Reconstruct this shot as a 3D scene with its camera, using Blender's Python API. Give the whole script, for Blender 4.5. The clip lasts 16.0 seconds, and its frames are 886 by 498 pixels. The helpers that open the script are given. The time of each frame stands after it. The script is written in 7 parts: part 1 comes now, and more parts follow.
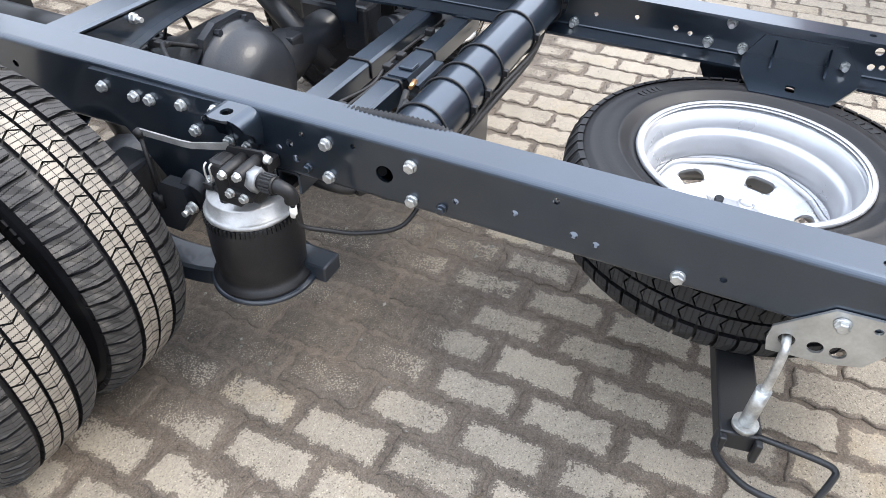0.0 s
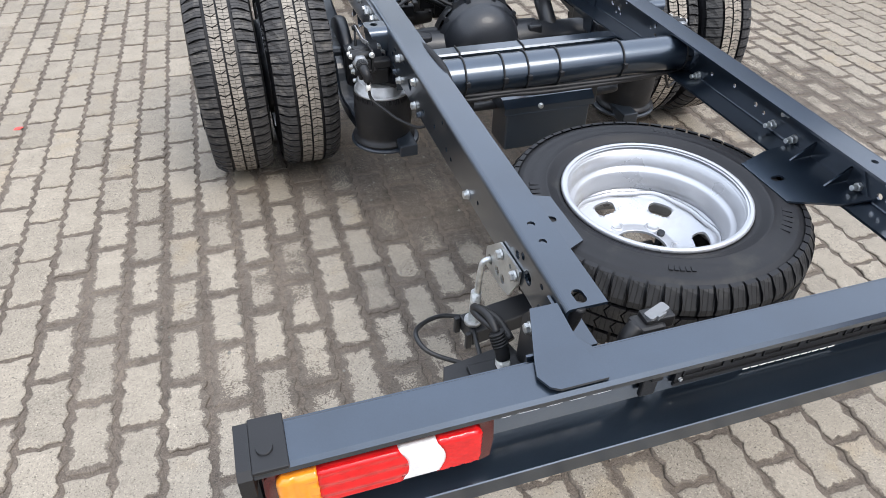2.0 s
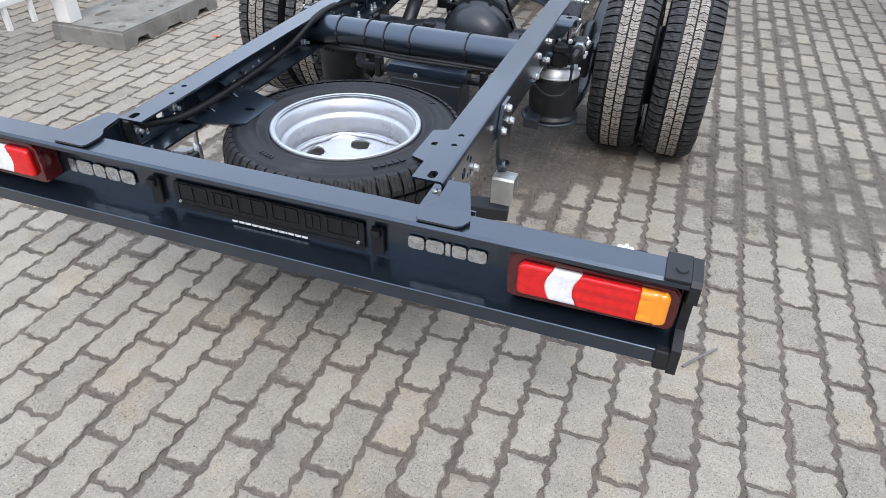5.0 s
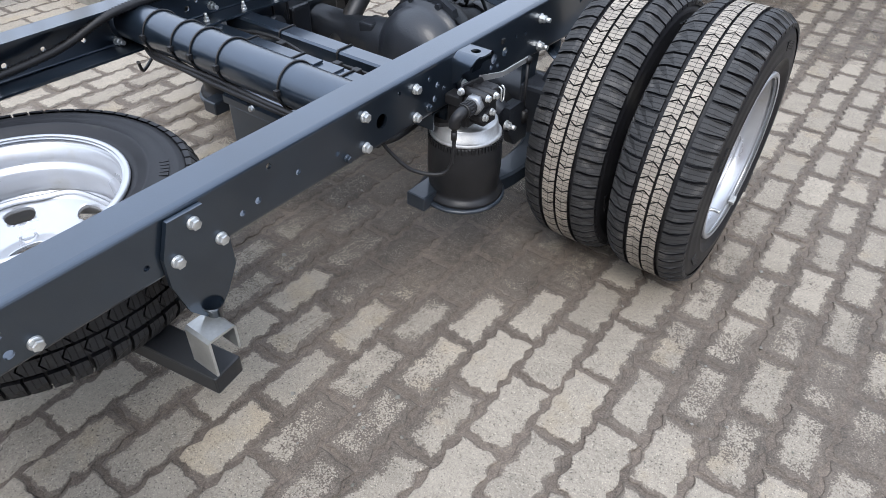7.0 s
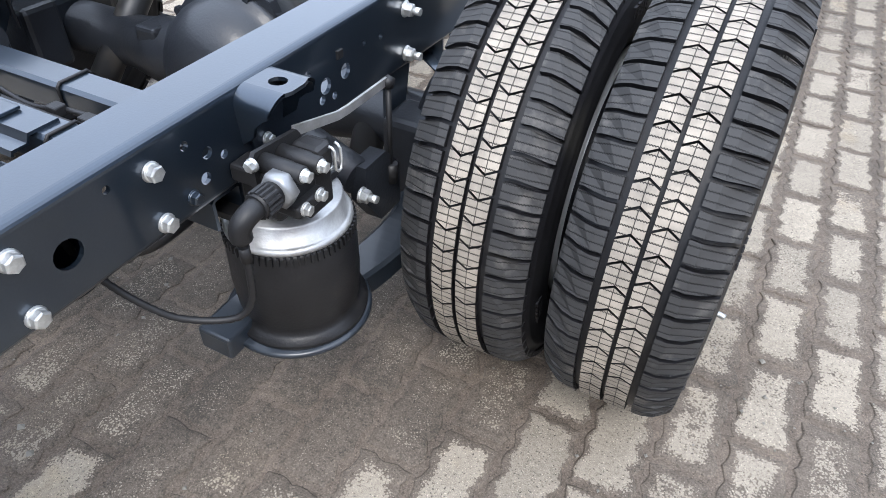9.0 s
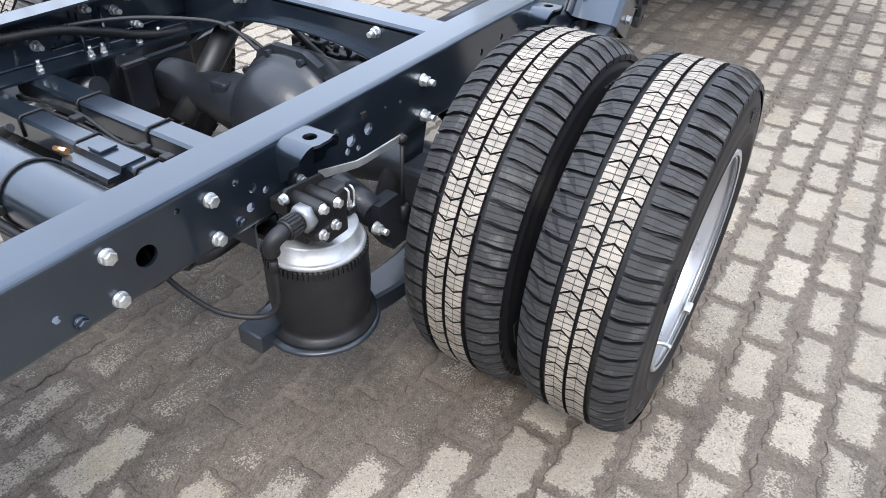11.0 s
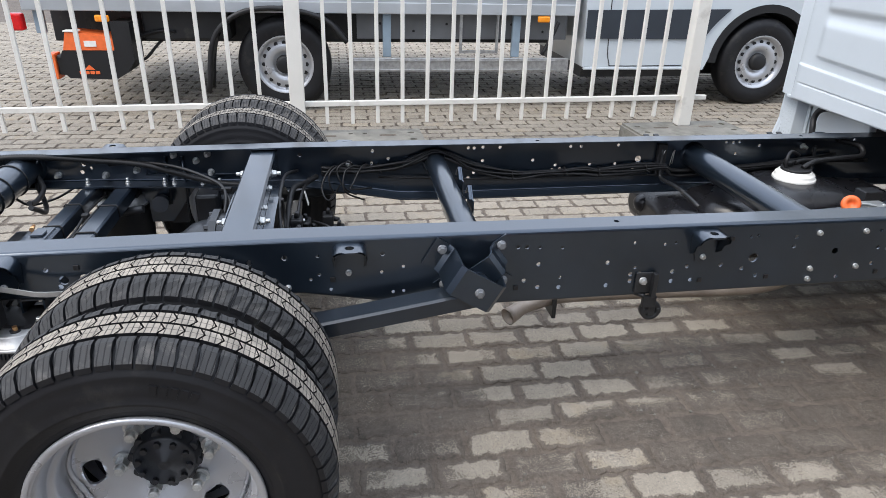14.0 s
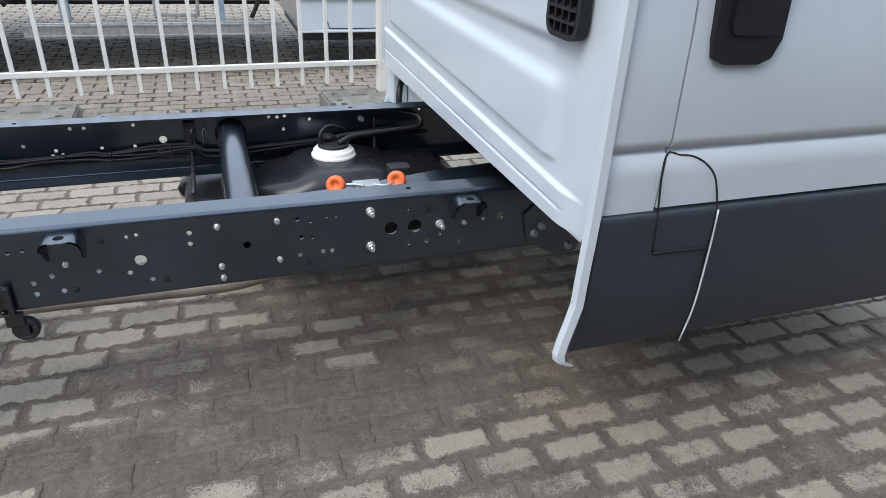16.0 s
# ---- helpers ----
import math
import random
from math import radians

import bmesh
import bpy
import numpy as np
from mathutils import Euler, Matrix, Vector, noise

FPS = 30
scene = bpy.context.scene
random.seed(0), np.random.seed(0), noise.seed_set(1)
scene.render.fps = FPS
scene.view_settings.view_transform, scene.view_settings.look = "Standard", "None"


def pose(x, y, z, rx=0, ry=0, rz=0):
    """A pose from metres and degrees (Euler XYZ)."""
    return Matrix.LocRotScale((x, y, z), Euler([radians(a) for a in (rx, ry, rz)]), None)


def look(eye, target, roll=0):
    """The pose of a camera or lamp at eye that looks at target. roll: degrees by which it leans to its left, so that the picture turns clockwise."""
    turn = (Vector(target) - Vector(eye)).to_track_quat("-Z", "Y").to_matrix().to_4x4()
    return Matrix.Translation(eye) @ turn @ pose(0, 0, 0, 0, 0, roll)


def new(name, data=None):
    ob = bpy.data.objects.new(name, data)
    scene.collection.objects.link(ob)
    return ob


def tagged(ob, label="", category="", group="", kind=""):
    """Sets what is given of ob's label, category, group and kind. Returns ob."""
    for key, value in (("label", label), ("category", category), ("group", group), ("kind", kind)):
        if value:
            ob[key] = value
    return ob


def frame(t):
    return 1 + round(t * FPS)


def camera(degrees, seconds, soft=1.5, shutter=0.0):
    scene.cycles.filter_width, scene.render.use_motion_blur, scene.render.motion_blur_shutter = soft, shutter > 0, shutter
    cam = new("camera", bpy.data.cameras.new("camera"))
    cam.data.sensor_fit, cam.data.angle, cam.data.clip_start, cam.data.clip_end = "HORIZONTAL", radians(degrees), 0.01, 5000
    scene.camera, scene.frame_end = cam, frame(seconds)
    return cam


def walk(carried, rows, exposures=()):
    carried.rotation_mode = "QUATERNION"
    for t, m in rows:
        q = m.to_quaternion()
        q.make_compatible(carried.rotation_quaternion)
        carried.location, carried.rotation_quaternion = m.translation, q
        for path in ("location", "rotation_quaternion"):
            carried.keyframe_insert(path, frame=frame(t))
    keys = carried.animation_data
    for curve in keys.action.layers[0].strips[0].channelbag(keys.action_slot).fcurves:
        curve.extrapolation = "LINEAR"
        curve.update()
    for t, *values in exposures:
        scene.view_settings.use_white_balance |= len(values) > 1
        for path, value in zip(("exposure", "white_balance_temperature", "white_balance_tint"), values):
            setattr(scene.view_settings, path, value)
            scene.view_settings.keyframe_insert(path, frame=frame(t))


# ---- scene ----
cam = camera(67.4, 16.0, soft=0.6)
PATH = [
    (0, (-1.281, 0.554, 1.246), (0.097, 1.176, -0.063), 0.8),
    (0.5, (-1.216, 0.29, 1.349), (0.146, 0.891, 0.014), 1.9),
    (1, (-1.036, -0.001, 1.388), (0.139, 0.852, 0.013), 2.0),
    (1.5, (-0.962, -0.25, 1.388), (-0.109, 0.947, 0.032), 2.0),
    (2, (-0.905, -0.647, 1.425), (-0.417, 0.819, 0.155), 1.5),
    (2.5, (-0.7, -0.948, 1.425), (-0.402, 0.605, 0.2), 1.2),
    (3, (-0.43, -1.141, 1.441), (-0.245, 0.429, 0.216), 1.5),
    (3.5, (-0.094, -1.297, 1.433), (0.042, 0.319, 0.263), 1.7),
    (3.7, (0.016, -1.325, 1.432), (0.12, 0.291, 0.258), 1.9),
    (5.8, (1.242, -0.830, 1.392), (0.328, 0.471, 0.181), 1.5),
    (6, (1.277, -0.689, 1.389), (0.309, 0.557, 0.16), 1.6),
    (6.5, (1.353, -0.278, 1.343), (0.355, 0.946, 0.116), 1.8),
    (7, (1.301, 0.106, 1.272), (0.396, 1.36, 0.003), 1.4),
    (7.5, (1.174, 0.433, 1.189), (0.427, 1.71, -0.157), 0.9),
    (8, (1.034, 0.664, 1.103), (0.415, 1.951, -0.297), 1.5),
    (8.5, (1.004, 0.767, 1.047), (0.353, 2.098, -0.295), 2.2),
    (8.7, (1.001, 0.768, 1.024), (0.345, 2.124, -0.292), 2.0),
    (10.8, (1.114, 0.680, 1.112), (0.274, 2.016, -0.114), 2.0),
    (11, (1.176, 0.653, 1.144), (0.322, 2.012, -0.05), 1.7),
    (11.5, (1.411, 0.691, 1.257), (0.406, 1.98, 0.104), 1.9),
    (12, (1.757, 0.863, 1.303), (0.422, 1.845, 0.183), 1.5),
    (12.5, (1.969, 1.149, 1.336), (0.487, 1.956, 0.262), 1.5),
    (13, (2.052, 1.489, 1.386), (0.357, 2.039, 0.477), 1.3),
    (13.5, (2.072, 1.86, 1.4), (0.283, 2.184, 0.566), 1.6),
    (14, (2.072, 2.181, 1.398), (0.287, 2.47, 0.545), 1.6),
    (14.5, (2.027, 2.536, 1.419), (0.26, 2.878, 0.546), 1.7),
    (15, (2.03, 2.907, 1.407), (0.268, 3.305, 0.55), 3.2),
    (15.5, (2.089, 3.253, 1.414), (0.338, 3.598, 0.511), 2.7),
    (16, (2.11, 3.599, 1.418), (0.45, 4.202, 0.479), 2.9),
]
EXPOSURES = [(0, 0.97, 6900, 10), (0.5, 0.93, 6850, 10), (1, 0.72, 6850, 10), (2, 0.45, 6800, 10), (3, 0.27, 6750, 10), (4, 0.26, 6550, 10), (6, 0.36, 6350, 10), (7, 0.46, 6450, 10), (8, 0.58, 6600, 10), (8.6, 0.78, 6450, 10), (11, 0.86, 6500, 10), (12, 0.84, 6500, 10), (13, 0.62, 6600, 10), (14, 0.22, 6750, 10), (15, 0.20, 6700, 10), (16, 0.15, 6450, 8)]
walk(cam, [(t, look(eye, target, roll)) for t, eye, target, roll in PATH], EXPOSURES)

# ---- light ----
world = bpy.data.worlds.new("sky")
scene.world = world
world.use_nodes = True
wn = world.node_tree
sky = wn.nodes.new("ShaderNodeTexSky")
sky.sky_type, sky.sun_disc = "NISHITA", False
sky.sun_elevation, sky.sun_rotation = radians(52), radians(150)
sky.air_density, sky.dust_density, sky.ozone_density = 1.0, 4.0, 1.5
# thin even cloud in front of the blue: a plain overcast veil
veil = wn.nodes.new("ShaderNodeMix")
veil.data_type = "RGBA"
veil.inputs["Factor"].default_value = 0.75
# the cloud is brighter overhead than near the horizon
wco = wn.nodes.new("ShaderNodeTexCoord")
wsep = wn.nodes.new("ShaderNodeSeparateXYZ")
wn.links.new(wco.outputs["Generated"], wsep.inputs[0])
wup = wn.nodes.new("ShaderNodeMapRange")
wup.inputs["From Min"].default_value, wup.inputs["From Max"].default_value = 0.0, 1.0
wup.inputs["To Min"].default_value, wup.inputs["To Max"].default_value = 0.58, 1.44
wn.links.new(wsep.outputs["Z"], wup.inputs[0])
wsc = wn.nodes.new("ShaderNodeVectorMath")
wsc.operation = "SCALE"
wsc.inputs[0].default_value = (9.75, 11.1, 13.6)
wn.links.new(wup.outputs[0], wsc.inputs["Scale"])
wn.links.new(wsc.outputs[0], veil.inputs["B"])
wn.links.new(sky.outputs[0], veil.inputs["A"])
wn.links.new(veil.outputs["Result"], wn.nodes["Background"].inputs[0])
wn.nodes["Background"].inputs[1].default_value = 0.15
sun = new("sun", bpy.data.lights.new("sun", "SUN"))
sun.data.energy, sun.data.angle, sun.data.color = 1.5, radians(25), (1.0, 0.97, 0.93)
sun.matrix_world = look((2.5, -4.5, 6.5), (0, 0, 0))



# ---- materials ----
def mat(name, col, rough=0.5, metal=0.0, var=0.12, scale=8.0, bump=0.0, bscale=200.0, rvar=0.1, coat=0.0, dirt=None, dscale=3.0, damt=0.5, rnd=0.0, spec=0.5):
    """A painted, bare or rubber surface: colour varied at two scales, fine relief, dirt with a shape of its own."""
    m = bpy.data.materials.new(name)
    m.use_nodes = True
    t = m.node_tree
    n, ln = t.nodes, t.links
    b = n["Principled BSDF"]
    co = n.new("ShaderNodeTexCoord")
    a = n.new("ShaderNodeTexNoise"); a.inputs["Scale"].default_value = scale; a.inputs["Detail"].default_value = 6
    f = n.new("ShaderNodeTexNoise"); f.inputs["Scale"].default_value = bscale; f.inputs["Detail"].default_value = 3
    ln.new(co.outputs["Object"], a.inputs["Vector"]); ln.new(co.outputs["Object"], f.inputs["Vector"])
    ramp = n.new("ShaderNodeMapRange")
    ramp.inputs["From Min"].default_value, ramp.inputs["From Max"].default_value = 0.3, 0.7
    ramp.inputs["To Min"].default_value, ramp.inputs["To Max"].default_value = 1 - var, 1 + var
    ln.new(a.outputs[0], ramp.inputs[0])
    fine = n.new("ShaderNodeMapRange")
    fine.inputs["To Min"].default_value, fine.inputs["To Max"].default_value = 1 - var * 0.6, 1 + var * 0.6
    ln.new(f.outputs[0], fine.inputs[0])
    mul = n.new("ShaderNodeMath"); mul.operation = "MULTIPLY"
    ln.new(ramp.outputs[0], mul.inputs[0]); ln.new(fine.outputs[0], mul.inputs[1])
    last = mul.outputs[0]
    if rnd:
        oi = n.new("ShaderNodeObjectInfo"); geo = n.new("ShaderNodeNewGeometry")
        add = n.new("ShaderNodeMath"); add.operation = "ADD"
        ln.new(oi.outputs["Random"], add.inputs[0]); ln.new(geo.outputs["Random Per Island"], add.inputs[1])
        fr = n.new("ShaderNodeMath"); fr.operation = "FRACT"; ln.new(add.outputs[0], fr.inputs[0])
        rr = n.new("ShaderNodeMapRange"); rr.inputs["To Min"].default_value, rr.inputs["To Max"].default_value = 1 - rnd, 1 + rnd
        ln.new(fr.outputs[0], rr.inputs[0])
        m2 = n.new("ShaderNodeMath"); m2.operation = "MULTIPLY"
        ln.new(last, m2.inputs[0]); ln.new(rr.outputs[0], m2.inputs[1]); last = m2.outputs[0]
    vm = n.new("ShaderNodeVectorMath"); vm.operation = "SCALE"
    vm.inputs[0].default_value = col
    ln.new(last, vm.inputs["Scale"])
    out = vm.outputs[0]
    rg = n.new("ShaderNodeMapRange")
    rg.inputs["To Min"].default_value, rg.inputs["To Max"].default_value = max(0.02, rough - rvar), min(1, rough + rvar)
    ln.new(a.outputs[0], rg.inputs[0])
    rout = rg.outputs[0]
    if dirt:
        d = n.new("ShaderNodeTexNoise"); d.inputs["Scale"].default_value = dscale; d.inputs["Detail"].default_value = 9; d.inputs["Roughness"].default_value = 0.65
        ln.new(co.outputs["Object"], d.inputs["Vector"])
        dm = n.new("ShaderNodeMapRange")
        dm.inputs["From Min"].default_value, dm.inputs["From Max"].default_value = 0.62 - damt * 0.25, 0.72 - damt * 0.1
        ln.new(d.outputs[0], dm.inputs[0])
        mx = n.new("ShaderNodeMix"); mx.data_type = "RGBA"
        ln.new(dm.outputs[0], mx.inputs["Factor"]); ln.new(out, mx.inputs["A"]); mx.inputs["B"].default_value = (*dirt, 1)
        out = mx.outputs["Result"]
    ln.new(out, b.inputs["Base Color"])
    ln.new(rout, b.inputs["Roughness"])
    b.inputs["Metallic"].default_value = metal
    b.inputs["Coat Weight"].default_value = coat
    b.inputs["Coat Roughness"].default_value = 0.14 if coat > 0.7 else 0.08
    b.inputs["Coat IOR"].default_value = 1.53 if coat > 0.7 else 1.5
    b.inputs["Specular IOR Level"].default_value = spec
    if bump:
        bp = n.new("ShaderNodeBump"); bp.inputs["Strength"].default_value = bump; bp.inputs["Distance"].default_value = 0.002
        ln.new(f.outputs[0], bp.inputs["Height"]); ln.new(bp.outputs[0], b.inputs["Normal"])
    return m


PAINT = mat("chassis_paint", (0.031, 0.046, 0.067), 0.34, 0.80, 0.14, 5, 0.05, 350, 0.08, coat=1.0, spec=0.6)
BLACK = mat("black_paint", (0.016, 0.017, 0.019), 0.42, 0, 0.15, 9, 0.06, 260, dirt=(0.05, 0.045, 0.04), dscale=6, damt=0.25)
CAST = mat("cast_iron_painted", (0.012, 0.014, 0.018), 0.42, 0, 0.25, 12, 0.25, 160, dirt=(0.026, 0.025, 0.024), dscale=7, damt=0.25, spec=0.45, coat=0.15)
PLASTIC = mat("black_plastic", (0.011, 0.011, 0.012), 0.5, 0, 0.15, 20, 0.15, 500, spec=0.4)
RUBBER = mat("tyre_rubber", (0.0105, 0.0105, 0.012), 0.48, 0, 0.2, 14, 0.12, 300, dirt=(0.026, 0.025, 0.023), dscale=9, damt=0.25, spec=0.3)
BELLOWS = mat("bellows_rubber", (0.011, 0.011, 0.012), 0.42, 0, 0.2, 20, 0.2, 220, dirt=(0.022, 0.020, 0.019), dscale=10, damt=0.25, spec=0.35)
ZINC = mat("zinc_bolt", (0.56, 0.57, 0.56), 0.38, 0.8, 0.3, 60, 0.05, 300)
STEEL = mat("galvanised_plate", (0.50, 0.51, 0.50), 0.38, 0.85, 0.2, 18, 0.05, 200)
ALU = mat("cast_aluminium", (0.41, 0.41, 0.405), 0.44, 0.75, 0.22, 30, 0.2, 250)
SILVER = mat("silver_wheel_paint", (0.46, 0.47, 0.49), 0.30, 0.55, 0.06, 10, 0.04, 400, dirt=(0.42, 0.41, 0.39), dscale=5, damt=0.1)
WHITE = mat("white_cab_paint", (0.54, 0.585, 0.615), 0.25, 0, 0.03, 3, 0.0, 100, 0.05, coat=0.4)
FENCEW = mat("fence_white_coat", (0.69, 0.665, 0.61), 0.45, 0, 0.05, 5, 0.05, 200, dirt=(0.55, 0.52, 0.47), dscale=4, damt=0.15)
CLAD = mat("grey_cladding", (0.032, 0.039, 0.049), 0.5, 0, 0.08, 6, 0.2, 700, spec=0.35)
ORANGE = mat("orange_cap", (0.85, 0.16, 0.04), 0.4, 0, 0.08, 30, 0.0)
AMBER = mat("amber_lens", (0.90, 0.30, 0.02), 0.12, 0, 0.08, 60, 0.0, coat=0.6)
RED = mat("red_lens", (0.62, 0.010, 0.012), 0.16, 0, 0.12, 60, 0.0, coat=0.35, spec=0.4)
DARKRED = mat("dark_red_housing", (0.07, 0.004, 0.005), 0.12, 0, 0.1, 30, coat=0.6)
CLEAR = mat("clear_lens", (0.78, 0.77, 0.77), 0.12, 0, 0.10, 90, 0.0, coat=0.6)
LIGHTPL = mat("white_plastic", (0.78, 0.77, 0.72), 0.4, 0, 0.06, 30, 0.05)
CONC = mat("concrete", (0.20, 0.19, 0.165), 0.85, 0, 0.22, 7, 0.5, 120, dirt=(0.10, 0.095, 0.075), dscale=5, damt=0.5)
CHROME = mat("badge_silver", (0.62, 0.63, 0.64), 0.28, 0.9, 0.2, 60)
GREYBED = mat("grey_bed_side", (0.42, 0.44, 0.46), 0.45, 0.4, 0.08, 3, 0.05)
BRASS = mat("brass", (0.75, 0.42, 0.2), 0.3, 0.9, 0.1, 50)


def tread_mat(name, base, dust, amount, rib=None):
    """Tyre tread: rubber with mould dust, and fine zigzag sipes across the blocks; rib: a straight sipe along the block at that offset."""
    m = mat(name, base, 0.75, 0, 0.18, 40, 0.0, 300, dirt=dust, dscale=18, damt=amount)
    n, ln = m.node_tree.nodes, m.node_tree.links

    def calc(op, a, b=None, c=None):
        q = n.new("ShaderNodeMath"); q.operation = op
        for k, v in enumerate((a, b, c)):
            if isinstance(v, (int, float)):
                q.inputs[k].default_value = v
            elif v is not None:
                ln.new(v, q.inputs[k])
        return q.outputs[0]

    def edge(v, lo, hi):
        q = n.new("ShaderNodeMapRange"); q.inputs["From Min"].default_value, q.inputs["From Max"].default_value = lo, hi
        ln.new(v, q.inputs[0])
        return q.outputs[0]

    sep = n.new("ShaderNodeSeparateXYZ"); ln.new(n.new("ShaderNodeUVMap").outputs[0], sep.inputs[0])
    zig = calc("PINGPONG", sep.outputs["Y"], 0.075)
    d = calc("ABSOLUTE", calc("SUBTRACT", calc("FRACT", calc("MULTIPLY_ADD", zig, 1.7, sep.outputs["X"])), 0.5))
    r = edge(d, 0.050, 0.105)
    if rib:
        r = calc("MINIMUM", r, edge(calc("ABSOLUTE", calc("SUBTRACT", calc("ABSOLUTE", sep.outputs["Y"]), rib)), 0.010, 0.035))
    b = n["Principled BSDF"]
    src = b.inputs["Base Color"].links[0].from_socket
    mx = n.new("ShaderNodeMix"); mx.data_type = "RGBA"
    dk = n.new("ShaderNodeVectorMath"); dk.operation = "SCALE"; dk.inputs["Scale"].default_value = 0.08
    ln.new(src, dk.inputs[0])
    ln.new(r, mx.inputs["Factor"]); ln.new(dk.outputs[0], mx.inputs["A"]); ln.new(src, mx.inputs["B"])
    ln.new(mx.outputs["Result"], b.inputs["Base Color"])
    bp = n.new("ShaderNodeBump"); bp.inputs["Strength"].default_value = 0.6; bp.inputs["Distance"].default_value = 0.002
    ln.new(r, bp.inputs["Height"]); ln.new(bp.outputs[0], b.inputs["Normal"])
    return m


TREAD = tread_mat("tread_blocks", (0.250, 0.220, 0.182), (0.36, 0.315, 0.258), 0.5, 0.78)
SHOULDER = tread_mat("shoulder_blocks", (0.028, 0.0275, 0.0275), (0.085, 0.079, 0.072), 0.30)
# left tyres: centre blocks darker than TREAD, shoulders lighter than SHOULDER
DULLTREAD = tread_mat("left_tread_blocks", (0.205, 0.182, 0.152), (0.31, 0.275, 0.228), 0.5, 0.78)
DULLSHOULDER = tread_mat("dusty_shoulder_blocks", (0.040, 0.038, 0.037), (0.12, 0.110, 0.098), 0.40)
PLAINTREAD = tread_mat("plain_tread", (0.022, 0.022, 0.023), (0.05, 0.048, 0.045), 0.3)


# where dirt has washed over the paving and where the ground stays damp, part of it chassis shade: centre, radii, amount
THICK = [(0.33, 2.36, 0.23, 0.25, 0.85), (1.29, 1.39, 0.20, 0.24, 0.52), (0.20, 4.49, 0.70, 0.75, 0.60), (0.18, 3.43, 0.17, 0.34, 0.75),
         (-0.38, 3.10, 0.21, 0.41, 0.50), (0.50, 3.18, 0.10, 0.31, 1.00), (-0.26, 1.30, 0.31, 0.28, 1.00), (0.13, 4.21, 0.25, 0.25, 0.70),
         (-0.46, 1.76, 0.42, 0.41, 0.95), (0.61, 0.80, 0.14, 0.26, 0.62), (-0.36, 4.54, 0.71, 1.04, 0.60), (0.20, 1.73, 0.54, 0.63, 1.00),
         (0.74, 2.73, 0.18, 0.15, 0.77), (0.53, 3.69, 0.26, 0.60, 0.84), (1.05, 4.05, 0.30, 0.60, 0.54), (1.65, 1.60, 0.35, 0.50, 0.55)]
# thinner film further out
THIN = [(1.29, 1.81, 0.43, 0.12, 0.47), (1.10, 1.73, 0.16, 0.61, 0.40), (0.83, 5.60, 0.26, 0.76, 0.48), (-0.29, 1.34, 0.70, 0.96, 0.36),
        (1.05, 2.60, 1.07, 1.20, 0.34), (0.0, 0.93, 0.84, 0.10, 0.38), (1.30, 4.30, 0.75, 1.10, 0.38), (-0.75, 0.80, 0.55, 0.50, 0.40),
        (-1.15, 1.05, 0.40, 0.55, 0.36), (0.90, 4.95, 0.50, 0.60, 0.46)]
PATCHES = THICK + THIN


def ground_nodes(m):
    """Shortcuts for maths and noise in world metres on a ground material."""
    n, ln = m.node_tree.nodes, m.node_tree.links
    pos = n.new("ShaderNodeNewGeometry").outputs["Position"]

    def calc(op, a, b_=None, c=None):
        q = n.new("ShaderNodeMath"); q.operation = op
        for k, v in enumerate((a, b_, c)):
            if isinstance(v, (int, float)):
                q.inputs[k].default_value = v
            elif v is not None:
                ln.new(v, q.inputs[k])
        return q.outputs[0]

    def speckle(scale, detail, rough=0.6):
        q = n.new("ShaderNodeTexNoise")
        q.inputs["Scale"].default_value, q.inputs["Detail"].default_value, q.inputs["Roughness"].default_value = scale, detail, rough
        ln.new(pos, q.inputs["Vector"])
        return calc("SUBTRACT", q.outputs[0], 0.5)

    def ramp(v, lo, hi, a=0.0, b=1.0):
        q = n.new("ShaderNodeMapRange"); q.interpolation_type = "SMOOTHSTEP"
        for key, x in (("From Min", lo), ("From Max", hi), ("To Min", a), ("To Max", b)):
            q.inputs[key].default_value = x
        ln.new(v, q.inputs[0])
        return q.outputs[0]

    def tone(col, k):
        q = n.new("ShaderNodeVectorMath"); q.operation = "SCALE"; q.inputs[0].default_value = col
        ln.new(k, q.inputs["Scale"])
        return q.outputs[0]

    def mix(f, a, b):
        q = n.new("ShaderNodeMix"); q.data_type = "RGBA"
        ln.new(f, q.inputs["Factor"]); ln.new(a, q.inputs["A"]); ln.new(b, q.inputs["B"])
        return q.outputs["Result"]

    return n, ln, pos, calc, speckle, ramp, tone, mix


DIRT = (0.108, 0.086, 0.067)


def soil_tone(calc, speckle, ramp, tone, wet_shade=None):
    """Damp sandy dirt: damp and dry blotches, light sand grains, dark crumbs; darker where it lies thick, for moisture
    and for the chassis's shade.
    """
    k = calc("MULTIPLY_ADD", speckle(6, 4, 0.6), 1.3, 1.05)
    # tone drop covers both damp soil and shade under the chassis
    if wet_shade:
        k = calc("MULTIPLY_ADD", wet_shade, -0.44, k)
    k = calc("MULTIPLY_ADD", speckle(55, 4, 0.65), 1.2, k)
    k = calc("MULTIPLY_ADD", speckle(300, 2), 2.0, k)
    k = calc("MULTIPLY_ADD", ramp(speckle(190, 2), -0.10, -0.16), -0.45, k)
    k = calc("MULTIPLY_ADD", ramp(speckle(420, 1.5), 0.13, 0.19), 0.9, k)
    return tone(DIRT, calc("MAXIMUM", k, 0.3))


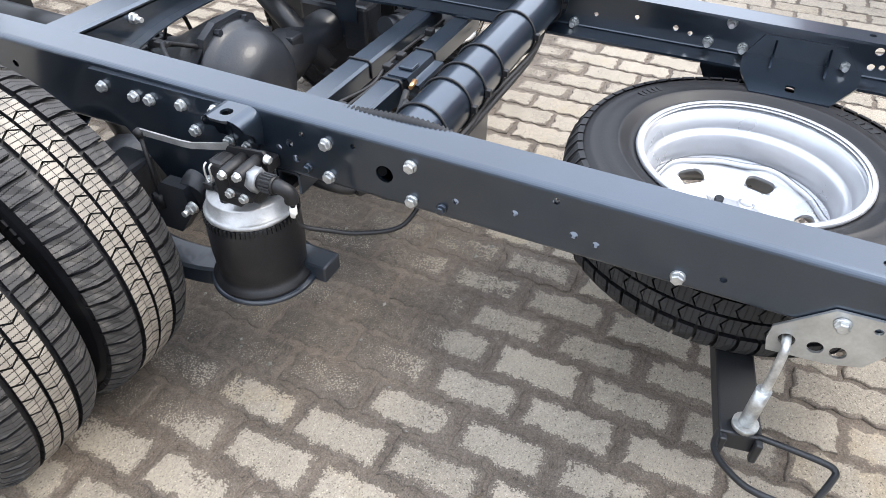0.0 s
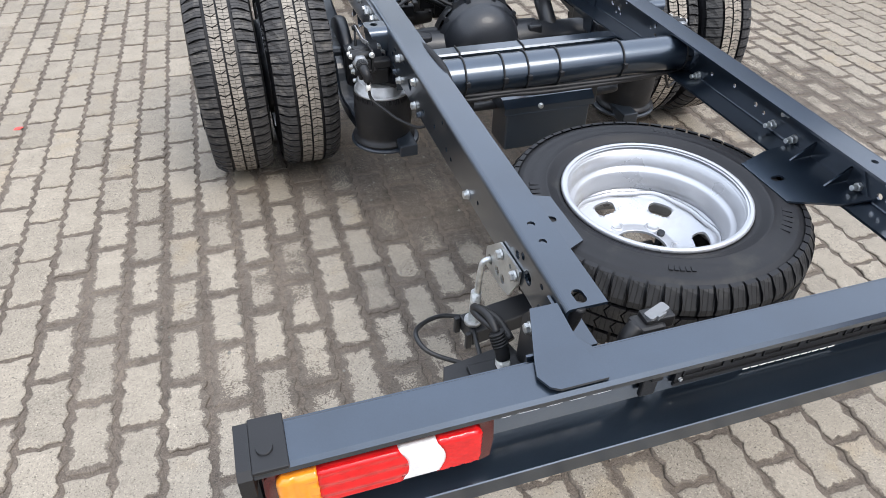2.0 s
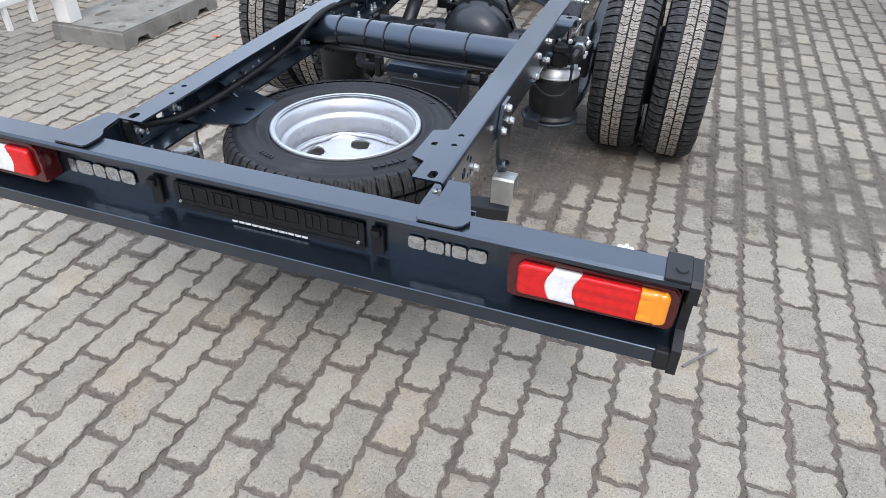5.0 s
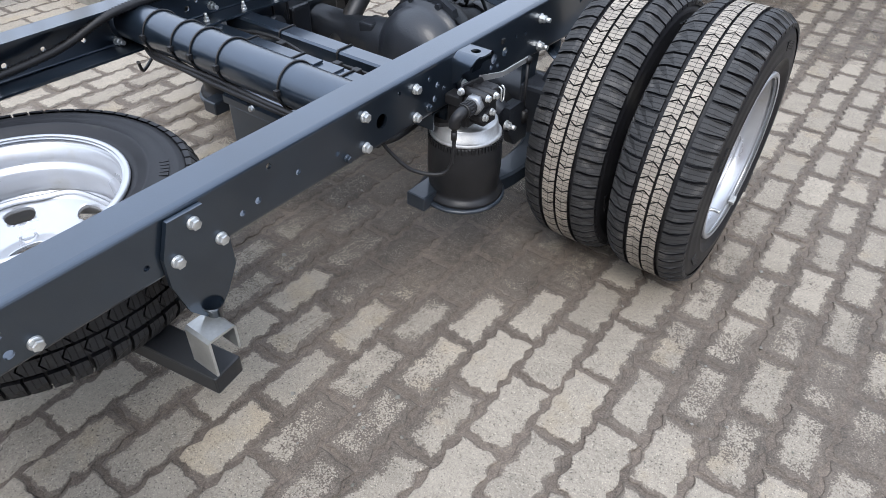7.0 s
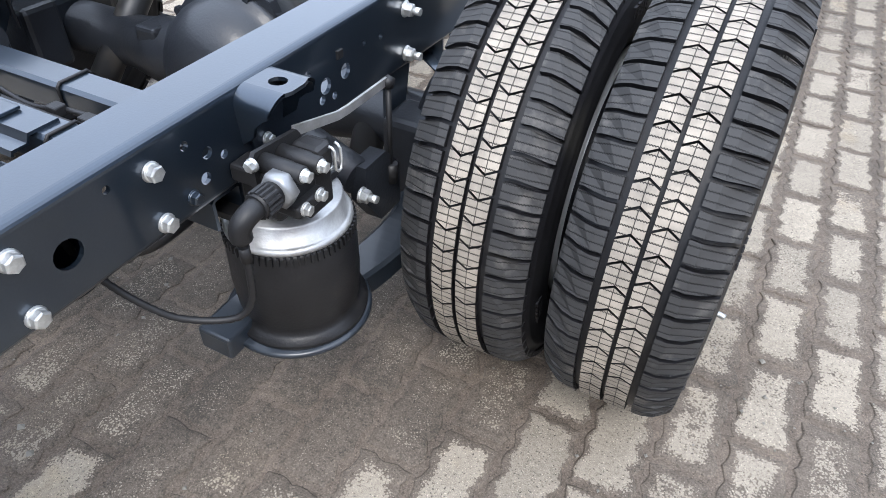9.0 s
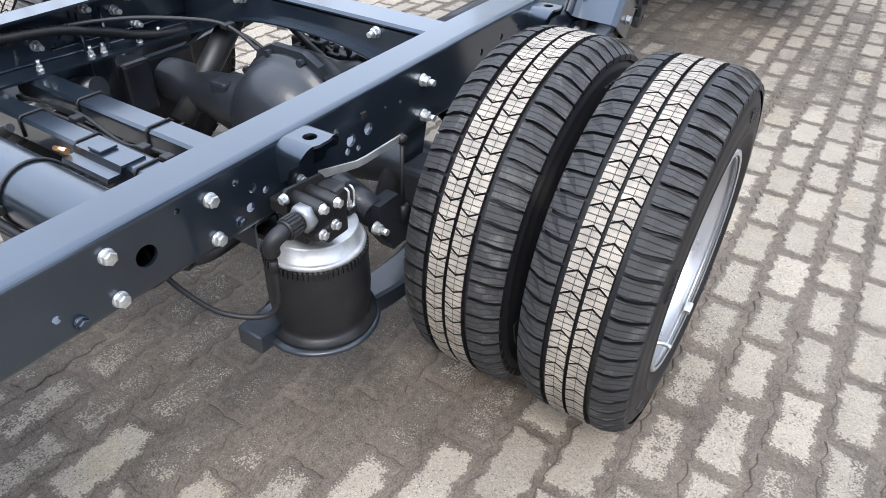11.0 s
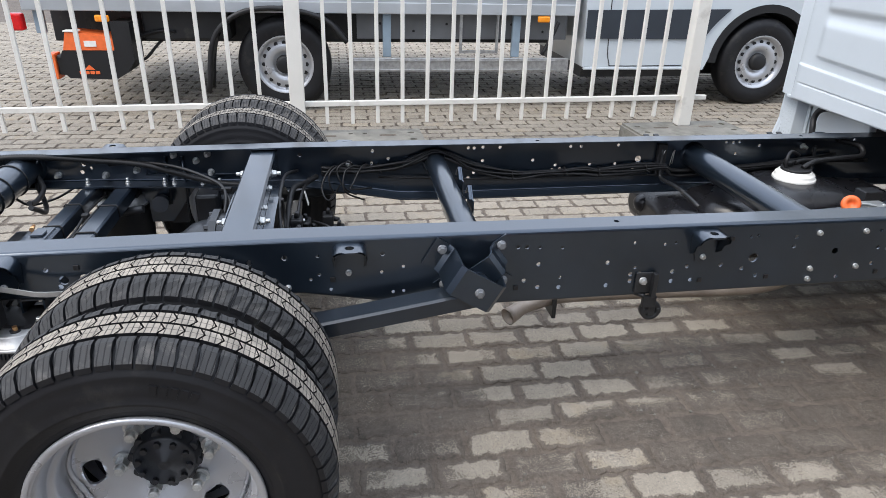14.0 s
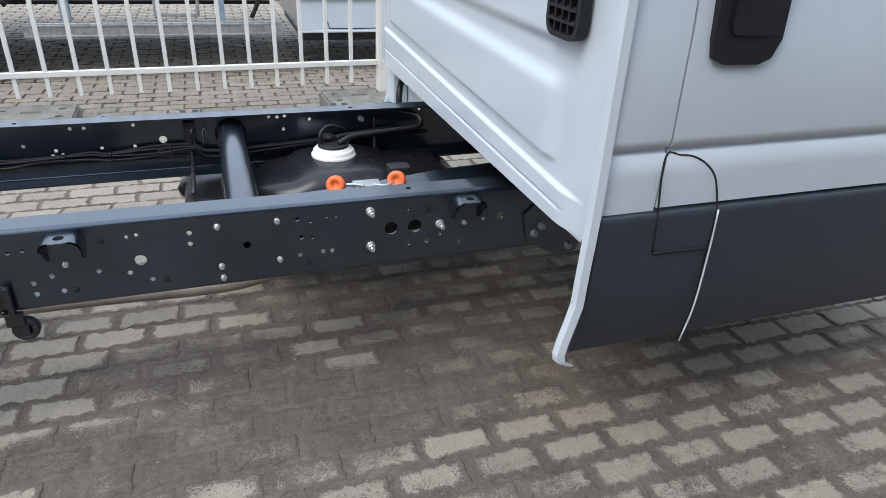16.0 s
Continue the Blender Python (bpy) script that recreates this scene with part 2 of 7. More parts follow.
def soil_mat():
    m = mat("damp_sandy_dirt", DIRT, 0.85, 0, 0.1, 5, 0.6, 420, 0.08)
    n, ln, pos, calc, speckle, ramp, tone, mix = ground_nodes(m)
    ln.new(soil_tone(calc, speckle, ramp, tone), n["Principled BSDF"].inputs["Base Color"])
    return m


SOIL = soil_mat()


def paver_mat():
    """Worn concrete with quartz grains and pits; a brown film of damp dirt creeps in from the joints and covers whole stones in places."""
    m = mat("concrete_paver", (0.3, 0.25, 0.2), 0.82, 0, 0.16, 5, 0.45, 420, 0.08)
    n, ln, pos, calc, speckle, ramp, tone, mix = ground_nodes(m)
    b = n["Principled BSDF"]
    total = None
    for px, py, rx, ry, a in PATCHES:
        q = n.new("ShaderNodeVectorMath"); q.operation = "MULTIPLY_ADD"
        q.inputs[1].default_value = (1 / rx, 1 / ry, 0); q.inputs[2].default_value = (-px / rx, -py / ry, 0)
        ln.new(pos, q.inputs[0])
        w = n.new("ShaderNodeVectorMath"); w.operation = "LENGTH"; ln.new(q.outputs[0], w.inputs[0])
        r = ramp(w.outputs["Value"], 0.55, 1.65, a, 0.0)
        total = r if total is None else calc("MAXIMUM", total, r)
    # bare concrete: each stone has its own tone, pits and bright grains
    oi, geo = n.new("ShaderNodeObjectInfo"), n.new("ShaderNodeNewGeometry")
    own = calc("FRACT", calc("ADD", oi.outputs["Random"], geo.outputs["Random Per Island"]))
    k = calc("MULTIPLY_ADD", own, 0.24, 0.86)
    k = calc("MULTIPLY_ADD", speckle(14, 5, 0.6), 0.55, k)
    k = calc("MULTIPLY_ADD", speckle(110, 3, 0.6), 0.75, k)
    k = calc("MULTIPLY_ADD", speckle(400, 2), 1.0, k)
    k = calc("MULTIPLY_ADD", ramp(speckle(300, 2), 0.13, 0.18), 0.85, k)
    k = calc("MULTIPLY_ADD", ramp(speckle(220, 2), -0.12, -0.17), -0.62, k)
    stone = tone((0.272, 0.236, 0.187), calc("MAXIMUM", k, 0.2))
    ochre = tone((0.28, 0.220, 0.142), calc("MAXIMUM", k, 0.2))
    tint = ramp(calc("MULTIPLY_ADD", calc("FRACT", calc("MULTIPLY", own, 7.31)), 0.5, speckle(9, 3)), 0.38, 0.62)
    stone = mix(calc("MULTIPLY", tint, 0.45), stone, ochre)
    # the film: thick at the joints and in the patches, thinning out into grains
    at = n.new("ShaderNodeAttribute"); at.attribute_name = "inset"
    v = calc("MULTIPLY_ADD", total, 1.45, 0.11)
    v = calc("MULTIPLY_ADD", speckle(1.7, 3), 0.45, v)
    v = calc("MULTIPLY_ADD", calc("POWER", at.outputs["Fac"], 0.8), -1.05, v)
    v = calc("MULTIPLY_ADD", speckle(7.5, 1.5, 0.4), 1.15, v)
    v = calc("MULTIPLY_ADD", calc("FRACT", calc("MULTIPLY_ADD", own, 5.17, 0.5)), 0.5, calc("SUBTRACT", v, 0.25))
    v = calc("MULTIPLY_ADD", speckle(26, 4, 0.6), 0.9, v)
    v = calc("MULTIPLY_ADD", speckle(90, 4, 0.7), 0.7, v)
    # coarse grains of the worn surface stand up through the film
    vo = n.new("ShaderNodeTexVoronoi"); vo.inputs["Scale"].default_value = 230.0
    ln.new(pos, vo.inputs["Vector"])
    grit = calc("SUBTRACT", vo.outputs["Distance"], 0.40)
    grain = calc("MULTIPLY_ADD", calc("MULTIPLY", total, total), 2.6, 0.25)
    v = calc("MULTIPLY_ADD", calc("MULTIPLY", grit, grain), 1.0, v)
    v = calc("MULTIPLY_ADD", calc("MULTIPLY", speckle(300, 2.5), grain), 0.8, v)
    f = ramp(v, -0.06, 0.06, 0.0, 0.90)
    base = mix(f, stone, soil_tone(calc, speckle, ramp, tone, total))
    ln.new(base, b.inputs["Base Color"])
    return m


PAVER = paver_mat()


# ---- mesh tools ----
def bm_new():
    return bmesh.new()


def box(bm, x0, x1, y0, y1, z0, z1, bev=0.0, seg=2, m=None):
    vs = bmesh.ops.create_cube(bm, size=1)["verts"]
    for v in vs:
        v.co = Vector(((x0 + x1) / 2 + v.co.x * (x1 - x0), (y0 + y1) / 2 + v.co.y * (y1 - y0), (z0 + z1) / 2 + v.co.z * (z1 - z0)))
    if bev:
        es = list({e for v in vs for e in v.link_edges})
        r = bmesh.ops.bevel(bm, geom=es, offset=bev, segments=seg, affect="EDGES", profile=0.5)
        vs = list({v for f in r["faces"] for v in f.verts} | {v for v in vs if v.is_valid})
    if m is not None:
        for v in vs:
            v.co = m @ v.co
    return vs


def axes(d):
    d = Vector(d).normalized()
    u = d.cross(Vector((0, 0, 1)) if abs(d.z) < 0.9 else Vector((1, 0, 0))).normalized()
    return d, u, d.cross(u)


def cyl(bm, p0, p1, r0, r1=None, seg=20, cap=True):
    p0, p1 = Vector(p0), Vector(p1)
    r1 = r0 if r1 is None else r1
    d, u, w = axes(p1 - p0)
    a, b = [], []
    for i in range(seg):
        c, s = math.cos(2 * math.pi * i / seg), math.sin(2 * math.pi * i / seg)
        a.append(bm.verts.new(p0 + (u * c + w * s) * r0)); b.append(bm.verts.new(p1 + (u * c + w * s) * r1))
    for i in range(seg):
        f = bm.faces.new((a[i], a[(i + 1) % seg], b[(i + 1) % seg], b[i])); f.smooth = seg > 8
    if cap:
        bm.faces.new(a[::-1]); bm.faces.new(b)
    return a + b


def lathe(bm, prof, o=(0, 0, 0), d=(1, 0, 0), seg=64, closed=False, sharp=()):
    """prof: (along, radius) pairs swept round the axis d through o."""
    o = Vector(o)
    d, u, w = axes(d)
    rings = []
    for a, r in prof:
        if r < 1e-6:
            rings.append([bm.verts.new(o + d * a)])
        else:
            rings.append([bm.verts.new(o + d * a + (u * math.cos(2 * math.pi * i / seg) + w * math.sin(2 * math.pi * i / seg)) * r) for i in range(seg)])
    pairs = list(zip(rings, rings[1:])) + ([(rings[-1], rings[0])] if closed else [])
    for k, (a, b) in enumerate(pairs):
        for i in range(seg):
            j = (i + 1) % seg
            q = [a[i % len(a)], a[j % len(a)], b[j % len(b)], b[i % len(b)]]
            q = list(dict.fromkeys(q))
            if len(q) > 2:
                f = bm.faces.new(q); f.smooth = True
    return rings


def smooth_path(pts, n=6):
    """A Catmull-Rom line through pts."""
    P = [Vector(p) for p in pts]
    P = [2 * P[0] - P[1]] + P + [2 * P[-1] - P[-2]]
    out = []
    for i in range(1, len(P) - 2):
        a, b, c, d = P[i - 1:i + 3]
        for k in range(n):
            t = k / n
            out.append(0.5 * (2 * b + (c - a) * t + (2 * a - 5 * b + 4 * c - d) * t * t + (3 * b - a - 3 * c + d) * t ** 3))
    out.append(P[-2])
    return out


def tube(bm, pts, r, seg=10, n=6, rough=0.0, curve=True):
    """A cable, hose or pipe along pts; rough > 0 gives it corrugations of that depth."""
    P = smooth_path(pts, n) if curve else [Vector(p) for p in pts]
    if rough:
        Q = []
        for a, b in zip(P, P[1:]):
            k = max(1, int((b - a).length / 0.004))
            Q += [a.lerp(b, i / k) for i in range(k)]
        P = Q + [P[-1]]
    up, rings = None, []
    for i, p in enumerate(P):
        t = (P[min(i + 1, len(P) - 1)] - P[max(i - 1, 0)]).normalized()
        if up is None:
            up = axes(t)[1]
        up = (up - t * up.dot(t)).normalized()
        w = t.cross(up)
        rr = r - (rough if i % 2 else 0)
        rings.append([bm.verts.new(p + (up * math.cos(2 * math.pi * k / seg) + w * math.sin(2 * math.pi * k / seg)) * rr) for k in range(seg)])
    for a, b in zip(rings, rings[1:]):
        for k in range(seg):
            f = bm.faces.new((a[k], a[(k + 1) % seg], b[(k + 1) % seg], b[k])); f.smooth = True
    bm.faces.new(rings[0][::-1]); bm.faces.new(rings[-1])


def plate(bm, outline, place, thick, holes=(), hseg=14):
    """A flat plate with real holes. outline: (u, v) pairs; holes: (u, v, r) or (u, v, r, stretch along u); place(u, v, d) gives the point at depth d."""
    tmp = bmesh.new()
    loops = [list(outline)]
    for h in holes:
        st = h[3] if len(h) > 3 else 0.0
        lp = []
        for i in range(hseg):
            a = 2 * math.pi * (i + 0.5) / hseg
            lp.append((h[0] + h[2] * math.cos(a) + (st if math.cos(a) > 0 else -st), h[1] + h[2] * math.sin(a)))
        loops.append(lp)
    edges = []
    for lp in loops:
        vs = [tmp.verts.new((u, v, 0)) for u, v in lp]
        edges += [tmp.edges.new((vs[i], vs[(i + 1) % len(vs)])) for i in range(len(vs))]
    bmesh.ops.triangle_fill(tmp, use_beauty=True, edges=edges, normal=(0, 0, 1))
    tmp.verts.index_update()
    base = [(v.co.x, v.co.y) for v in tmp.verts]
    tris = [[v.index for v in f.verts] for f in tmp.faces]
    rim = [(e.verts[0].index, e.verts[1].index) for e in tmp.edges if len(e.link_faces) == 1]
    tmp.free()
    A = [bm.verts.new(place(u, v, 0)) for u, v in base]
    B = [bm.verts.new(place(u, v, thick)) for u, v in base]
    for t in tris:
        bm.faces.new([A[i] for i in t]); bm.faces.new([B[i] for i in reversed(t)])
    for i, j in rim:
        bm.faces.new((A[i], B[i], B[j], A[j]))
    return A + B


def prism(bm, outline, place, thick):
    A = [bm.verts.new(place(u, v, 0)) for u, v in outline]
    B = [bm.verts.new(place(u, v, thick)) for u, v in outline]
    n = len(A)
    bm.faces.new(A); bm.faces.new(B[::-1])
    for i in range(n):
        bm.faces.new((A[i], B[i], B[(i + 1) % n], A[(i + 1) % n]))
    return A + B


def sweep(bm, line, stations, thick):
    """A bent sheet: the open line of (u, v) pairs, given thickness, carried through stations, each a function (u, v) -> point."""
    L = [Vector((u, v)) for u, v in line]
    off = []
    for i in range(len(L)):
        a, b = L[max(i - 1, 0)], L[min(i + 1, len(L) - 1)]
        d = (b - a).normalized()
        off.append(L[i] + Vector((-d.y, d.x)) * thick)
    ring = L + off[::-1]
    rows = [[bm.verts.new(s(p.x, p.y)) for p in ring] for s in stations]
    n = len(ring)
    for a, b in zip(rows, rows[1:]):
        for i in range(n):
            bm.faces.new((a[i], a[(i + 1) % n], b[(i + 1) % n], b[i]))
    bm.faces.new(rows[0][::-1]); bm.faces.new(rows[-1])


def rounded(u0, u1, v0, v1, r, n=5):
    out = []
    for cu, cv, a0 in ((u1 - r, v1 - r, 0), (u0 + r, v1 - r, 90), (u0 + r, v0 + r, 180), (u1 - r, v0 + r, 270)):
        out += [(cu + r * math.cos(radians(a0 + 90 * k / n)), cv + r * math.sin(radians(a0 + 90 * k / n))) for k in range(n + 1)]
    return out


def mesh_of(name, bm, material):
    bmesh.ops.recalc_face_normals(bm, faces=bm.faces)
    me = bpy.data.meshes.new(name)
    bm.to_mesh(me); bm.free()
    for x in (material if isinstance(material, (list, tuple)) else [material]):
        me.materials.append(x)
    return me


def part(name, bm, material, parent, label="", at=None):
    """One mesh under a thing or a part."""
    ob = new(name, mesh_of(name, bm, material) if isinstance(bm, bmesh.types.BMesh) else bm)
    ob.parent = parent
    if at is not None:
        ob.matrix_local = at
    return tagged(ob, label)


def thing(name, label, category, at=(0, 0, 0), group=""):
    ob = new(name)
    ob.location = at
    ob.empty_display_size = 0.1
    return tagged(ob, label, category, group)


def solo(name, bm, material, label, category, kind="", group=""):
    return tagged(new(name, mesh_of(name, bm, material)), label, category, group, kind)


# ---- the truck ----
CX = 0.006
WL, WR = -0.455, 0.460
TOP = 0.672
REAR, KNEE, TAIL = 0.044, 2.0, 0.642
truck = thing("truck", "dark blue-grey truck chassis with a white cab and twin rear wheels", "truck", (0, 0, 0))
BOTTOM = [(0.0, 0.532), (1.35, 0.530), (2.06, 0.508), (2.14, 0.495), (2.40, 0.450), (2.60, 0.445), (4.00, 0.455), (6.0, 0.46)]


def top_z(y):
    """The rails' upper face falls gently towards the rear."""
    return TAIL + (TOP - TAIL) * min(1.0, y / KNEE)


def bot(y):
    for (a, za), (b, zb) in zip(BOTTOM, BOTTOM[1:]):
        if a <= y <= b:
            return za + (zb - za) * (y - a) / (b - a)
    return BOTTOM[-1][1]


TAIL_HOLES = [(0.70, 0.575, 0.007), (0.735, 0.63, 0.006), (0.80, 0.585, 0.006), (0.905, 0.575, 0.006),
              (1.04, 0.590, 0.017), (1.10, 0.63, 0.005), (1.205, 0.625, 0.006), (1.235, 0.60, 0.008), (1.225, 0.570, 0.008), (1.26, 0.585, 0.006),
              (1.433, 0.614, 0.007), (1.471, 0.583, 0.0125), (1.521, 0.586, 0.012), (1.46, 0.565, 0.007), (1.49, 0.56, 0.006), (1.574, 0.609, 0.004), (1.621, 0.603, 0.005),
              (1.93, 0.61, 0.008), (2.02, 0.62, 0.008)]
# holes ahead of the axle: y and z along the right rail, wide ones with their radius
RIGHT_HOLES = [(2.278, 0.621), (2.653, 0.624), (2.678, 0.623), (2.716, 0.568), (2.677, 0.518), (2.719, 0.495), (2.782, 0.491), (2.921, 0.563), (2.925, 0.489),
               (2.996, 0.522), (2.997, 0.500), (3.024, 0.522), (3.125, 0.524), (3.126, 0.493), (3.168, 0.539), (3.187, 0.494), (3.274, 0.539), (3.345, 0.524),
               (3.395, 0.498), (3.500, 0.620), (3.499, 0.589), (3.776, 0.630), (3.778, 0.520), (3.784, 0.574), (3.842, 0.523), (3.867, 0.522), (3.669, 0.480),
               (4.090, 0.517), (4.145, 0.518), (4.267, 0.573), (4.321, 0.571), (4.247, 0.505)]
RIGHT_SMALL = [(2.106, 0.621), (2.085, 0.553), (2.108, 0.566), (2.137, 0.520), (2.334, 0.580), (2.275, 0.566), (2.306, 0.503), (2.335, 0.505), (2.716, 0.620),
               (2.781, 0.616), (2.783, 0.523), (3.007, 0.543), (2.995, 0.622), (3.088, 0.614), (3.120, 0.617), (3.352, 0.626), (3.375, 0.629), (3.810, 0.619),
               (3.813, 0.569), (3.855, 0.629), (3.880, 0.628), (4.187, 0.537), (4.087, 0.628)]
RIGHT_WIDE = [(3.375, 0.557, 0.015), (3.640, 0.568, 0.010), (4.038, 0.573, 0.020), (4.108, 0.572, 0.021), (4.377, 0.576, 0.012)]
LEFT_HOLES = [(2.295, 0.581), (2.299, 0.630), (2.360, 0.598), (2.434, 0.609), (2.680, 0.635), (2.704, 0.634), (2.740, 0.637), (2.810, 0.635), (2.740, 0.581),
              (2.950, 0.578), (2.706, 0.531), (2.684, 0.511), (2.820, 0.539), (3.035, 0.537), (3.047, 0.555), (3.067, 0.539), (3.106, 0.633), (3.150, 0.632),
              (3.311, 0.635), (3.196, 0.556), (3.306, 0.555), (3.388, 0.535), (3.790, 0.640), (3.822, 0.637), (3.850, 0.640), (3.945, 0.622), (3.843, 0.588), (4.393, 0.640)]
CLIPS = [(1.507, 0.618), (2.143, 0.550), (2.654, 0.497), (3.215, 0.492), (3.430, 0.493), (3.293, 0.623), (3.800, 0.491), (4.147, 0.619)]
FLANGE_HOLES = [(0.070, -0.037, 0.011, 0.006), (0.222, -0.037, 0.008), (0.278, -0.037, 0.008), (2.95, -0.045, 0.008), (4.1, -0.045, 0.008)]


def frame_rail(sx, xo, label):
    """A pressed channel, open towards the middle, deeper ahead of the axle, with punched holes."""
    bm = bm_new()
    R, T, W = 0.012, 0.006, 0.079
    E = 5.4
    inn = lambda d: xo - sx * d
    ys = [REAR] + [y for y, z in BOTTOM if REAR < y < E] + [E]
    low = [(y, bot(y) + R) for y in ys]
    outline = low + [(E, TOP - R), (KNEE, TOP - R), (REAR, top_z(REAR) - R)]
    hl = [(0.246, 0.602, 0.0095), (0.223, 0.617, 0.008), (0.192, 0.588, 0.0155), (0.250, 0.563, 0.008), (0.228, 0.566, 0.0065), (0.133, 0.564, 0.0085), (0.107, 0.560, 0.005), (0.47, 0.571, 0.0055), (0.663, 0.568, 0.006)] + TAIL_HOLES
    if sx < 0:
        hl += [(0.136, 0.615, 0.006), (0.080, 0.608, 0.008), (3.405, 0.574, 0.014)] + [(y, z, 0.0065) for y, z in LEFT_HOLES]
    else:
        hl += [(y, z, 0.0068) for y, z in RIGHT_HOLES] + [(y, z, 0.005) for y, z in RIGHT_SMALL] + RIGHT_WIDE
    plate(bm, outline, lambda u, v, d: Vector((inn(d), u, v)), T, hl)
    for y0, y1 in ((REAR, KNEE), (KNEE, E)):
        top = [(y0, -R), (y1, -R), (y1, -W), (y0, -W)]
        plate(bm, top, lambda u, v, d: Vector((inn(-v), u, top_z(u) - d)), T, [h for h in FLANGE_HOLES if y0 < h[0] < y1])
    arc = [(R - R * math.cos(radians(a)), -R + R * math.sin(radians(a))) for a in range(0, 91, 15)]
    st = [(lambda u, v, y=y: Vector((inn(u), y, top_z(y) + v))) for y in (REAR, KNEE, E)]
    sweep(bm, arc, st, -T)
    bline = [(R - R * math.cos(radians(a)), R - R * math.sin(radians(a))) for a in range(0, 91, 15)] + [(W, 0)]
    st = [(lambda u, v, y=y: Vector((inn(u), y, bot(y) + v))) for y in ys]
    sweep(bm, bline, st, T)
    return part("frame_rail", bm, PAINT, truck, label)


rail_l = frame_rail(-1, WL, "blue-grey pressed channel rail with punched holes")
rail_r = frame_rail(1, WR, "blue-grey pressed channel rail with punched holes")


def hex_bolt(r=0.012, h=0.009, wash=True, stud=0.0):
    """Points along +x."""
    bm = bm_new()
    if wash:
        cyl(bm, (0, 0, 0), (0.002, 0, 0), r * 1.12, seg=18)
        cyl(bm, (0.002, 0, 0), (0.004, 0, 0), r * 1.12, r * 0.9, seg=18)
    cyl(bm, (0.003, 0, 0), (0.003 + h * 0.86, 0, 0), r * 0.95, seg=6)
    cyl(bm, (0.003 + h * 0.86, 0, 0), (0.003 + h, 0, 0), r * 0.94, r * 0.78, seg=6)
    cyl(bm, (0.003 + h, 0, 0), (0.0032 + h, 0, 0), r * 0.66, r * 0.62, seg=16)
    if stud:
        cyl(bm, (0.003 + h, 0, 0), (0.003 + h + stud, 0, 0), r * 0.55, seg=10)
    return mesh_of("bolt", bm, ZINC)


BOLT = hex_bolt(0.0108)
NUT = hex_bolt(0.012, 0.012, True, 0.014)
SMALL = hex_bolt(0.008, 0.007)
SMALLNUT = hex_bolt(0.0085, 0.009, True, 0.012)
BOLT_G = hex_bolt(0.012, 0.010); BOLT_G.materials[0] = mat("grey_bolt", (0.22, 0.23, 0.24), 0.4, 0.5, 0.15, 60)
DARK = hex_bolt(0.009, 0.008); DARK.materials[0] = PAINT


def bolt(parent, mesh, x, y, z, d, spin=None):
    """A bolt whose head points along d (+1: +x, -1: -x, 'u': up)."""
    a = random.uniform(0, 60) if spin is None else spin
    m = Matrix.Translation((x, y, z)) @ (pose(0, 0, 0, 0, -90, 0) if d == "u" else pose(0, 0, 0, 0, 0, 0 if d > 0 else 180)) @ pose(0, 0, 0, a, 0, 0)
    part("bolt", mesh, None, parent, at=m)


for y, z in ((1.155, 0.620), (1.155, 0.551), (0.988, 0.622), (0.987, 0.551)):
    bolt(rail_l, BOLT, WL, y, z, -1); bolt(rail_r, BOLT, WR, y, z, 1)
bolt(rail_l, BOLT, WL, 0.532, 0.553, -1); bolt(rail_r, BOLT, WR, 0.285, 0.558, 1)
bolt(rail_l, DARK, WL, 0.93, 0.552, -1); bolt(rail_r, DARK, WR, 0.93, 0.552, 1); bolt(rail_r, DARK, WR, 1.20, 0.558, 1); bolt(rail_l, DARK, WL, 1.20, 0.558, -1)
for y, z in ((1.672, 0.618), (1.59, 0.615), (1.55, 0.617), (1.47, 0.625), (1.39, 0.632), (1.45, 0.575), (1.37, 0.572)):
    bolt(rail_l, BOLT, WL - 0.006, y, z, -1)
for y, z in CLIPS:
    bm = bm_new()
    box(bm, WR - 0.004, WR + 0.004, y - 0.007, y + 0.007, z - 0.007, z + 0.007, 0.0015)
    part("clip", bm, PLASTIC, rail_r)
bolt(rail_r, NUT, WR, 1.697, 0.622, 1); bolt(rail_r, NUT, WR, 1.70, 0.545, 1)
for y, z in ((3.977, 0.632), (3.978, 0.524), (4.184, 0.571)):
    bolt(rail_r, NUT, WR, y, z, 1)
for y, z in ((3.570, 0.631), (3.570, 0.513), (3.723, 0.631), (3.723, 0.514), (3.571, 0.478), (2.024, 0.531)):
    bolt(rail_r, SMALL, WR, y, z, 1)
for y, z in ((0.616, 0.557), (0.533, 0.556), (0.303, 0.558), (0.572, 0.613), (0.068, 0.600), (0.071, 0.548), (0.96, 0.545), (1.10, 0.545)):
    bolt(rail_r, NUT, WR - 0.006, y, z, -1)
for y, z in ((2.205, 0.580), (4.150, 0.615)):
    bolt(rail_l, NUT, WL + 0.006, y, z, 1)
for y, z in ((0.243, 0.591), (0.545, 0.548), (0.62, 0.555), (0.994, 0.547), (1.142, 0.562), (1.307, 0.558), (1.419, 0.575), (1.557, 0.630), (1.635, 0.606), (1.679, 0.632), (1.685, 0.560)):
    bolt(rail_l, NUT, WL + 0.006, y, z, 1)
for y in (1.253, 1.392, 1.522, 1.556, 1.658, 1.72):
    bolt(rail_l, SMALLNUT, WL + 0.05, y, bot(y) + 0.006, "u", 0)


# stud rods of the clamp and a thin pipe along the left web
for y in (1.527, 1.588):
    bm = bm_new()
    cyl(bm, (WL + 0.022, y, 0.44), (WL + 0.022, y, 0.628), 0.0045, seg=10)
    part("stud_rod", bm, PAINT, rail_l)
bm = bm_new()
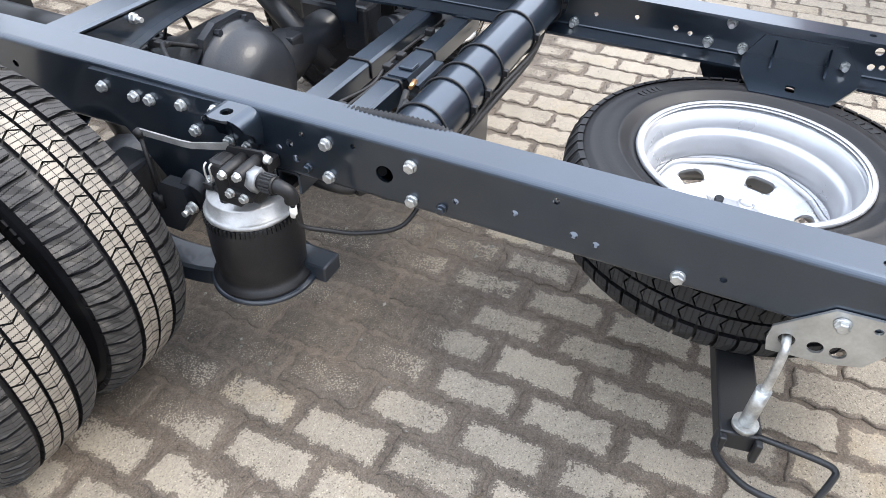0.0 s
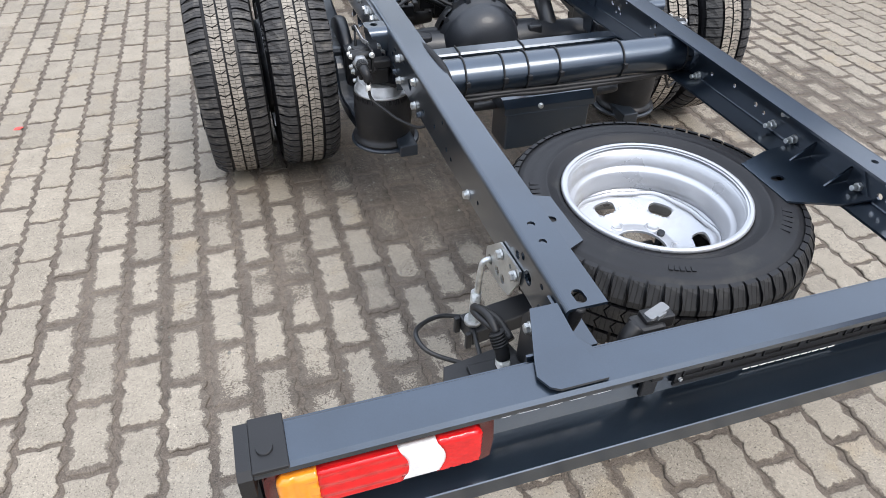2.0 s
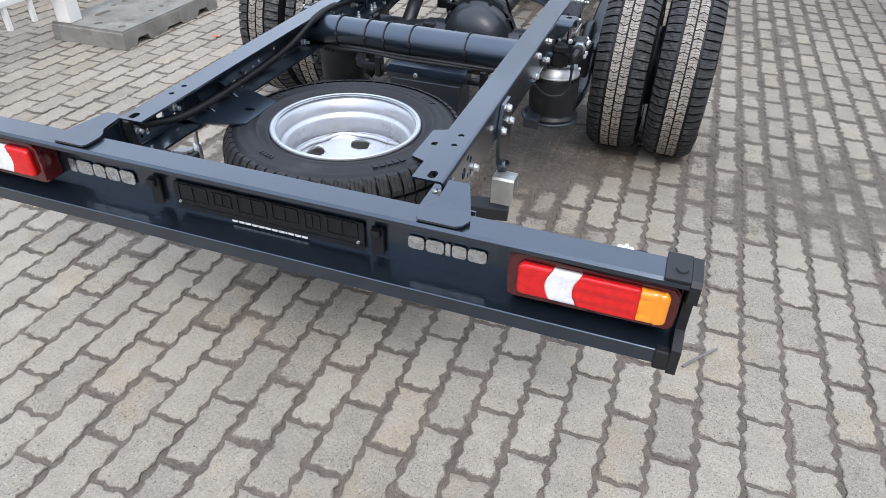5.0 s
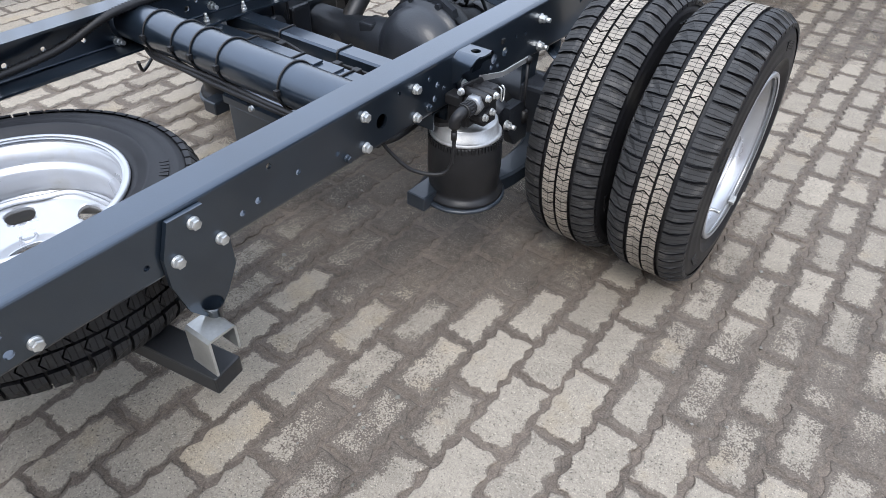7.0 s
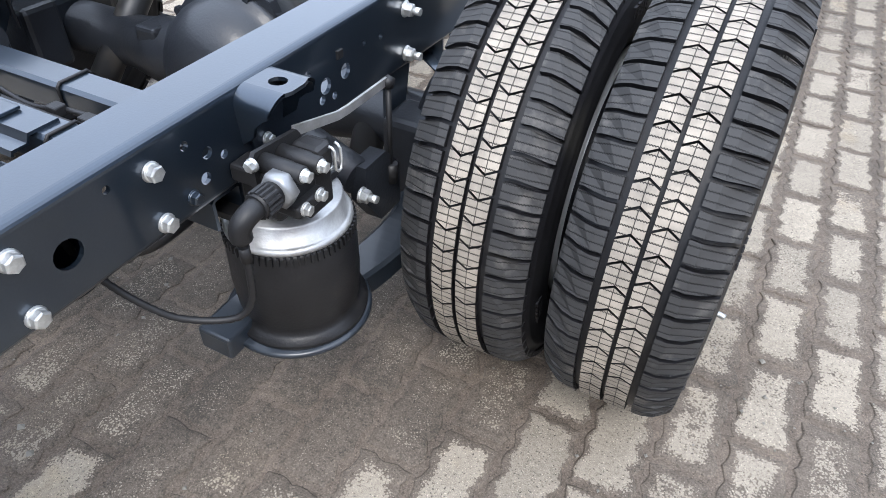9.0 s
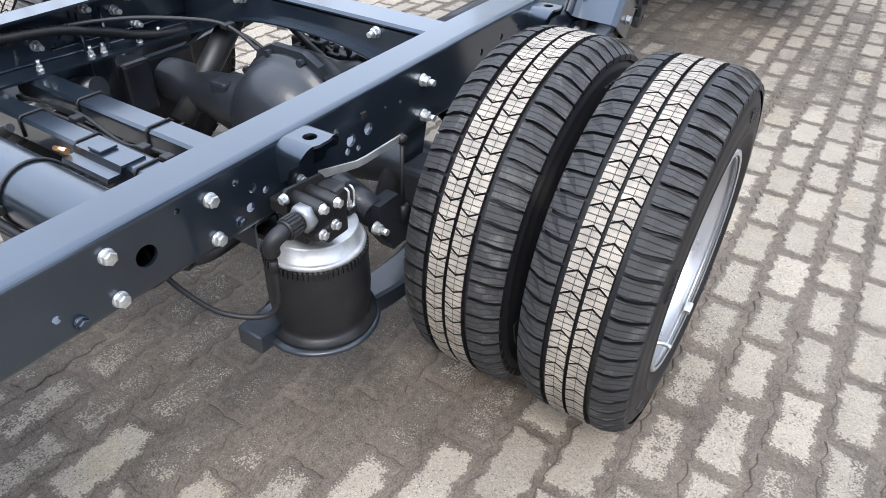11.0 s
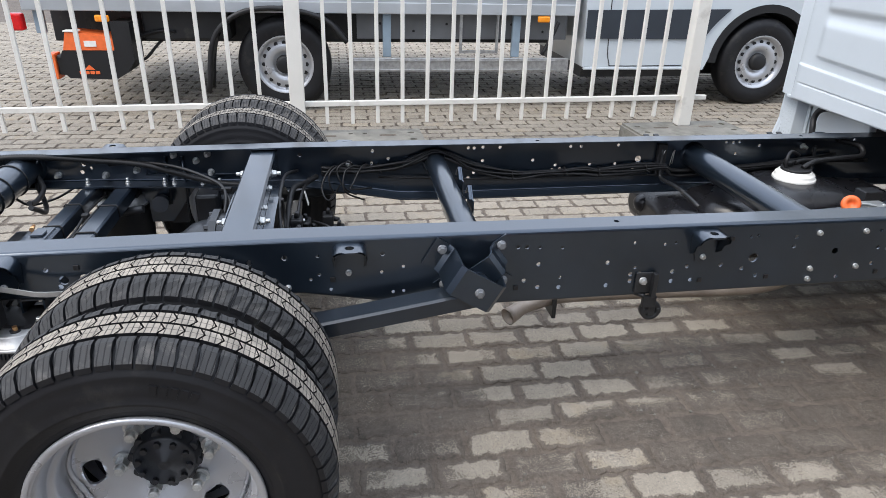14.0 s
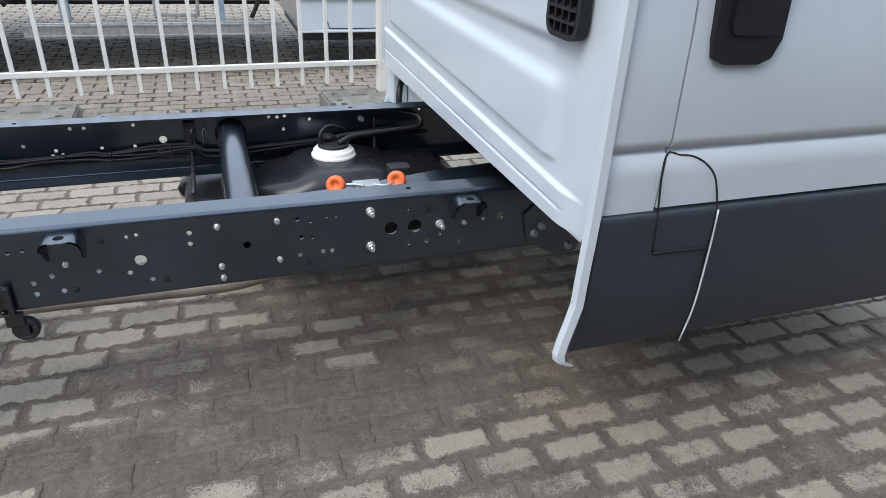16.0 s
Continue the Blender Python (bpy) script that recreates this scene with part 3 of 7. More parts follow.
tube(bm, [(WL + 0.012, 1.45, 0.556), (WL + 0.012, 1.60, 0.553), (WL + 0.012, 1.84, 0.552)], 0.003, 6, 2)
part("brake_pipe", bm, PAINT, rail_l)


# crossmembers
def cross_tube(y, z, r, label):
    bm = bm_new()
    cyl(bm, (WL + 0.006, y, z), (WR - 0.006, y, z), r, seg=40, cap=False)
    cyl(bm, (WL + 0.006, y, z), (WR - 0.006, y, z), r - 0.005, seg=40, cap=False)
    for x, s in ((WL + 0.006, 1), (WR - 0.006, -1)):
        lathe(bm, [(0, r + 0.008), (0.006, r + 0.008), (0.014, r + 0.001)], (x, y, z), (s, 0, 0), 40)
    return part("crossmember", bm, PAINT, truck, label)


tube_a = cross_tube(1.045, 0.592, 0.054, "round blue-grey tube with cable ties")
tube_b = cross_tube(2.545, 0.585, 0.042, "round blue-grey tube with a folded bracket")
cross_tube(3.646, 0.585, 0.050, "round blue-grey tube")
for x in (-0.30, -0.185, -0.11, -0.01, 0.20, 0.42):
    bm = bm_new()
    tube(bm, [(x + 0.012 * math.cos(a) * 0.2, 1.045 + 0.0565 * math.cos(a), 0.592 + 0.0565 * math.sin(a)) for a in [2 * math.pi * k / 28 for k in range(29)]], 0.0026, 6, 1, curve=False)
    box(bm, x - 0.006, x + 0.006, 0.979, 0.991, 0.588, 0.602, 0.001)
    part("cable_tie", bm, PLASTIC, tube_a)
bm = bm_new()
for k, z in enumerate((0.545, 0.553)):
    tube(bm, [(-0.44, 1.06, 0.53), (-0.3, 1.0 + 0.01 * k, z - 0.005), (-0.18, 0.995, z), (-0.05, 0.998 + 0.01 * k, z - 0.008), (0.2, 0.995, z - 0.004), (0.43, 1.03, 0.535)], 0.007, 8)
part("cable", bm, PLASTIC, tube_a)


for pts in ([(-0.41, 1.07, 0.56), (-0.34, 1.12, 0.50), (-0.26, 1.15, 0.49), (-0.18, 1.16, 0.53), (-0.12, 1.17, 0.56)], [(-0.40, 1.09, 0.58), (-0.33, 1.13, 0.55), (-0.24, 1.14, 0.54), (-0.16, 1.15, 0.56)], [(0.40, 1.08, 0.55), (0.34, 1.12, 0.52), (0.24, 1.13, 0.50), (0.17, 1.14, 0.47)]):
    bm = bm_new()
    tube(bm, pts, 0.0085, 10, 6)
    part("air_hose", bm, PLASTIC, truck, "black air hose")


def flat_beam(y0, y1, z1, label):
    bm = bm_new()
    w = y1 - y0
    line = [(0, -0.048), (0, -0.006), (0.006, 0), (w - 0.006, 0), (w, -0.006), (w, -0.048)]
    sweep(bm, line, [(lambda u, v, x=x: Vector((x, y0 + u, z1 + v))) for x in (WL + 0.01, WR - 0.01)], -0.005)
    return part("crossmember", bm, PAINT, truck, label)


beam_a = flat_beam(1.232, 1.286, 0.528, "flat pressed beam with strapped cables")
beam_b = flat_beam(1.348, 1.408, 0.528, "flat pressed beam with strapped cables")
for b_, y0, y1, xs in ((beam_a, 1.232, 1.286, (-0.22, -0.03, 0.15)), (beam_b, 1.348, 1.408, (0.03, -0.2))):
    for x in xs:
        bm = bm_new()
        tube(bm, [(x, y0 - 0.002, 0.486), (x, y0 - 0.002, 0.524), (x, y0 + 0.004, 0.5305), (x, y1 - 0.004, 0.5305), (x, y1 + 0.002, 0.524), (x, y1 + 0.002, 0.486)], 0.003, 6, 1, curve=False)
        part("cable_tie", bm, PLASTIC, b_)
bm = bm_new()
for k in range(2):
    yy = 1.302 + 0.028 * k
    tube(bm, [(-0.42, yy, 0.49), (-0.2, yy + 0.005, 0.506 + 0.004 * (k % 2)), (-0.02, yy + 0.01 - 0.02 * k, 0.495), (0.1, yy - 0.004, 0.508), (0.42, yy, 0.495)], 0.0045, 8)
for x in (-0.16, 0.06, 0.13, 0.30):
    box(bm, x - 0.012, x + 0.012, 1.304, 1.326, 0.500, 0.518, 0.003)
part("brake_line", bm, PLASTIC, beam_a)
bm = bm_new()
sweep(bm, [(1.190, 0.512), (1.194, 0.520), (1.218, 0.520), (1.224, 0.533), (1.275, 0.533)], [(lambda u, v, x=x: Vector((x, u, v))) for x in (-0.015, 0.125)], -0.005)
box(bm, 0.02, 0.06, 1.228, 1.265, 0.534, 0.540, 0.002)
part("folded_bracket", bm, PAINT, beam_a)
bm = bm_new()
cyl(bm, (-0.012, 1.205, 0.528), (-0.045, 1.200, 0.528), 0.007, 0.005, 12)
part("brass_nipple", bm, BRASS, beam_a, "small brass fitting")

# arched crossmember over the axle
bm = bm_new()
arch = []
for k in range(17):
    u = -0.449 + k * 0.056125 + CX
    arch.append((u, 0.60 - 0.135 * abs((u - CX) / 0.45) ** 2.6))
for y in (1.845, 1.932):
    outline = arch + [(WR - 0.008, TOP - 0.024), (WL + 0.008, TOP - 0.024)]
    prism(bm, outline, lambda u, v, d, y=y: Vector((u, y + d, v)), 0.005)
line = [(0, 0.0), (0.0, 0.008), (0.006, 0.014), (0.086, 0.014), (0.092, 0.008), (0.092, 0.0)]
sweep(bm, line, [(lambda u, v, x=x: Vector((x, 1.845 + u, TOP - 0.028 + v))) for x in (WL + 0.008, WR - 0.008)], -0.005)
xmem = part("crossmember", bm, PAINT, truck, "arched pressed crossmember over the axle")
bm = bm_new()
st = [(lambda u, v, x=x, z=z: Vector((x, 1.817 + u, z + v))) for x, z in arch]
sweep(bm, [(0, 0), (0.028, 0)], st, -0.004)
part("arch_flange", bm, PAINT, xmem)
bm = bm_new()
st = [(lambda u, v, x=x, z=z: Vector((x, 1.938 + u, z + v))) for x, z in arch]
sweep(bm, [(0, 0), (0.030, 0)], st, -0.004)
part("arch_flange", bm, PAINT, xmem)
for x in (-0.20, 0.230):
    m = Matrix.Translation((x, 1.845, 0.632)) @ pose(0, 0, 0, 0, 0, -90)
    part("bolt", NUT, None, xmem, at=m)
    m = Matrix.Translation((x, 1.937, 0.632)) @ pose(0, 0, 0, 0, 0, 90)
    part("bolt", NUT, None, xmem, at=m)
for x in (-0.07, 0.107):
    part("bolt", SMALL, None, xmem, at=Matrix.Translation((x, 1.937, 0.625)) @ pose(0, 0, 0, 0, 0, 90))

# saw-tooth bracket on the second tube
bm = bm_new()
for x0 in (-0.17, 0.02):
    bm = bm_new()
    prism(bm, [(x0, 0.575), (x0, 0.625), (x0 + 0.045, 0.665), (x0 + 0.085, 0.632), (x0 + 0.10, 0.63), (x0 + 0.10, 0.575)], lambda u, v, d: Vector((u, 2.590 + d, v)), 0.004)
    sweep(bm, [(x0 + 0.002, 0.622), (x0 + 0.045, 0.662), (x0 + 0.086, 0.630)], [(lambda u, v, y=y: Vector((u, y, v))) for y in (2.581, 2.589)], 0.003)
    part("bracket", bm, PAINT, tube_b, "blue-grey saw-tooth cable bracket")

# hat brackets on the outside of the rails
def hat_bracket(parent, sx, xo, y):
    bm = bm_new()
    W2 = 0.046
    P = lambda u, v, d: Vector((xo + sx * v, y + u, d))
    top = [(-0.022, 0.0), (0.022, 0.0), (0.022, 0.061), (0.012, 0.0645), (-0.012, 0.0645), (-0.022, 0.061)]
    plate(bm, top, lambda u, v, d: P(u, v, 0.657 - d), 0.005, [(0, 0.034, 0.012)])
    for s in (-1, 1):
        arc = [(0.022 + 0.024 * math.sin(radians(a)), 0.633 + 0.024 * math.cos(radians(a)), a) for a in range(0, 91, 15)]
        rows = []
        for v, low in ((0.0, 0.580), (0.020, 0.595), (0.036, 0.612), (0.050, 0.624), (0.060, 0.629)):
            rows.append([(P(s * u, v - 0.010 * (a / 90) ** 2 * (v > 0.03), z), a) for u, z, a in arc] + [(P(s * (W2 - 0.004 * (0.633 - low) / 0.05), v - 0.010 * (v > 0.03), low), 90)])
        for inset in (0.0, 0.005):
            vs = [[bm.verts.new(q - Vector((0, s * inset * math.sin(radians(a)), inset * math.cos(radians(a))))) for q, a in r] for r in rows]
            for a, b in zip(vs, vs[1:]):
                for k in range(len(a) - 1):
                    f = bm.faces.new((a[k], a[k + 1], b[k + 1], b[k])); f.smooth = True
    prism(bm, [(-0.03, 0.650), (0.03, 0.650), (0.036, 0.600), (0.024, 0.558), (-0.024, 0.558), (-0.036, 0.600)], lambda u, v, d: Vector((xo + sx * d, y + u, v)), 0.005)
    o = part("hat_bracket", bm, PAINT, parent, "pressed mounting bracket with a hole")
    bolt(parent, SMALL, xo + sx * 0.005, y - 0.004, 0.572, sx)
    return o


for y in (1.335, 2.190, 3.211, 4.261):
    hat_bracket(rail_r, 1, WR, y)
    hat_bracket(rail_l, -1, WL, y)

# reinforcing plate on the left rail by the axle
bm = bm_new()
prism(bm, [(1.36, 0.650), (1.70, 0.650), (1.70, 0.60), (1.62, 0.50), (1.52, 0.36), (1.40, 0.36), (1.36, 0.44)], lambda u, v, d: Vector((WL - d, u, v)), 0.006)
part("side_plate", bm, PAINT, rail_l, "bolted blue-grey reinforcing plate")
bm = bm_new()
prism(bm, [(1.64, 0.60), (1.74, 0.60), (1.70, 0.42), (1.64, 0.42)], lambda u, v, d: Vector((WR - 0.006 - d, u, v)), 0.006)
part("side_plate", bm, PAINT, rail_r)


# wheels
def build_tyre():
    """Tyre round the x axis, its outer side towards +x. Slots: rubber, centre blocks, shoulder blocks."""
    bm = bm_new()
    uvl = bm.loops.layers.uv.new("uv")
    half = [(0.0, 0.358), (0.045, 0.3575), (0.075, 0.354), (0.090, 0.347), (0.099, 0.335), (0.104, 0.322), (0.1055, 0.318), (0.1045, 0.314), (0.1085, 0.300), (0.1105, 0.285), (0.110, 0.268), (0.1115, 0.266), (0.1115, 0.262), (0.108, 0.258), (0.102, 0.243), (0.0985, 0.240), (0.0985, 0.235), (0.094, 0.226), (0.085, 0.214)]
    prof = [(-a, r) for a, r in half[:0:-1]] + half
    lathe(bm, prof, seg=112)
    N = 64
    da = 2 * math.pi / N

    def pt(a, x, lift):
        base = 0.3685 - 0.06 * max(0, abs(x) - 0.03) ** 1.0 * 0.55 - max(0, abs(x) - 0.072) ** 1.25 * 1.6
        r = base - lift
        return Vector((x, r * math.sin(a), r * math.cos(a)))

    def block(poly, mi, depth=0.010):
        t_ = [bm.verts.new(pt(a, x, 0)) for a, x in poly]
        b_ = [bm.verts.new(pt(a, x * 1.01, depth)) for a, x in poly]
        n = len(poly)
        f = bm.faces.new(t_); f.material_index = mi
        for lp, (a, x) in zip(f.loops, poly):
            lp[uvl].uv = (a / da * 3.2, x * 40)
        for i in range(n):
            g = bm.faces.new((t_[i], b_[i], b_[(i + 1) % n], t_[(i + 1) % n])); g.material_index = 0
            for lp in g.loops:
                lp[uvl].uv = (0.25, 0.3)

    for i in range(N):
        a = i * da
        for s, sh in ((1, 0.0), (-1, 0.42)):
            a0, a1 = a + sh * da, a + (sh + 0.895) * da
            v = 0.26 * da
            x0, xm, x1 = s * 0.0032, s * 0.0195, s * 0.0365
            block([(a0, x0), (a0 + v, xm), (a0, x1), (a1, x1), (a1 + v, xm), (a1, x0)], 1)
            c0, c1 = a + (sh + 0.25) * da, a + (sh + 1.10) * da
            block([(c0, s * 0.0470), (c0 - 0.03 * da, s * 0.062), (c0 + 0.02 * da, s * 0.080), (c0 + 0.08 * da, s * 0.094), (c0 + 0.08 * da, s * 0.1025), (c1 + 0.06 * da, s * 0.1025), (c1 + 0.06 * da, s * 0.094), (c1, s * 0.080), (c1 - 0.05 * da, s * 0.062), (c1 - 0.02 * da, s * 0.0470)], 2)
    # raised marks and the guard ring on the side wall
    for s in (1, -1):
        for k0, w, r0, r1 in ((0.3, 0.30, 0.283, 0.305), (2.3, 0.22, 0.285, 0.303), (3.9, 0.34, 0.283, 0.305), (5.2, 0.2, 0.286, 0.300)):
            nb = 5
            for k in range(nb):
                a0 = k0 + w * k / nb; a1 = a0 + w / nb * 0.72
                q = [(a0, r0), (a1, r0), (a1, r1), (a0, r1)]
                t_ = [bm.verts.new((s * 0.1112, r * math.sin(a), r * math.cos(a))) for a, r in q]
                b_ = [bm.verts.new((s * 0.106, r * math.sin(a), r * math.cos(a))) for a, r in q]
                bm.faces.new(t_)
                for i in range(4):
                    bm.faces.new((t_[i], b_[i], b_[(i + 1) % 4], t_[(i + 1) % 4]))
    return mesh_of("tyre", bm, [RUBBER, TREAD, SHOULDER])


def build_rim(lift=0.0):
    """Deep-dished steel disc wheel, dish towards +x."""
    bm = bm_new()
    prof = [(0.104, 0.216), (0.106, 0.222), (0.104, 0.2265), (0.099, 0.2275), (0.094, 0.226), (0.092, 0.219), (0.088, 0.2115), (0.068, 0.2085), (0.062, 0.2050), (0.056, 0.2062), (0.050, 0.2050), (0.044, 0.1960), (0.038, 0.1905), (0.020, 0.1895), (0.010, 0.1880), (-0.010, 0.1885), (-0.022, 0.197), (-0.030, 0.203), (-0.045, 0.2055), (-0.075, 0.2085), (-0.092, 0.216), (-0.098, 0.2265), (-0.106, 0.226)]
    lathe(bm, prof, seg=96)
    lathe(bm, [(a - (0.004 if r > 0.2 else 0.0), r - 0.0045) for a, r in prof][::-1], seg=96)
    # disc with vent holes: an annulus mapped on to a shallow bowl
    S = 6

    def depth(r):
        if r > 0.178:
            return -0.050 - (0.197 - r) * 0.9 + lift
        if r > 0.095:
            return -0.067 - (0.178 - r) * 0.42 + lift * 0.9
        return -0.102 + lift * 0.9
    nr, na = 36, 192
    rs = [0.066 + (0.199 - 0.2 * lift - 0.066) * k / nr for k in range(nr + 1)]

    def seat(r, j):
        """A corner beside a vent hole is drawn on to the hole's rounded edge."""
        a = ((j / na * S) % 1.0 - 0.5) * 2 * math.pi / S
        t, w = a * 0.150, r - 0.150
        c = max(-0.014, min(0.014, t))
        d = math.hypot(t - c, w)
        if 1e-6 < d and abs(d - 0.0175) < 0.0043:
            t, w = c + (t - c) * 0.0175 / d, w * 0.0175 / d
        return 0.150 + w, 2 * math.pi * j / na + t / 0.150 - a

    def spot(r, j, drop):
        r2, a2 = seat(r, j)
        return (depth(r2) - drop, r2 * math.sin(a2), r2 * math.cos(a2))

    grid = [[bm.verts.new(spot(r, j, 0.0)) for j in range(na)] for r in rs]
    back = [[bm.verts.new(spot(r, j, 0.007)) for j in range(na)] for r in rs]

    def hole(i, j):
        r = (rs[i] + rs[i + 1]) / 2
        a = ((j + 0.5) / na * S) % 1.0 - 0.5
        u, w = abs(a) * 2 * math.pi / S * 0.15 - 0.014, abs(r - 0.150)
        return math.hypot(max(u, 0.0), w) < 0.0175
    for i in range(nr):
        for j in range(na):
            if hole(i, j):
                continue
            k = (j + 1) % na
            f = bm.faces.new((grid[i][j], grid[i][k], grid[i + 1][k], grid[i + 1][j])); f.smooth = True
            f = bm.faces.new((back[i][j], back[i + 1][j], back[i + 1][k], back[i][k])); f.smooth = True
            for (ii, jj, e) in ((i - 1, j, ((i, j), (i, k))), (i + 1, j, ((i + 1, j), (i + 1, k))), (i, (j - 1) % na, ((i, j), (i + 1, j))), (i, k, ((i, k), (i + 1, k)))):
                if 0 <= ii < nr and hole(ii, jj):
                    (p, q), (s, t) = e
                    bm.faces.new((grid[p][q], grid[s][t], back[s][t], back[p][q]))
    for j in range(na):
        k = (j + 1) % na
        bm.faces.new((grid[0][j], back[0][j], back[0][k], grid[0][k]))
    # wavy lip where the disc meets the barrel
    lip = []
    for j in range(na):
        a = 2 * math.pi * j / na
        r0 = 0.1865 - 0.16 * lift + 0.0035 * math.cos(5 * a) + 0.0015 * math.cos(10 * a + 0.8)
        lip.append([bm.verts.new((-0.050 + lift + h - (0.197 - r0) * 0.6, (r0 + o) * math.sin(a), (r0 + o) * math.cos(a))) for o, h in ((-0.005, -0.006), (-0.002, 0.004), (0.003, 0.004), (0.005, -0.008))])
    for p, q in zip(lip, lip[1:] + lip[:1]):
        for k in range(3):
            f = bm.faces.new((p[k], q[k], q[k + 1], p[k + 1])); f.smooth = True
    # bolt holes as raised seats, weld beads round the disc's edge
    for k in range(6):
        a = 2 * math.pi * (k + 0.5) / 6
        lathe(bm, [(-0.1025, 0.020), (-0.099, 0.018), (-0.099, 0.0125), (-0.112, 0.0125)], (lift * 0.9, 0.094 * math.sin(a), 0.094 * math.cos(a)), (1, 0, 0), 20)
    for k in range(5):
        a0 = 0.5 + k * 2 * math.pi / 5
        tube(bm, [(-0.046 + lift, (0.1935 - lift * 0.11) * math.sin(a), (0.1985 - lift * 0.2) * math.cos(a)) for a in [a0 + 0.42 * q / 8 for q in range(9)]], 0.005, 6, 1, curve=False)
    return mesh_of("rim", bm, SILVER)


TYRE, RIM = build_tyre(), build_rim(0.038)
DISC = 0.034
LEFT_TYRE = TYRE.copy()
LEFT_TYRE.materials[1], LEFT_TYRE.materials[2] = DULLTREAD, DULLSHOULDER
SPARE_TYRE = TYRE.copy()
SPARE_TYRE.materials[1] = PLAINTREAD
SPARE_TYRE.materials[2] = PLAINTREAD
bm = bm_new()
tube(bm, [(0.098, 0.0, 0.213), (0.112, 0.0, 0.206), (0.128, 0.0, 0.208)], 0.0045, 8, 4)
VALVE = mesh_of("valve", bm, ZINC)
bm = bm_new()
box(bm, 0.094, 0.110, -0.012, 0.012, 0.205, 0.221, 0.002)
WEIGHT = mesh_of("balance_weight", bm, ZINC)
bm = bm_new()
lathe(bm, [(-0.105, 0.071), (-0.082, 0.071), (-0.078, 0.067), (-0.070, 0.065), (-0.066, 0.061), (-0.066, 0.042), (-0.060, 0.038), (-0.060, 0.017), (-0.055, 0.013), (-0.055, 0.006), (-0.058, 0.0)], seg=40)
for k in range(10):
    a = 2 * math.pi * k / 10
    cyl(bm, (-0.068, 0.052 * math.sin(a), 0.052 * math.cos(a)), (-0.058, 0.052 * math.sin(a), 0.052 * math.cos(a)), 0.0075, seg=6)
    cyl(bm, (-0.100, 0.066 * math.sin(a), 0.066 * math.cos(a)), (-0.074, 0.066 * math.sin(a), 0.066 * math.cos(a)), 0.010, seg=12)
HUB = mesh_of("hub", bm, CAST)
bm = bm_new()
cyl(bm, (-0.099, 0, 0), (-0.094, 0, 0), 0.022, seg=20)
cyl(bm, (-0.094, 0, 0), (-0.074, 0, 0), 0.0155, seg=6)
cyl(bm, (-0.074, 0, 0), (-0.060, 0, 0), 0.010, seg=12)
WNUT = mesh_of("wheel_nut", bm, ZINC)
WY, WZ = 1.780, 0.367


def wheel(x, flip, hubbed, spin):
    m = Matrix.Translation((x, WY, WZ)) @ pose(0, 0, 0, 0, 0, 180 if flip else 0) @ pose(0, 0, 0, spin, 0, 0)
    w = part("wheel", RIM, None, truck, "silver-painted deep-dished steel wheel", m)
    part("tyre", TYRE if x > 0 else LEFT_TYRE, None, w, "black tyre with tan mould dust on its centre blocks")
    part("balance_weight", WEIGHT, None, w, at=pose(0, 0, 0, 200, 0, 0))
    if hubbed:
        part("hub", HUB, None, w, "black hub end", Matrix.Translation((DISC, 0, 0)))
        for k in range(6):
            a = 2 * math.pi * (k + 0.5) / 6
            part("wheel_nut", WNUT, None, w, at=Matrix.Translation((DISC, 0.094 * math.sin(a), 0.094 * math.cos(a))))
        part("valve", VALVE, None, w, at=pose(0, 0, 0, 95, 0, 0))


OUTW, INW = 0.945, 0.703
wheel(OUTW, False, True, 8); wheel(INW, True, False, 30)
wheel(-OUTW + 0.0, True, True, 40); wheel(-INW, False, False, 75)

# axle
axle_bm = bm_new()
lathe(axle_bm, [(-0.60, 0.075), (-0.53, 0.075), (-0.52, 0.062), (-0.30, 0.062), (-0.20, 0.080), (0.23, 0.080), (0.33, 0.062), (0.52, 0.062), (0.53, 0.075), (0.60, 0.075)], (CX, WY, WZ), (1, 0, 0), 32)
axle = part("axle", axle_bm, CAST, truck, "black cast rear axle")
bm = bm_new()
C = Vector((0.02, WY, WZ + 0.02))
lathe(bm, [(0.0, 0.170), (0.014, 0.170), (0.018, 0.158), (0.040, 0.156), (0.070, 0.146), (0.098, 0.124), (0.116, 0.092), (0.124, 0.050), (0.126, 0.0)], C + Vector((0, -0.02, 0)), (0, -1, 0), 48)
lathe(bm, [(-0.012, 0.178), (0.04, 0.172), (0.10, 0.135), (0.18, 0.085), (0.26, 0.060), (0.30, 0.058), (0.30, 0.0)], C + Vector((0, 0.0, 0)), (0, 1, 0.05), 36)
for k in range(10):
    a = 2 * math.pi * k / 10
    cyl(bm, C + Vector((0.172 * math.cos(a), -0.036, 0.172 * math.sin(a))), C + Vector((0.172 * math.cos(a), -0.022, 0.172 * math.sin(a))), 0.010, seg=6)
prism(bm, [(-0.19, -0.05), (-0.10, 0.16), (-0.05, 0.185), (0.05, 0.185), (0.10, 0.16), (0.19, -0.05)], lambda u, v, d: C + Vector((u, -0.020 + d, v)), 0.022)
for x in (-0.23, 0.23):
    box(bm, C.x + x - 0.03, C.x + x + 0.03, WY - 0.06, WY + 0.03, WZ + 0.02, WZ + 0.075, 0.008)
part("differential", bm, CAST, axle, "black cast differential housing with a bolted cover")
bm = bm_new()
cyl(bm, C + Vector((0, 0.27, 0.02)), (0.0, 3.2, 0.44), 0.045, seg=24)
cyl(bm, C + Vector((0, 0.25, 0.018)), C + Vector((0, 0.31, 0.02)), 0.07, seg=24)
part("drive_shaft", bm, BLACK, truck, "black propeller shaft")
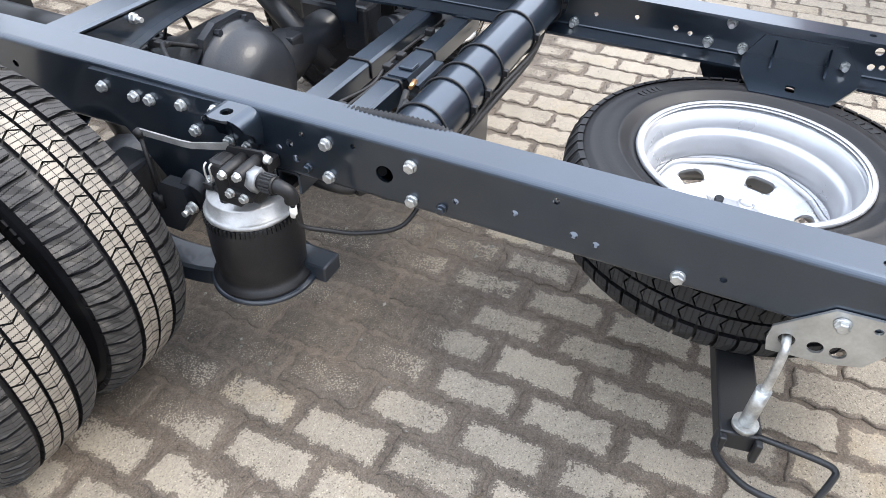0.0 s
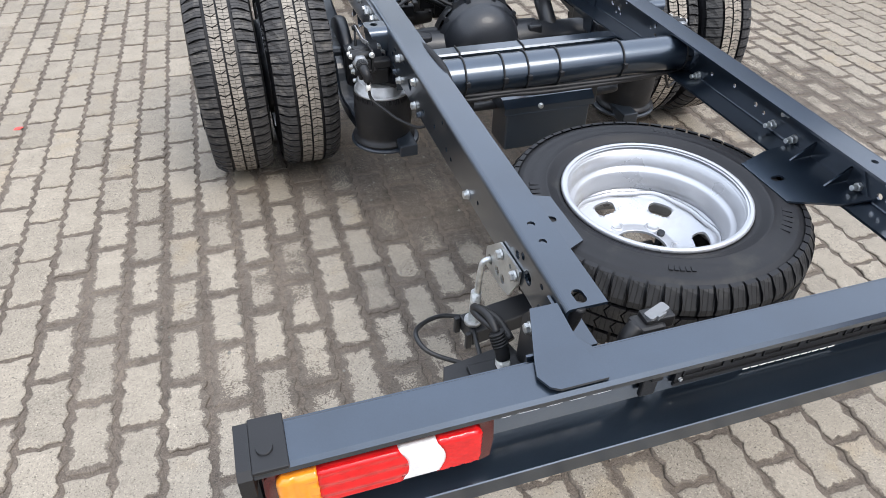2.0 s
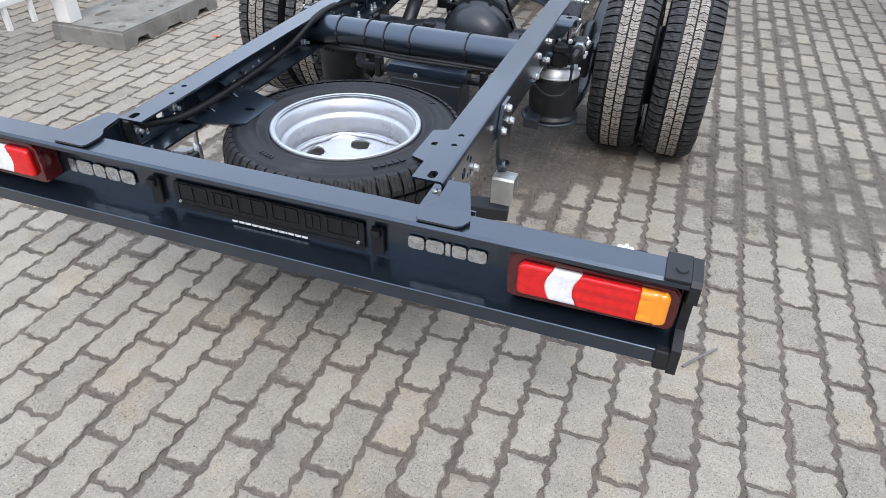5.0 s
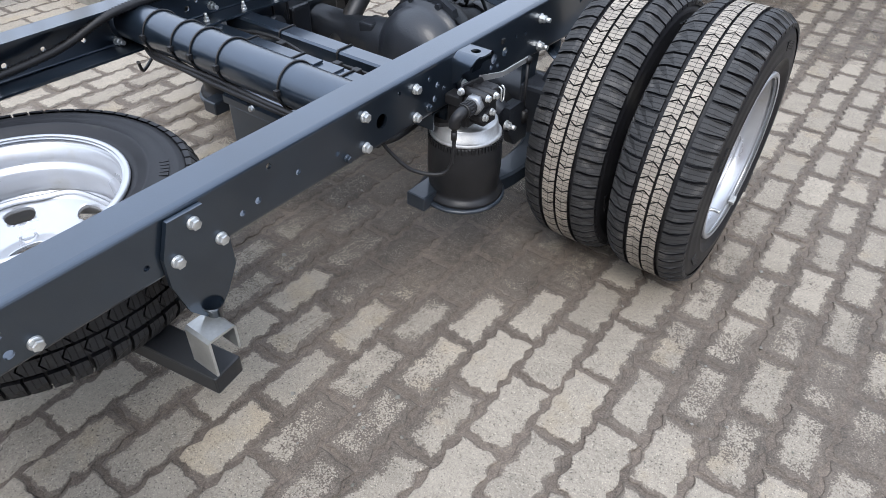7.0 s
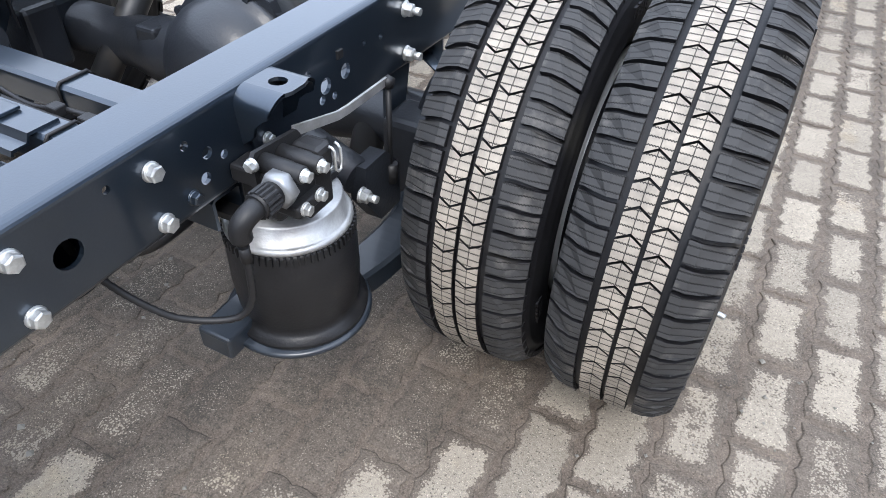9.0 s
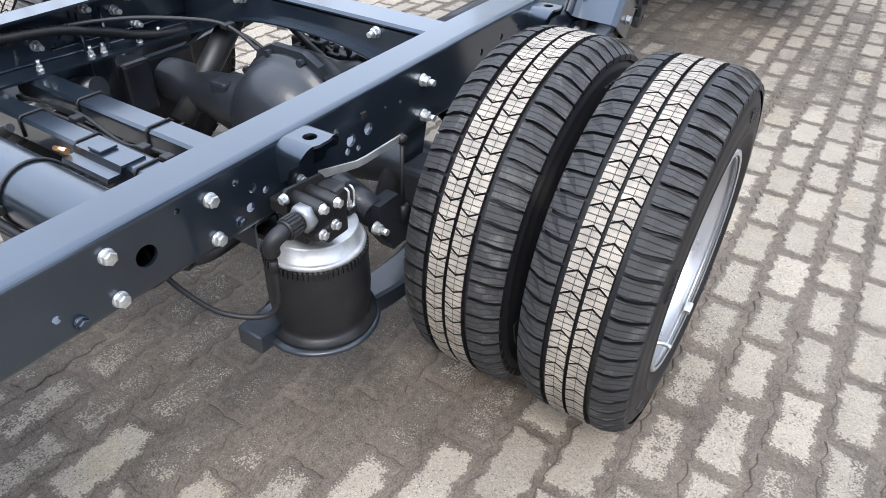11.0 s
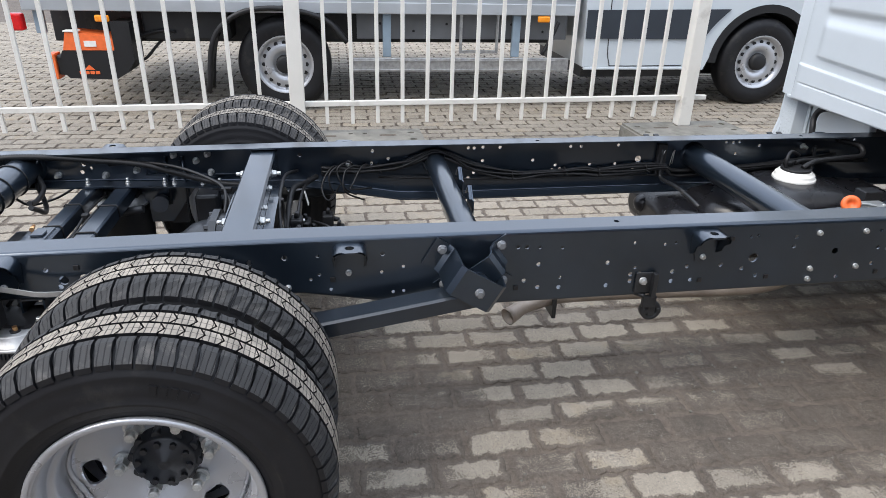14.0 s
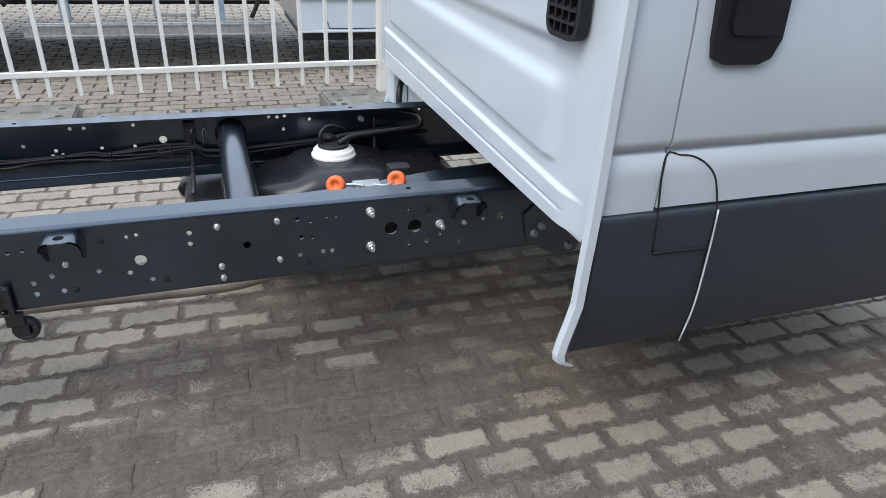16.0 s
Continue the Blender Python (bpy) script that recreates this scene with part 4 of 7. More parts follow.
for s in (-1, 1):
    bm = bm_new()
    lathe(bm, [(0, 0.05), (0.0, 0.15), (0.012, 0.155), (0.03, 0.155), (0.04, 0.148), (0.04, 0.06)], (s * 0.50, WY, WZ), (s, 0, 0), 40)
    box(bm, s * 0.50 - 0.04, s * 0.50 + 0.06, WY - 0.17, WY - 0.08, WZ - 0.05, WZ + 0.10, 0.012)
    part("brake", bm, CAST, axle, "black brake")
    # added dark drum, gives the wheel's vent holes their shade from behind
    bm = bm_new()
    lathe(bm, [(0.26, 0.0), (0.26, 0.166), (0.355, 0.166), (0.355, 0.0)], (s * 0.50, WY, WZ), (s, 0, 0), 40)
    part("brake_drum", bm, CAST, axle, "black filler between the wheels that darkens their vent holes")

# trailing arms, air springs and their valves
ARMPAINT = mat("arm_paint", (0.013, 0.018, 0.025), 0.36, 0, 0.15, 9, 0.06, 260, coat=0.35)


def c_arm(s):
    bm = bm_new()
    x = s * 0.535
    pts = [(2.52, 0.525), (2.25, 0.478), (2.06, 0.447), (1.86, 0.42), (1.74, 0.415), (1.67, 0.385), (1.635, 0.325), (1.585, 0.272), (1.50, 0.246), (1.42, 0.243), (1.36, 0.246)]
    P = smooth_path([(0, y, z) for y, z in pts], 5)
    rows = []
    for i, p in enumerate(P):
        t = (P[min(i + 1, len(P) - 1)] - P[max(i - 1, 0)]).normalized()
        nrm = Vector((0, -t.z, t.y))
        if nrm.z < 0:
            nrm = -nrm
        w, h = 0.038, 0.024
        xx = x - s * 0.05 * max(0.0, min(1.0, (1.62 - p.y) / 0.2))
        rows.append([bm.verts.new(Vector((xx + a * w, 0, 0)) + p + nrm * (b * h)) for a, b in ((-1, -0.8), (-0.8, -1), (0.8, -1), (1, -0.8), (1, 0.8), (0.8, 1), (-0.8, 1), (-1, 0.8))])
    for a, b in zip(rows, rows[1:]):
        for k in range(8):
            bm.faces.new((a[k], a[(k + 1) % 8], b[(k + 1) % 8], b[k]))
    bm.faces.new(rows[0]); bm.faces.new(rows[-1][::-1])
    box(bm, min(s * 0.385, s * 0.445), max(s * 0.385, s * 0.445), 1.205, 1.32, 0.250, 0.292, 0.005)
    lathe(bm, [(0.0, 0.0), (0.0, 0.112), (0.004, 0.116), (0.009, 0.116), (0.012, 0.112), (0.012, 0.0)], (s * 0.463, 1.346, 0.252), (0, 0, 1), 48)
    box(bm, x - 0.05, x + 0.05, WY - 0.10, WY + 0.10, 0.34, 0.45, 0.015)
    return part("trailing_arm", bm, ARMPAINT, truck, "dark blue-grey curved trailing arm")


def hat_strap(bm, xo, s, y0, z0, dy, dz, w0, w1, out, length):
    """A strap folded into a hat, bolted flat on the web at both ends."""
    l = math.hypot(dy, dz)
    dy, dz = dy / l, dz / l
    line = [(-0.028, 0.002), (0.014, 0.002), (0.030, 0.02), (0.036, out - 0.008), (0.044, out), (length - 0.044, out), (length - 0.036, out - 0.008), (length - 0.028, 0.02), (length - 0.014, 0.002), (length + 0.02, 0.002)]
    sgn = 1 if dy > 0 else -1
    sweep(bm, line, [(lambda u, v, w=w: Vector((xo + s * v, y0 + dy * u - dz * w * sgn, z0 + dz * u + dy * w * sgn))) for w in (w0, w1)], 0.006)


def arm_bracket(s):
    xo = WR if s > 0 else WL
    X = lambda v: xo + s * v
    bm = bm_new()
    hat_strap(bm, xo, s, 2.438, 0.632, 0.172, -0.102, -0.062, 0.022, 0.124, 0.20)
    hat_strap(bm, xo, s, 2.602, 0.638, -0.152, -0.108, -0.055, 0.018, 0.055, 0.195)
    cyl(bm, (X(0.03), 2.53, 0.548), (X(0.116), 2.53, 0.548), 0.034, seg=24)
    o = part("arm_bracket", bm, PAINT, truck, "crossed folded blue-grey hanger straps")
    for y, z, v, m in ((2.438, 0.632, 0.010, BOLT_G), (2.602, 0.638, 0.010, BOLT_G), (2.612, 0.530, 0.010, BOLT_G), (2.445, 0.525, 0.010, BOLT_G), (2.521, 0.558, 0.130, BOLT_G)):
        part("bolt", m, None, o, at=Matrix.Translation((X(v), y, z)) @ pose(0, 0, 0, 0, 0, 0 if s > 0 else 180))


SPX, SPY = 0.468, 1.346


def air_spring(s):
    x = s * SPX
    xo = WR if s > 0 else WL
    F = 0 if s > 0 else 180
    bm = bm_new()
    prof = [(0.262, 0.0), (0.262, 0.098), (0.266, 0.105), (0.274, 0.106), (0.279, 0.095), (0.288, 0.091), (0.30, 0.0935), (0.345, 0.0965), (0.40, 0.0955), (0.428, 0.0925), (0.436, 0.089), (0.436, 0.0)]
    lathe(bm, prof, (x, SPY, 0), (0, 0, 1), 56)
    sp = part("air_spring", bm, BELLOWS, truck, "black rubber air spring bellows with a metal lid")
    bm = bm_new()
    lathe(bm, [(0.434, 0.0), (0.434, 0.088), (0.437, 0.0925), (0.442, 0.0925), (0.446, 0.088), (0.446, 0.0845), (0.474, 0.0805), (0.4765, 0.078), (0.4765, 0.0)], (x, SPY, 0), (0, 0, 1), 56, sharp=(5, 7))
    lid = part("lid", bm, ALU, sp, "shiny crimped metal lid")
    bm = bm_new()
    for k in range(64):
        a = 2 * math.pi * k / 64
        box(bm, -0.0018, 0.0018, -0.003, 0.003, 0.421, 0.436, 0, m=Matrix.Translation((x + 0.0935 * math.cos(a), SPY + 0.0935 * math.sin(a), 0)) @ Matrix.Rotation(a + math.pi / 2, 4, "Z"))
    part("crimp_teeth", bm, BELLOWS, sp)
    bm = bm_new()
    cyl(bm, (x + s * 0.050, SPY + 0.010, 0.476), (x + s * 0.050, SPY + 0.010, 0.480), 0.013, seg=18)
    part("bore_ring", bm, CAST, lid)
    bm = bm_new()
    cyl(bm, (x + s * 0.050, SPY + 0.010, 0.479), (x + s * 0.050, SPY + 0.010, 0.490), 0.0065, seg=6)
    part("nipple", bm, BRASS, sp, "small brass nipple")
    # black bracket arm over the lid
    bm = bm_new()
    box(bm, x - 0.02, x + 0.02, SPY + 0.045, SPY + 0.075, 0.477, 0.488, 0.004)
    box(bm, x + s * 0.03 - 0.012, x + s * 0.03 + 0.012, SPY + 0.050, SPY + 0.074, 0.477, 0.492, 0.004)
    prism(bm, [(-0.088, -0.02), (-0.03, 0.035), (0.03, 0.045), (0.07, 0.03), (0.07, -0.06), (-0.088, -0.06)], lambda u, v, d: Vector((x + s * v, SPY + u, 0.478 + d)), 0.010)
    box(bm, min(x - s * 0.01, x + s * 0.05), max(x - s * 0.01, x + s * 0.05), SPY - 0.07, SPY - 0.03, 0.488, 0.540, 0.006)
    part("lid_bracket", bm, PLASTIC, sp)
    part("plug", SMALL, None, lid, at=Matrix.Translation((x + s * 0.03, SPY + 0.062, 0.492)) @ pose(0, 0, 0, 0, -90, 0))
    # valve block
    V = bm_new()
    D = lambda dx: xo + s * dx

    def slab(bm, d0, d1, y0, y1, z0, z1, bev=0.004):
        box(bm, min(D(d0), D(d1)), max(D(d0), D(d1)), y0, y1, z0, z1, bev)

    slab(V, 0.062, 0.104, 1.246, 1.302, 0.536, 0.588, 0.006)
    slab(V, 0.050, 0.118, 1.243, 1.300, 0.538, 0.554)
    slab(V, 0.0, 0.060, 1.262, 1.300, 0.545, 0.570)
    slab(V, 0.050, 0.096, 1.290, 1.342, 0.500, 0.560)
    slab(V, 0.064, 0.108, 1.303, 1.334, 0.558, 0.598, 0.008)
    slab(V, 0.066, 0.096, 1.334, 1.344, 0.564, 0.590, 0.003)
    prism(V, [(1.240, 0.545), (1.240, 0.608), (1.246, 0.614), (1.322, 0.606), (1.328, 0.598), (1.328, 0.560)], lambda u, v, d: Vector((D(0.058 + d), u, v)), 0.006)
    for yy, zz in ((1.257, 0.599), (1.289, 0.594)):
        lathe(V, [(0.0, 0.0), (0.0, 0.012), (0.040, 0.012), (0.042, 0.0110), (0.058, 0.0110), (0.060, 0.010), (0.060, 0.0)], (D(0.062), yy, zz - 0.003), (s, 0, 0), 22)
    vb = part("valve_block", V, PLASTIC, sp, "black solenoid valve block with hex plugs")
    for yy, zz, dx in ((1.257, 0.596, 0.121), (1.289, 0.591, 0.121), (1.256, 0.548, 0.117), (1.285, 0.551, 0.117)):
        part("plug", SMALL, None, vb, at=Matrix.Translation((D(dx), yy, zz)) @ pose(0, 0, 0, 20, 0, F))
    part("plug", SMALL, None, vb, at=Matrix.Translation((D(0.064), 1.240, 0.602)) @ pose(0, 0, 0, 0, 0, -90))
    bm = bm_new()
    tube(bm, [(D(0.110), 1.322, 0.596), (D(0.118), 1.322, 0.592), (D(0.118), 1.322, 0.566), (D(0.118), 1.333, 0.562), (D(0.118), 1.334, 0.590), (D(0.110), 1.334, 0.596)], 0.002, 6, 2)
    part("clip", bm, ZINC, vb, "bright wire clip")
    ux, uz = D(0.100), 0.582
    bm = bm_new()
    lathe(bm, [(0.0, 0.0), (0.0, 0.020), (0.002, 0.0235), (0.016, 0.0235), (0.019, 0.020), (0.019, 0.012)], (ux, 1.247, uz), (0, -1, 0), 6)
    part("union_nut", bm, mat("grey_steel", (0.27, 0.28, 0.29), 0.4, 0.6, 0.15, 60), vb, "grey hexagon union nut")
    bm = bm_new()
    cyl(bm, (ux, 1.230, uz), (ux, 1.196, uz), 0.0155, seg=20)
    for k in range(16):
        a = 2 * math.pi * k / 16
        cyl(bm, (ux + 0.0155 * math.cos(a), 1.222, uz + 0.0155 * math.sin(a)), (ux + 0.0155 * math.cos(a), 1.200, uz + 0.0155 * math.sin(a)), 0.0026, seg=6)
    tube(bm, [(ux, 1.200, uz), (ux, 1.186, uz - 0.001), (ux - s * 0.003, 1.176, uz - 0.008), (ux - s * 0.006, 1.173, uz - 0.018), (ux - s * 0.007, 1.174, uz - 0.030)], 0.0130, 14, 4)
    if s < 0:
        tube(bm, [(ux - s * 0.007, 1.174, uz - 0.028), (ux - s * 0.008, 1.172, 0.520), (ux - s * 0.016, 1.165, 0.492), (D(0.055), 1.135, 0.472), (D(0.02), 1.09, 0.455), (D(-0.03), 1.03, 0.455), (D(-0.07), 1.0, 0.50)], 0.0050, 8, rough=0.0008)
    else:
        tube(bm, [(ux - s * 0.007, 1.174, uz - 0.028), (ux - s * 0.008, 1.175, 0.49), (ux - s * 0.014, 1.173, 0.448), (ux - s * 0.032, 1.160, 0.425), (D(0.030), 1.132, 0.428), (D(0.0), 1.108, 0.450), (D(-0.04), 1.08, 0.51), (D(-0.06), 1.06, 0.60)], 0.0050, 8, rough=0.0008)
    part("elbow_hose", bm, PLASTIC, vb, "black plastic elbow and air hose")
    bm = bm_new()
    cyl(bm, (ux - s * 0.007, 1.174, 0.540), (ux - s * 0.008, 1.175, 0.518), 0.0068, seg=12)
    part("sleeve", bm, LIGHTPL if s < 0 else PLASTIC, vb, "white sleeve" if s < 0 else "black sleeve")
    # levelling lever and link
    bm = bm_new()
    prism(bm, [(1.325, 0.592), (1.42, 0.569), (1.445, 0.567), (1.552, 0.566), (1.553, 0.579), (1.445, 0.580), (1.42, 0.582), (1.327, 0.606)], lambda u, v, d: Vector((xo + s * (0.052 + d), u, v)), 0.004)
    part("lever", bm, ALU, sp, "bare metal levelling lever")
    bm = bm_new()
    lathe(bm, [(0.0, 0.0), (0.0, 0.009), (0.012, 0.011), (0.020, 0.0)], (xo + s * 0.055, 1.550, 0.562), (0, 0, 1), 14)
    cyl(bm, (xo + s * 0.055, 1.550, 0.566), (xo + s * 0.058, 1.545, 0.40), 0.0045, seg=10)
    cyl(bm, (xo + s * 0.06, 1.546, 0.43), (xo + s * 0.06, 1.545, 0.395), 0.010, seg=12)
    part("link_rod", bm, PLASTIC, sp)
    bm = bm_new()
    prism(bm, [(1.47, 0.462), (1.53, 0.462), (1.57, 0.42), (1.57, 0.34), (1.51, 0.34), (1.47, 0.395)], lambda u, v, d: Vector((xo + s * (0.03 + d), u, v)), 0.03)
    cyl(bm, (xo - s * 0.08, 1.50, 0.46), (xo + s * 0.04, 1.48, 0.435), 0.03, seg=20)
    o = part("damper_mount", bm, CAST, axle)
    part("bolt", NUT, None, o, at=Matrix.Translation((xo + s * 0.06, 1.455, 0.424)) @ pose(0, 0, 0, 0, 0, F))


for s in (1, -1):
    c_arm(s); arm_bracket(s); air_spring(s)
bm = bm_new()
tube(bm, [(-0.34, 1.45, 0.46), (-0.335, 1.26, 0.43), (-0.31, 1.20, 0.42), (-0.25, 1.185, 0.415), (0.25, 1.185, 0.415), (0.31, 1.20, 0.42), (0.335, 1.26, 0.43), (0.34, 1.45, 0.46)], 0.015, 14, 6)
for x in (-0.22, 0.22):
    box(bm, x - 0.012, x + 0.012, 1.165, 1.205, 0.38, 0.462, 0.003)
part("anti_roll_bar", bm, BLACK, truck, "black anti-roll bar")
bm = bm_new()
box(bm, -0.13, 0.16, 1.08, 1.20, 0.30, 0.43, 0.006)
prism(bm, [(1.075, 0.43), (1.075, 0.45), (1.10, 0.47), (1.18, 0.47), (1.185, 0.43)], lambda u, v, d: Vector((-0.14 + d * 1.0, u, v)), 0.31)
o = part("equipment_box", bm, PAINT, truck, "blue-grey sheet-metal box under the tube")
part("bolt", SMALL, None, o, at=Matrix.Translation((-0.02, 1.075, 0.45)) @ pose(0, 0, 0, 0, 0, -90))

# damper struts leaning up to the rails
for s in (-1, 1):
    bm = bm_new()
    cyl(bm, (s * 0.36, 1.70, 0.30), (s * 0.32, 1.905, 0.545), 0.033, seg=18)
    part("damper", bm, BLACK, truck, "black shock absorber")

# rear bumper
BX0, BX1 = -0.985, 1.012
bumper_bm = bm_new()
line = [(-0.020, 0.600), (-0.020, 0.612), (-0.026, 0.618), (-0.094, 0.618), (-0.100, 0.612), (-0.100, 0.602)]
sweep(bumper_bm, [(a, b) for a, b in line], [(lambda u, v, x=x: Vector((x, u, v))) for x in (BX0, BX1)], 0.004)
line = [(-0.0215, 0.612), (-0.0215, 0.4425), (-0.0990, 0.4362), (-0.1010, 0.4345), (-0.1025, 0.400), (-0.090, 0.396)]
sweep(bumper_bm, line, [(lambda u, v, x=x: Vector((x, u, v))) for x in (BX0, BX1)], 0.004)
bumper = part("bumper", bumper_bm, PAINT, truck, "dark blue-grey folded steel rear bumper")
for s, xe in ((-1, BX0), (1, BX1)):
    bm = bm_new()
    X = lambda v: xe + s * v
    prism(bm, [(-0.108, 0.385), (-0.012, 0.385), (-0.012, 0.615), (-0.020, 0.626), (-0.098, 0.626), (-0.108, 0.616), (-0.108, 0.575), (-0.060, 0.545), (-0.060, 0.47), (-0.108, 0.45)], lambda u, v, d: Vector((X(0.0 + d), u, v)), 0.020)
    box(bm, min(X(-0.05), X(0.0)), max(X(-0.05), X(0.0)), -0.106, -0.014, 0.6185, 0.626, 0.002)
    box(bm, min(X(-0.03), X(0.0)), max(X(-0.03), X(0.0)), -0.109, -0.085, 0.39, 0.44, 0.004)
    cyl(bm, (X(-0.02), -0.07, 0.622), (X(-0.02), -0.07, 0.630), 0.013, 0.011, 20)
    part("end_cap", bm, PLASTIC, bumper, "black plastic bumper end cap")


def tail_light(s, x_in, x_out):
    """Lamp cluster; x_in towards the middle. A glossy dark red rim round ribbed lenses."""
    X = lambda u: x_in + (x_out - x_in) * u
    Z0, Z1 = 0.491, 0.573
    XL = lambda u: X(0.022 + 0.945 * u)
    bm = bm_new()
    ins = [(-0.045, 0.476), (-0.055, 0.52), (-0.045, 0.575), (-0.01, 0.590), (0.10, 0.592), (0.35, 0.588), (0.70, 0.585), (0.97, 0.583), (1.005, 0.57), (1.01, 0.52), (1.0, 0.485), (0.97, 0.475), (0.2, 0.471), (0.0, 0.470)]
    prism(bm, ins, lambda u, v, d: Vector((X(u), -0.026 - d, v)), 0.050)
    ring = [(0.5 + (u - 0.5) * 0.985, 0.531 + (v - 0.531) * 0.93) for u, v in ins]
    prism(bm, ring, lambda u, v, d: Vector((X(u), -0.075 - d, v)), 0.006)
    lamp = part("tail_light", bm, DARKRED, bumper, "red, white and amber tail light in a dark red housing")
    segs = (("red_lens", RED, 0.0, 0.235), ("white_lens", CLEAR, 0.235, 0.42), ("red_lens", RED, 0.42, 0.80), ("amber_lens", AMBER, 0.80, 0.985))
    bulge = lambda z: 0.045 * math.sin(math.pi * (z - Z0) / (Z1 - Z0))
    for name, m, a, b in segs:
        bm = bm_new()
        rows = []
        nz, nx = 30, 14
        for i in range(nz + 1):
            f = i / nz
            z = Z0 + (Z1 - Z0) * f
            row = []
            for k in range(nx + 1):
                u0 = a - (bulge(z) if 0.2 < a < 0.45 else 0)
                u1 = b - (bulge(z) if 0.2 < b < 0.45 else 0)
                # rounded outer corners
                cr = max(0.0, abs(f - 0.5) * 2 - 0.7) / 0.3
                if a == 0.0:
                    u0 += 0.03 * cr ** 2
                if b == 0.985:
                    u1 -= 0.03 * cr ** 2
                u = u0 + (u1 - u0) * k / nx
                edge = min(f, 1 - f) * nz
                y = -0.089 - 0.006 * min(1.0, edge / 3) ** 0.5
                if (a == 0.0 and k == 0) or (b == 0.985 and k == nx):
                    y += 0.005
                if a == 0.42:
                    y -= 0.0025 * (0.5 + 0.5 * math.cos(f * math.pi * 6))
                elif a == 0.0:
                    y -= 0.0012 * ((i // 2 + k // 2) % 2)
                elif name == "amber_lens":
                    y -= 0.002 * ((max(abs(i - nz / 2) / 2.2, k / 1.2) % 4) < 2)
                row.append(bm.verts.new(Vector((XL(u), y, z))))
            rows.append(row)
        for r0, r1 in zip(rows, rows[1:]):
            for k in range(nx):
                g = bm.faces.new((r0[k], r0[k + 1], r1[k + 1], r1[k])); g.smooth = True
        ex = bmesh.ops.extrude_face_region(bm, geom=list(bm.faces))
        for v in ex["geom"]:
            if isinstance(v, bmesh.types.BMVert):
                v.co.y = -0.081
        part(name, bm, m, lamp, {"red_lens": "ribbed red lens", "white_lens": "clear white reversing lens", "amber_lens": "amber turn-signal lens"}[name])


tail_light(-1, -0.640, -0.976)
tail_light(1, 0.668, 1.002)

# plate holder, badges as plain bars
bm = bm_new()
prism(bm, rounded(-0.248, 0.288, 0.458, 0.536, 0.004, 2), lambda u, v, d: Vector((u, -0.0255 - d, v)), 0.005)
for a, b, c, d_ in ((-0.235, -0.15, 0.485, 0.53), (-0.13, -0.08, 0.49, 0.525), (-0.06, 0.02, 0.485, 0.53), (0.04, 0.11, 0.49, 0.53), (0.13, 0.17, 0.485, 0.528), (0.19, 0.27, 0.487, 0.53)):
    for e in (0, 1):
        box(bm, a, b, -0.0335, -0.030, c + e * (d_ - c), c + e * (d_ - c) + 0.003)
        box(bm, a + e * (b - a), a + e * (b - a) + 0.003, -0.0335, -0.030, c, d_)
    box(bm, (a + b) / 2, (a + b) / 2 + 0.002, -0.0335, -0.030, c, d_)
box(bm, -0.248, 0.288, -0.0345, -0.030, 0.4705, 0.4735)
holder = part("plate_holder", bm, PLASTIC, bumper, "empty black plastic number plate holder")
for x in (-0.236, 0.272):
    part("screw", SMALL, None, holder, at=Matrix.Translation((x, -0.030, 0.478)) @ pose(0, 0, 0, 0, 0, -90) @ Matrix.Scale(0.5, 4))
for x0, ws, z0, z1, m, nm in ((-0.590, (0.022, 0.052, 0.038, 0.042, 0.046), 0.4925, 0.531, CHROME, "badge"), (0.400, (0.040, 0.044, 0.012, 0.034, 0.044), 0.496, 0.530, CHROME, "badge"), (-0.088, (0.017,) * 8 + (0.005,) + (0.017,) * 3, 0.448, 0.461, LIGHTPL, "sticker")):
    bm = bm_new()
    x = x0
    for w in ws:
        prism(bm, rounded(x, x + w, z0, z1, min(w, z1 - z0) * 0.25, 3), lambda u, v, d: Vector((u, -0.0256 - d, v)), 0.003 if nm == "badge" else 0.0012)
        x += w + (0.004 if nm == "badge" else 0.0024)
    part(nm, bm, m, bumper, "raised silver bars of a maker's badge" if nm == "badge" else "row of small white bars")
for x in (-0.305, 0.325):
    bm = bm_new()
    box(bm, x - 0.016, x + 0.016, -0.036, -0.0256, 0.46, 0.535, 0.003)
    box(bm, x - 0.012, x + 0.012, -0.050, -0.034, 0.515, 0.535, 0.003)
    part("plate_lamp", bm, PLASTIC, bumper, "small black plate lamp")
# gussets that tie the bumper to the rails
for s, xo in ((-1, WL), (1, WR)):
    bm = bm_new()
    X = lambda v: xo + s * v
    prism(bm, [(0.003, 0.071), (0.003, -0.002), (-0.012, -0.022), (-0.018, -0.040), (-0.018, -0.084), (-0.010, -0.094), (0.072, -0.094), (0.086, -0.086), (0.097, -0.062), (0.088, -0.030), (0.054, 0.071)], lambda u, v, d: Vector((X(u), v, 0.6225 + d + 0.10 * max(0.0, v + 0.02))), 0.005)
    prism(bm, [(-0.018, 0.45), (-0.018, 0.6225), (0.10, 0.628), (0.13, 0.56), (0.10, 0.50)], lambda u, v, d: Vector((X(0.002 + d), u, v)), 0.006)
    prism(bm, [(0.002, 0.45), (0.095, 0.45), (0.095, 0.6225), (0.002, 0.6225)], lambda u, v, d: Vector((X(u), -0.017 + d, v)), 0.005)
    part("gusset", bm, PAINT, bumper, "folded blue-grey corner gusset")

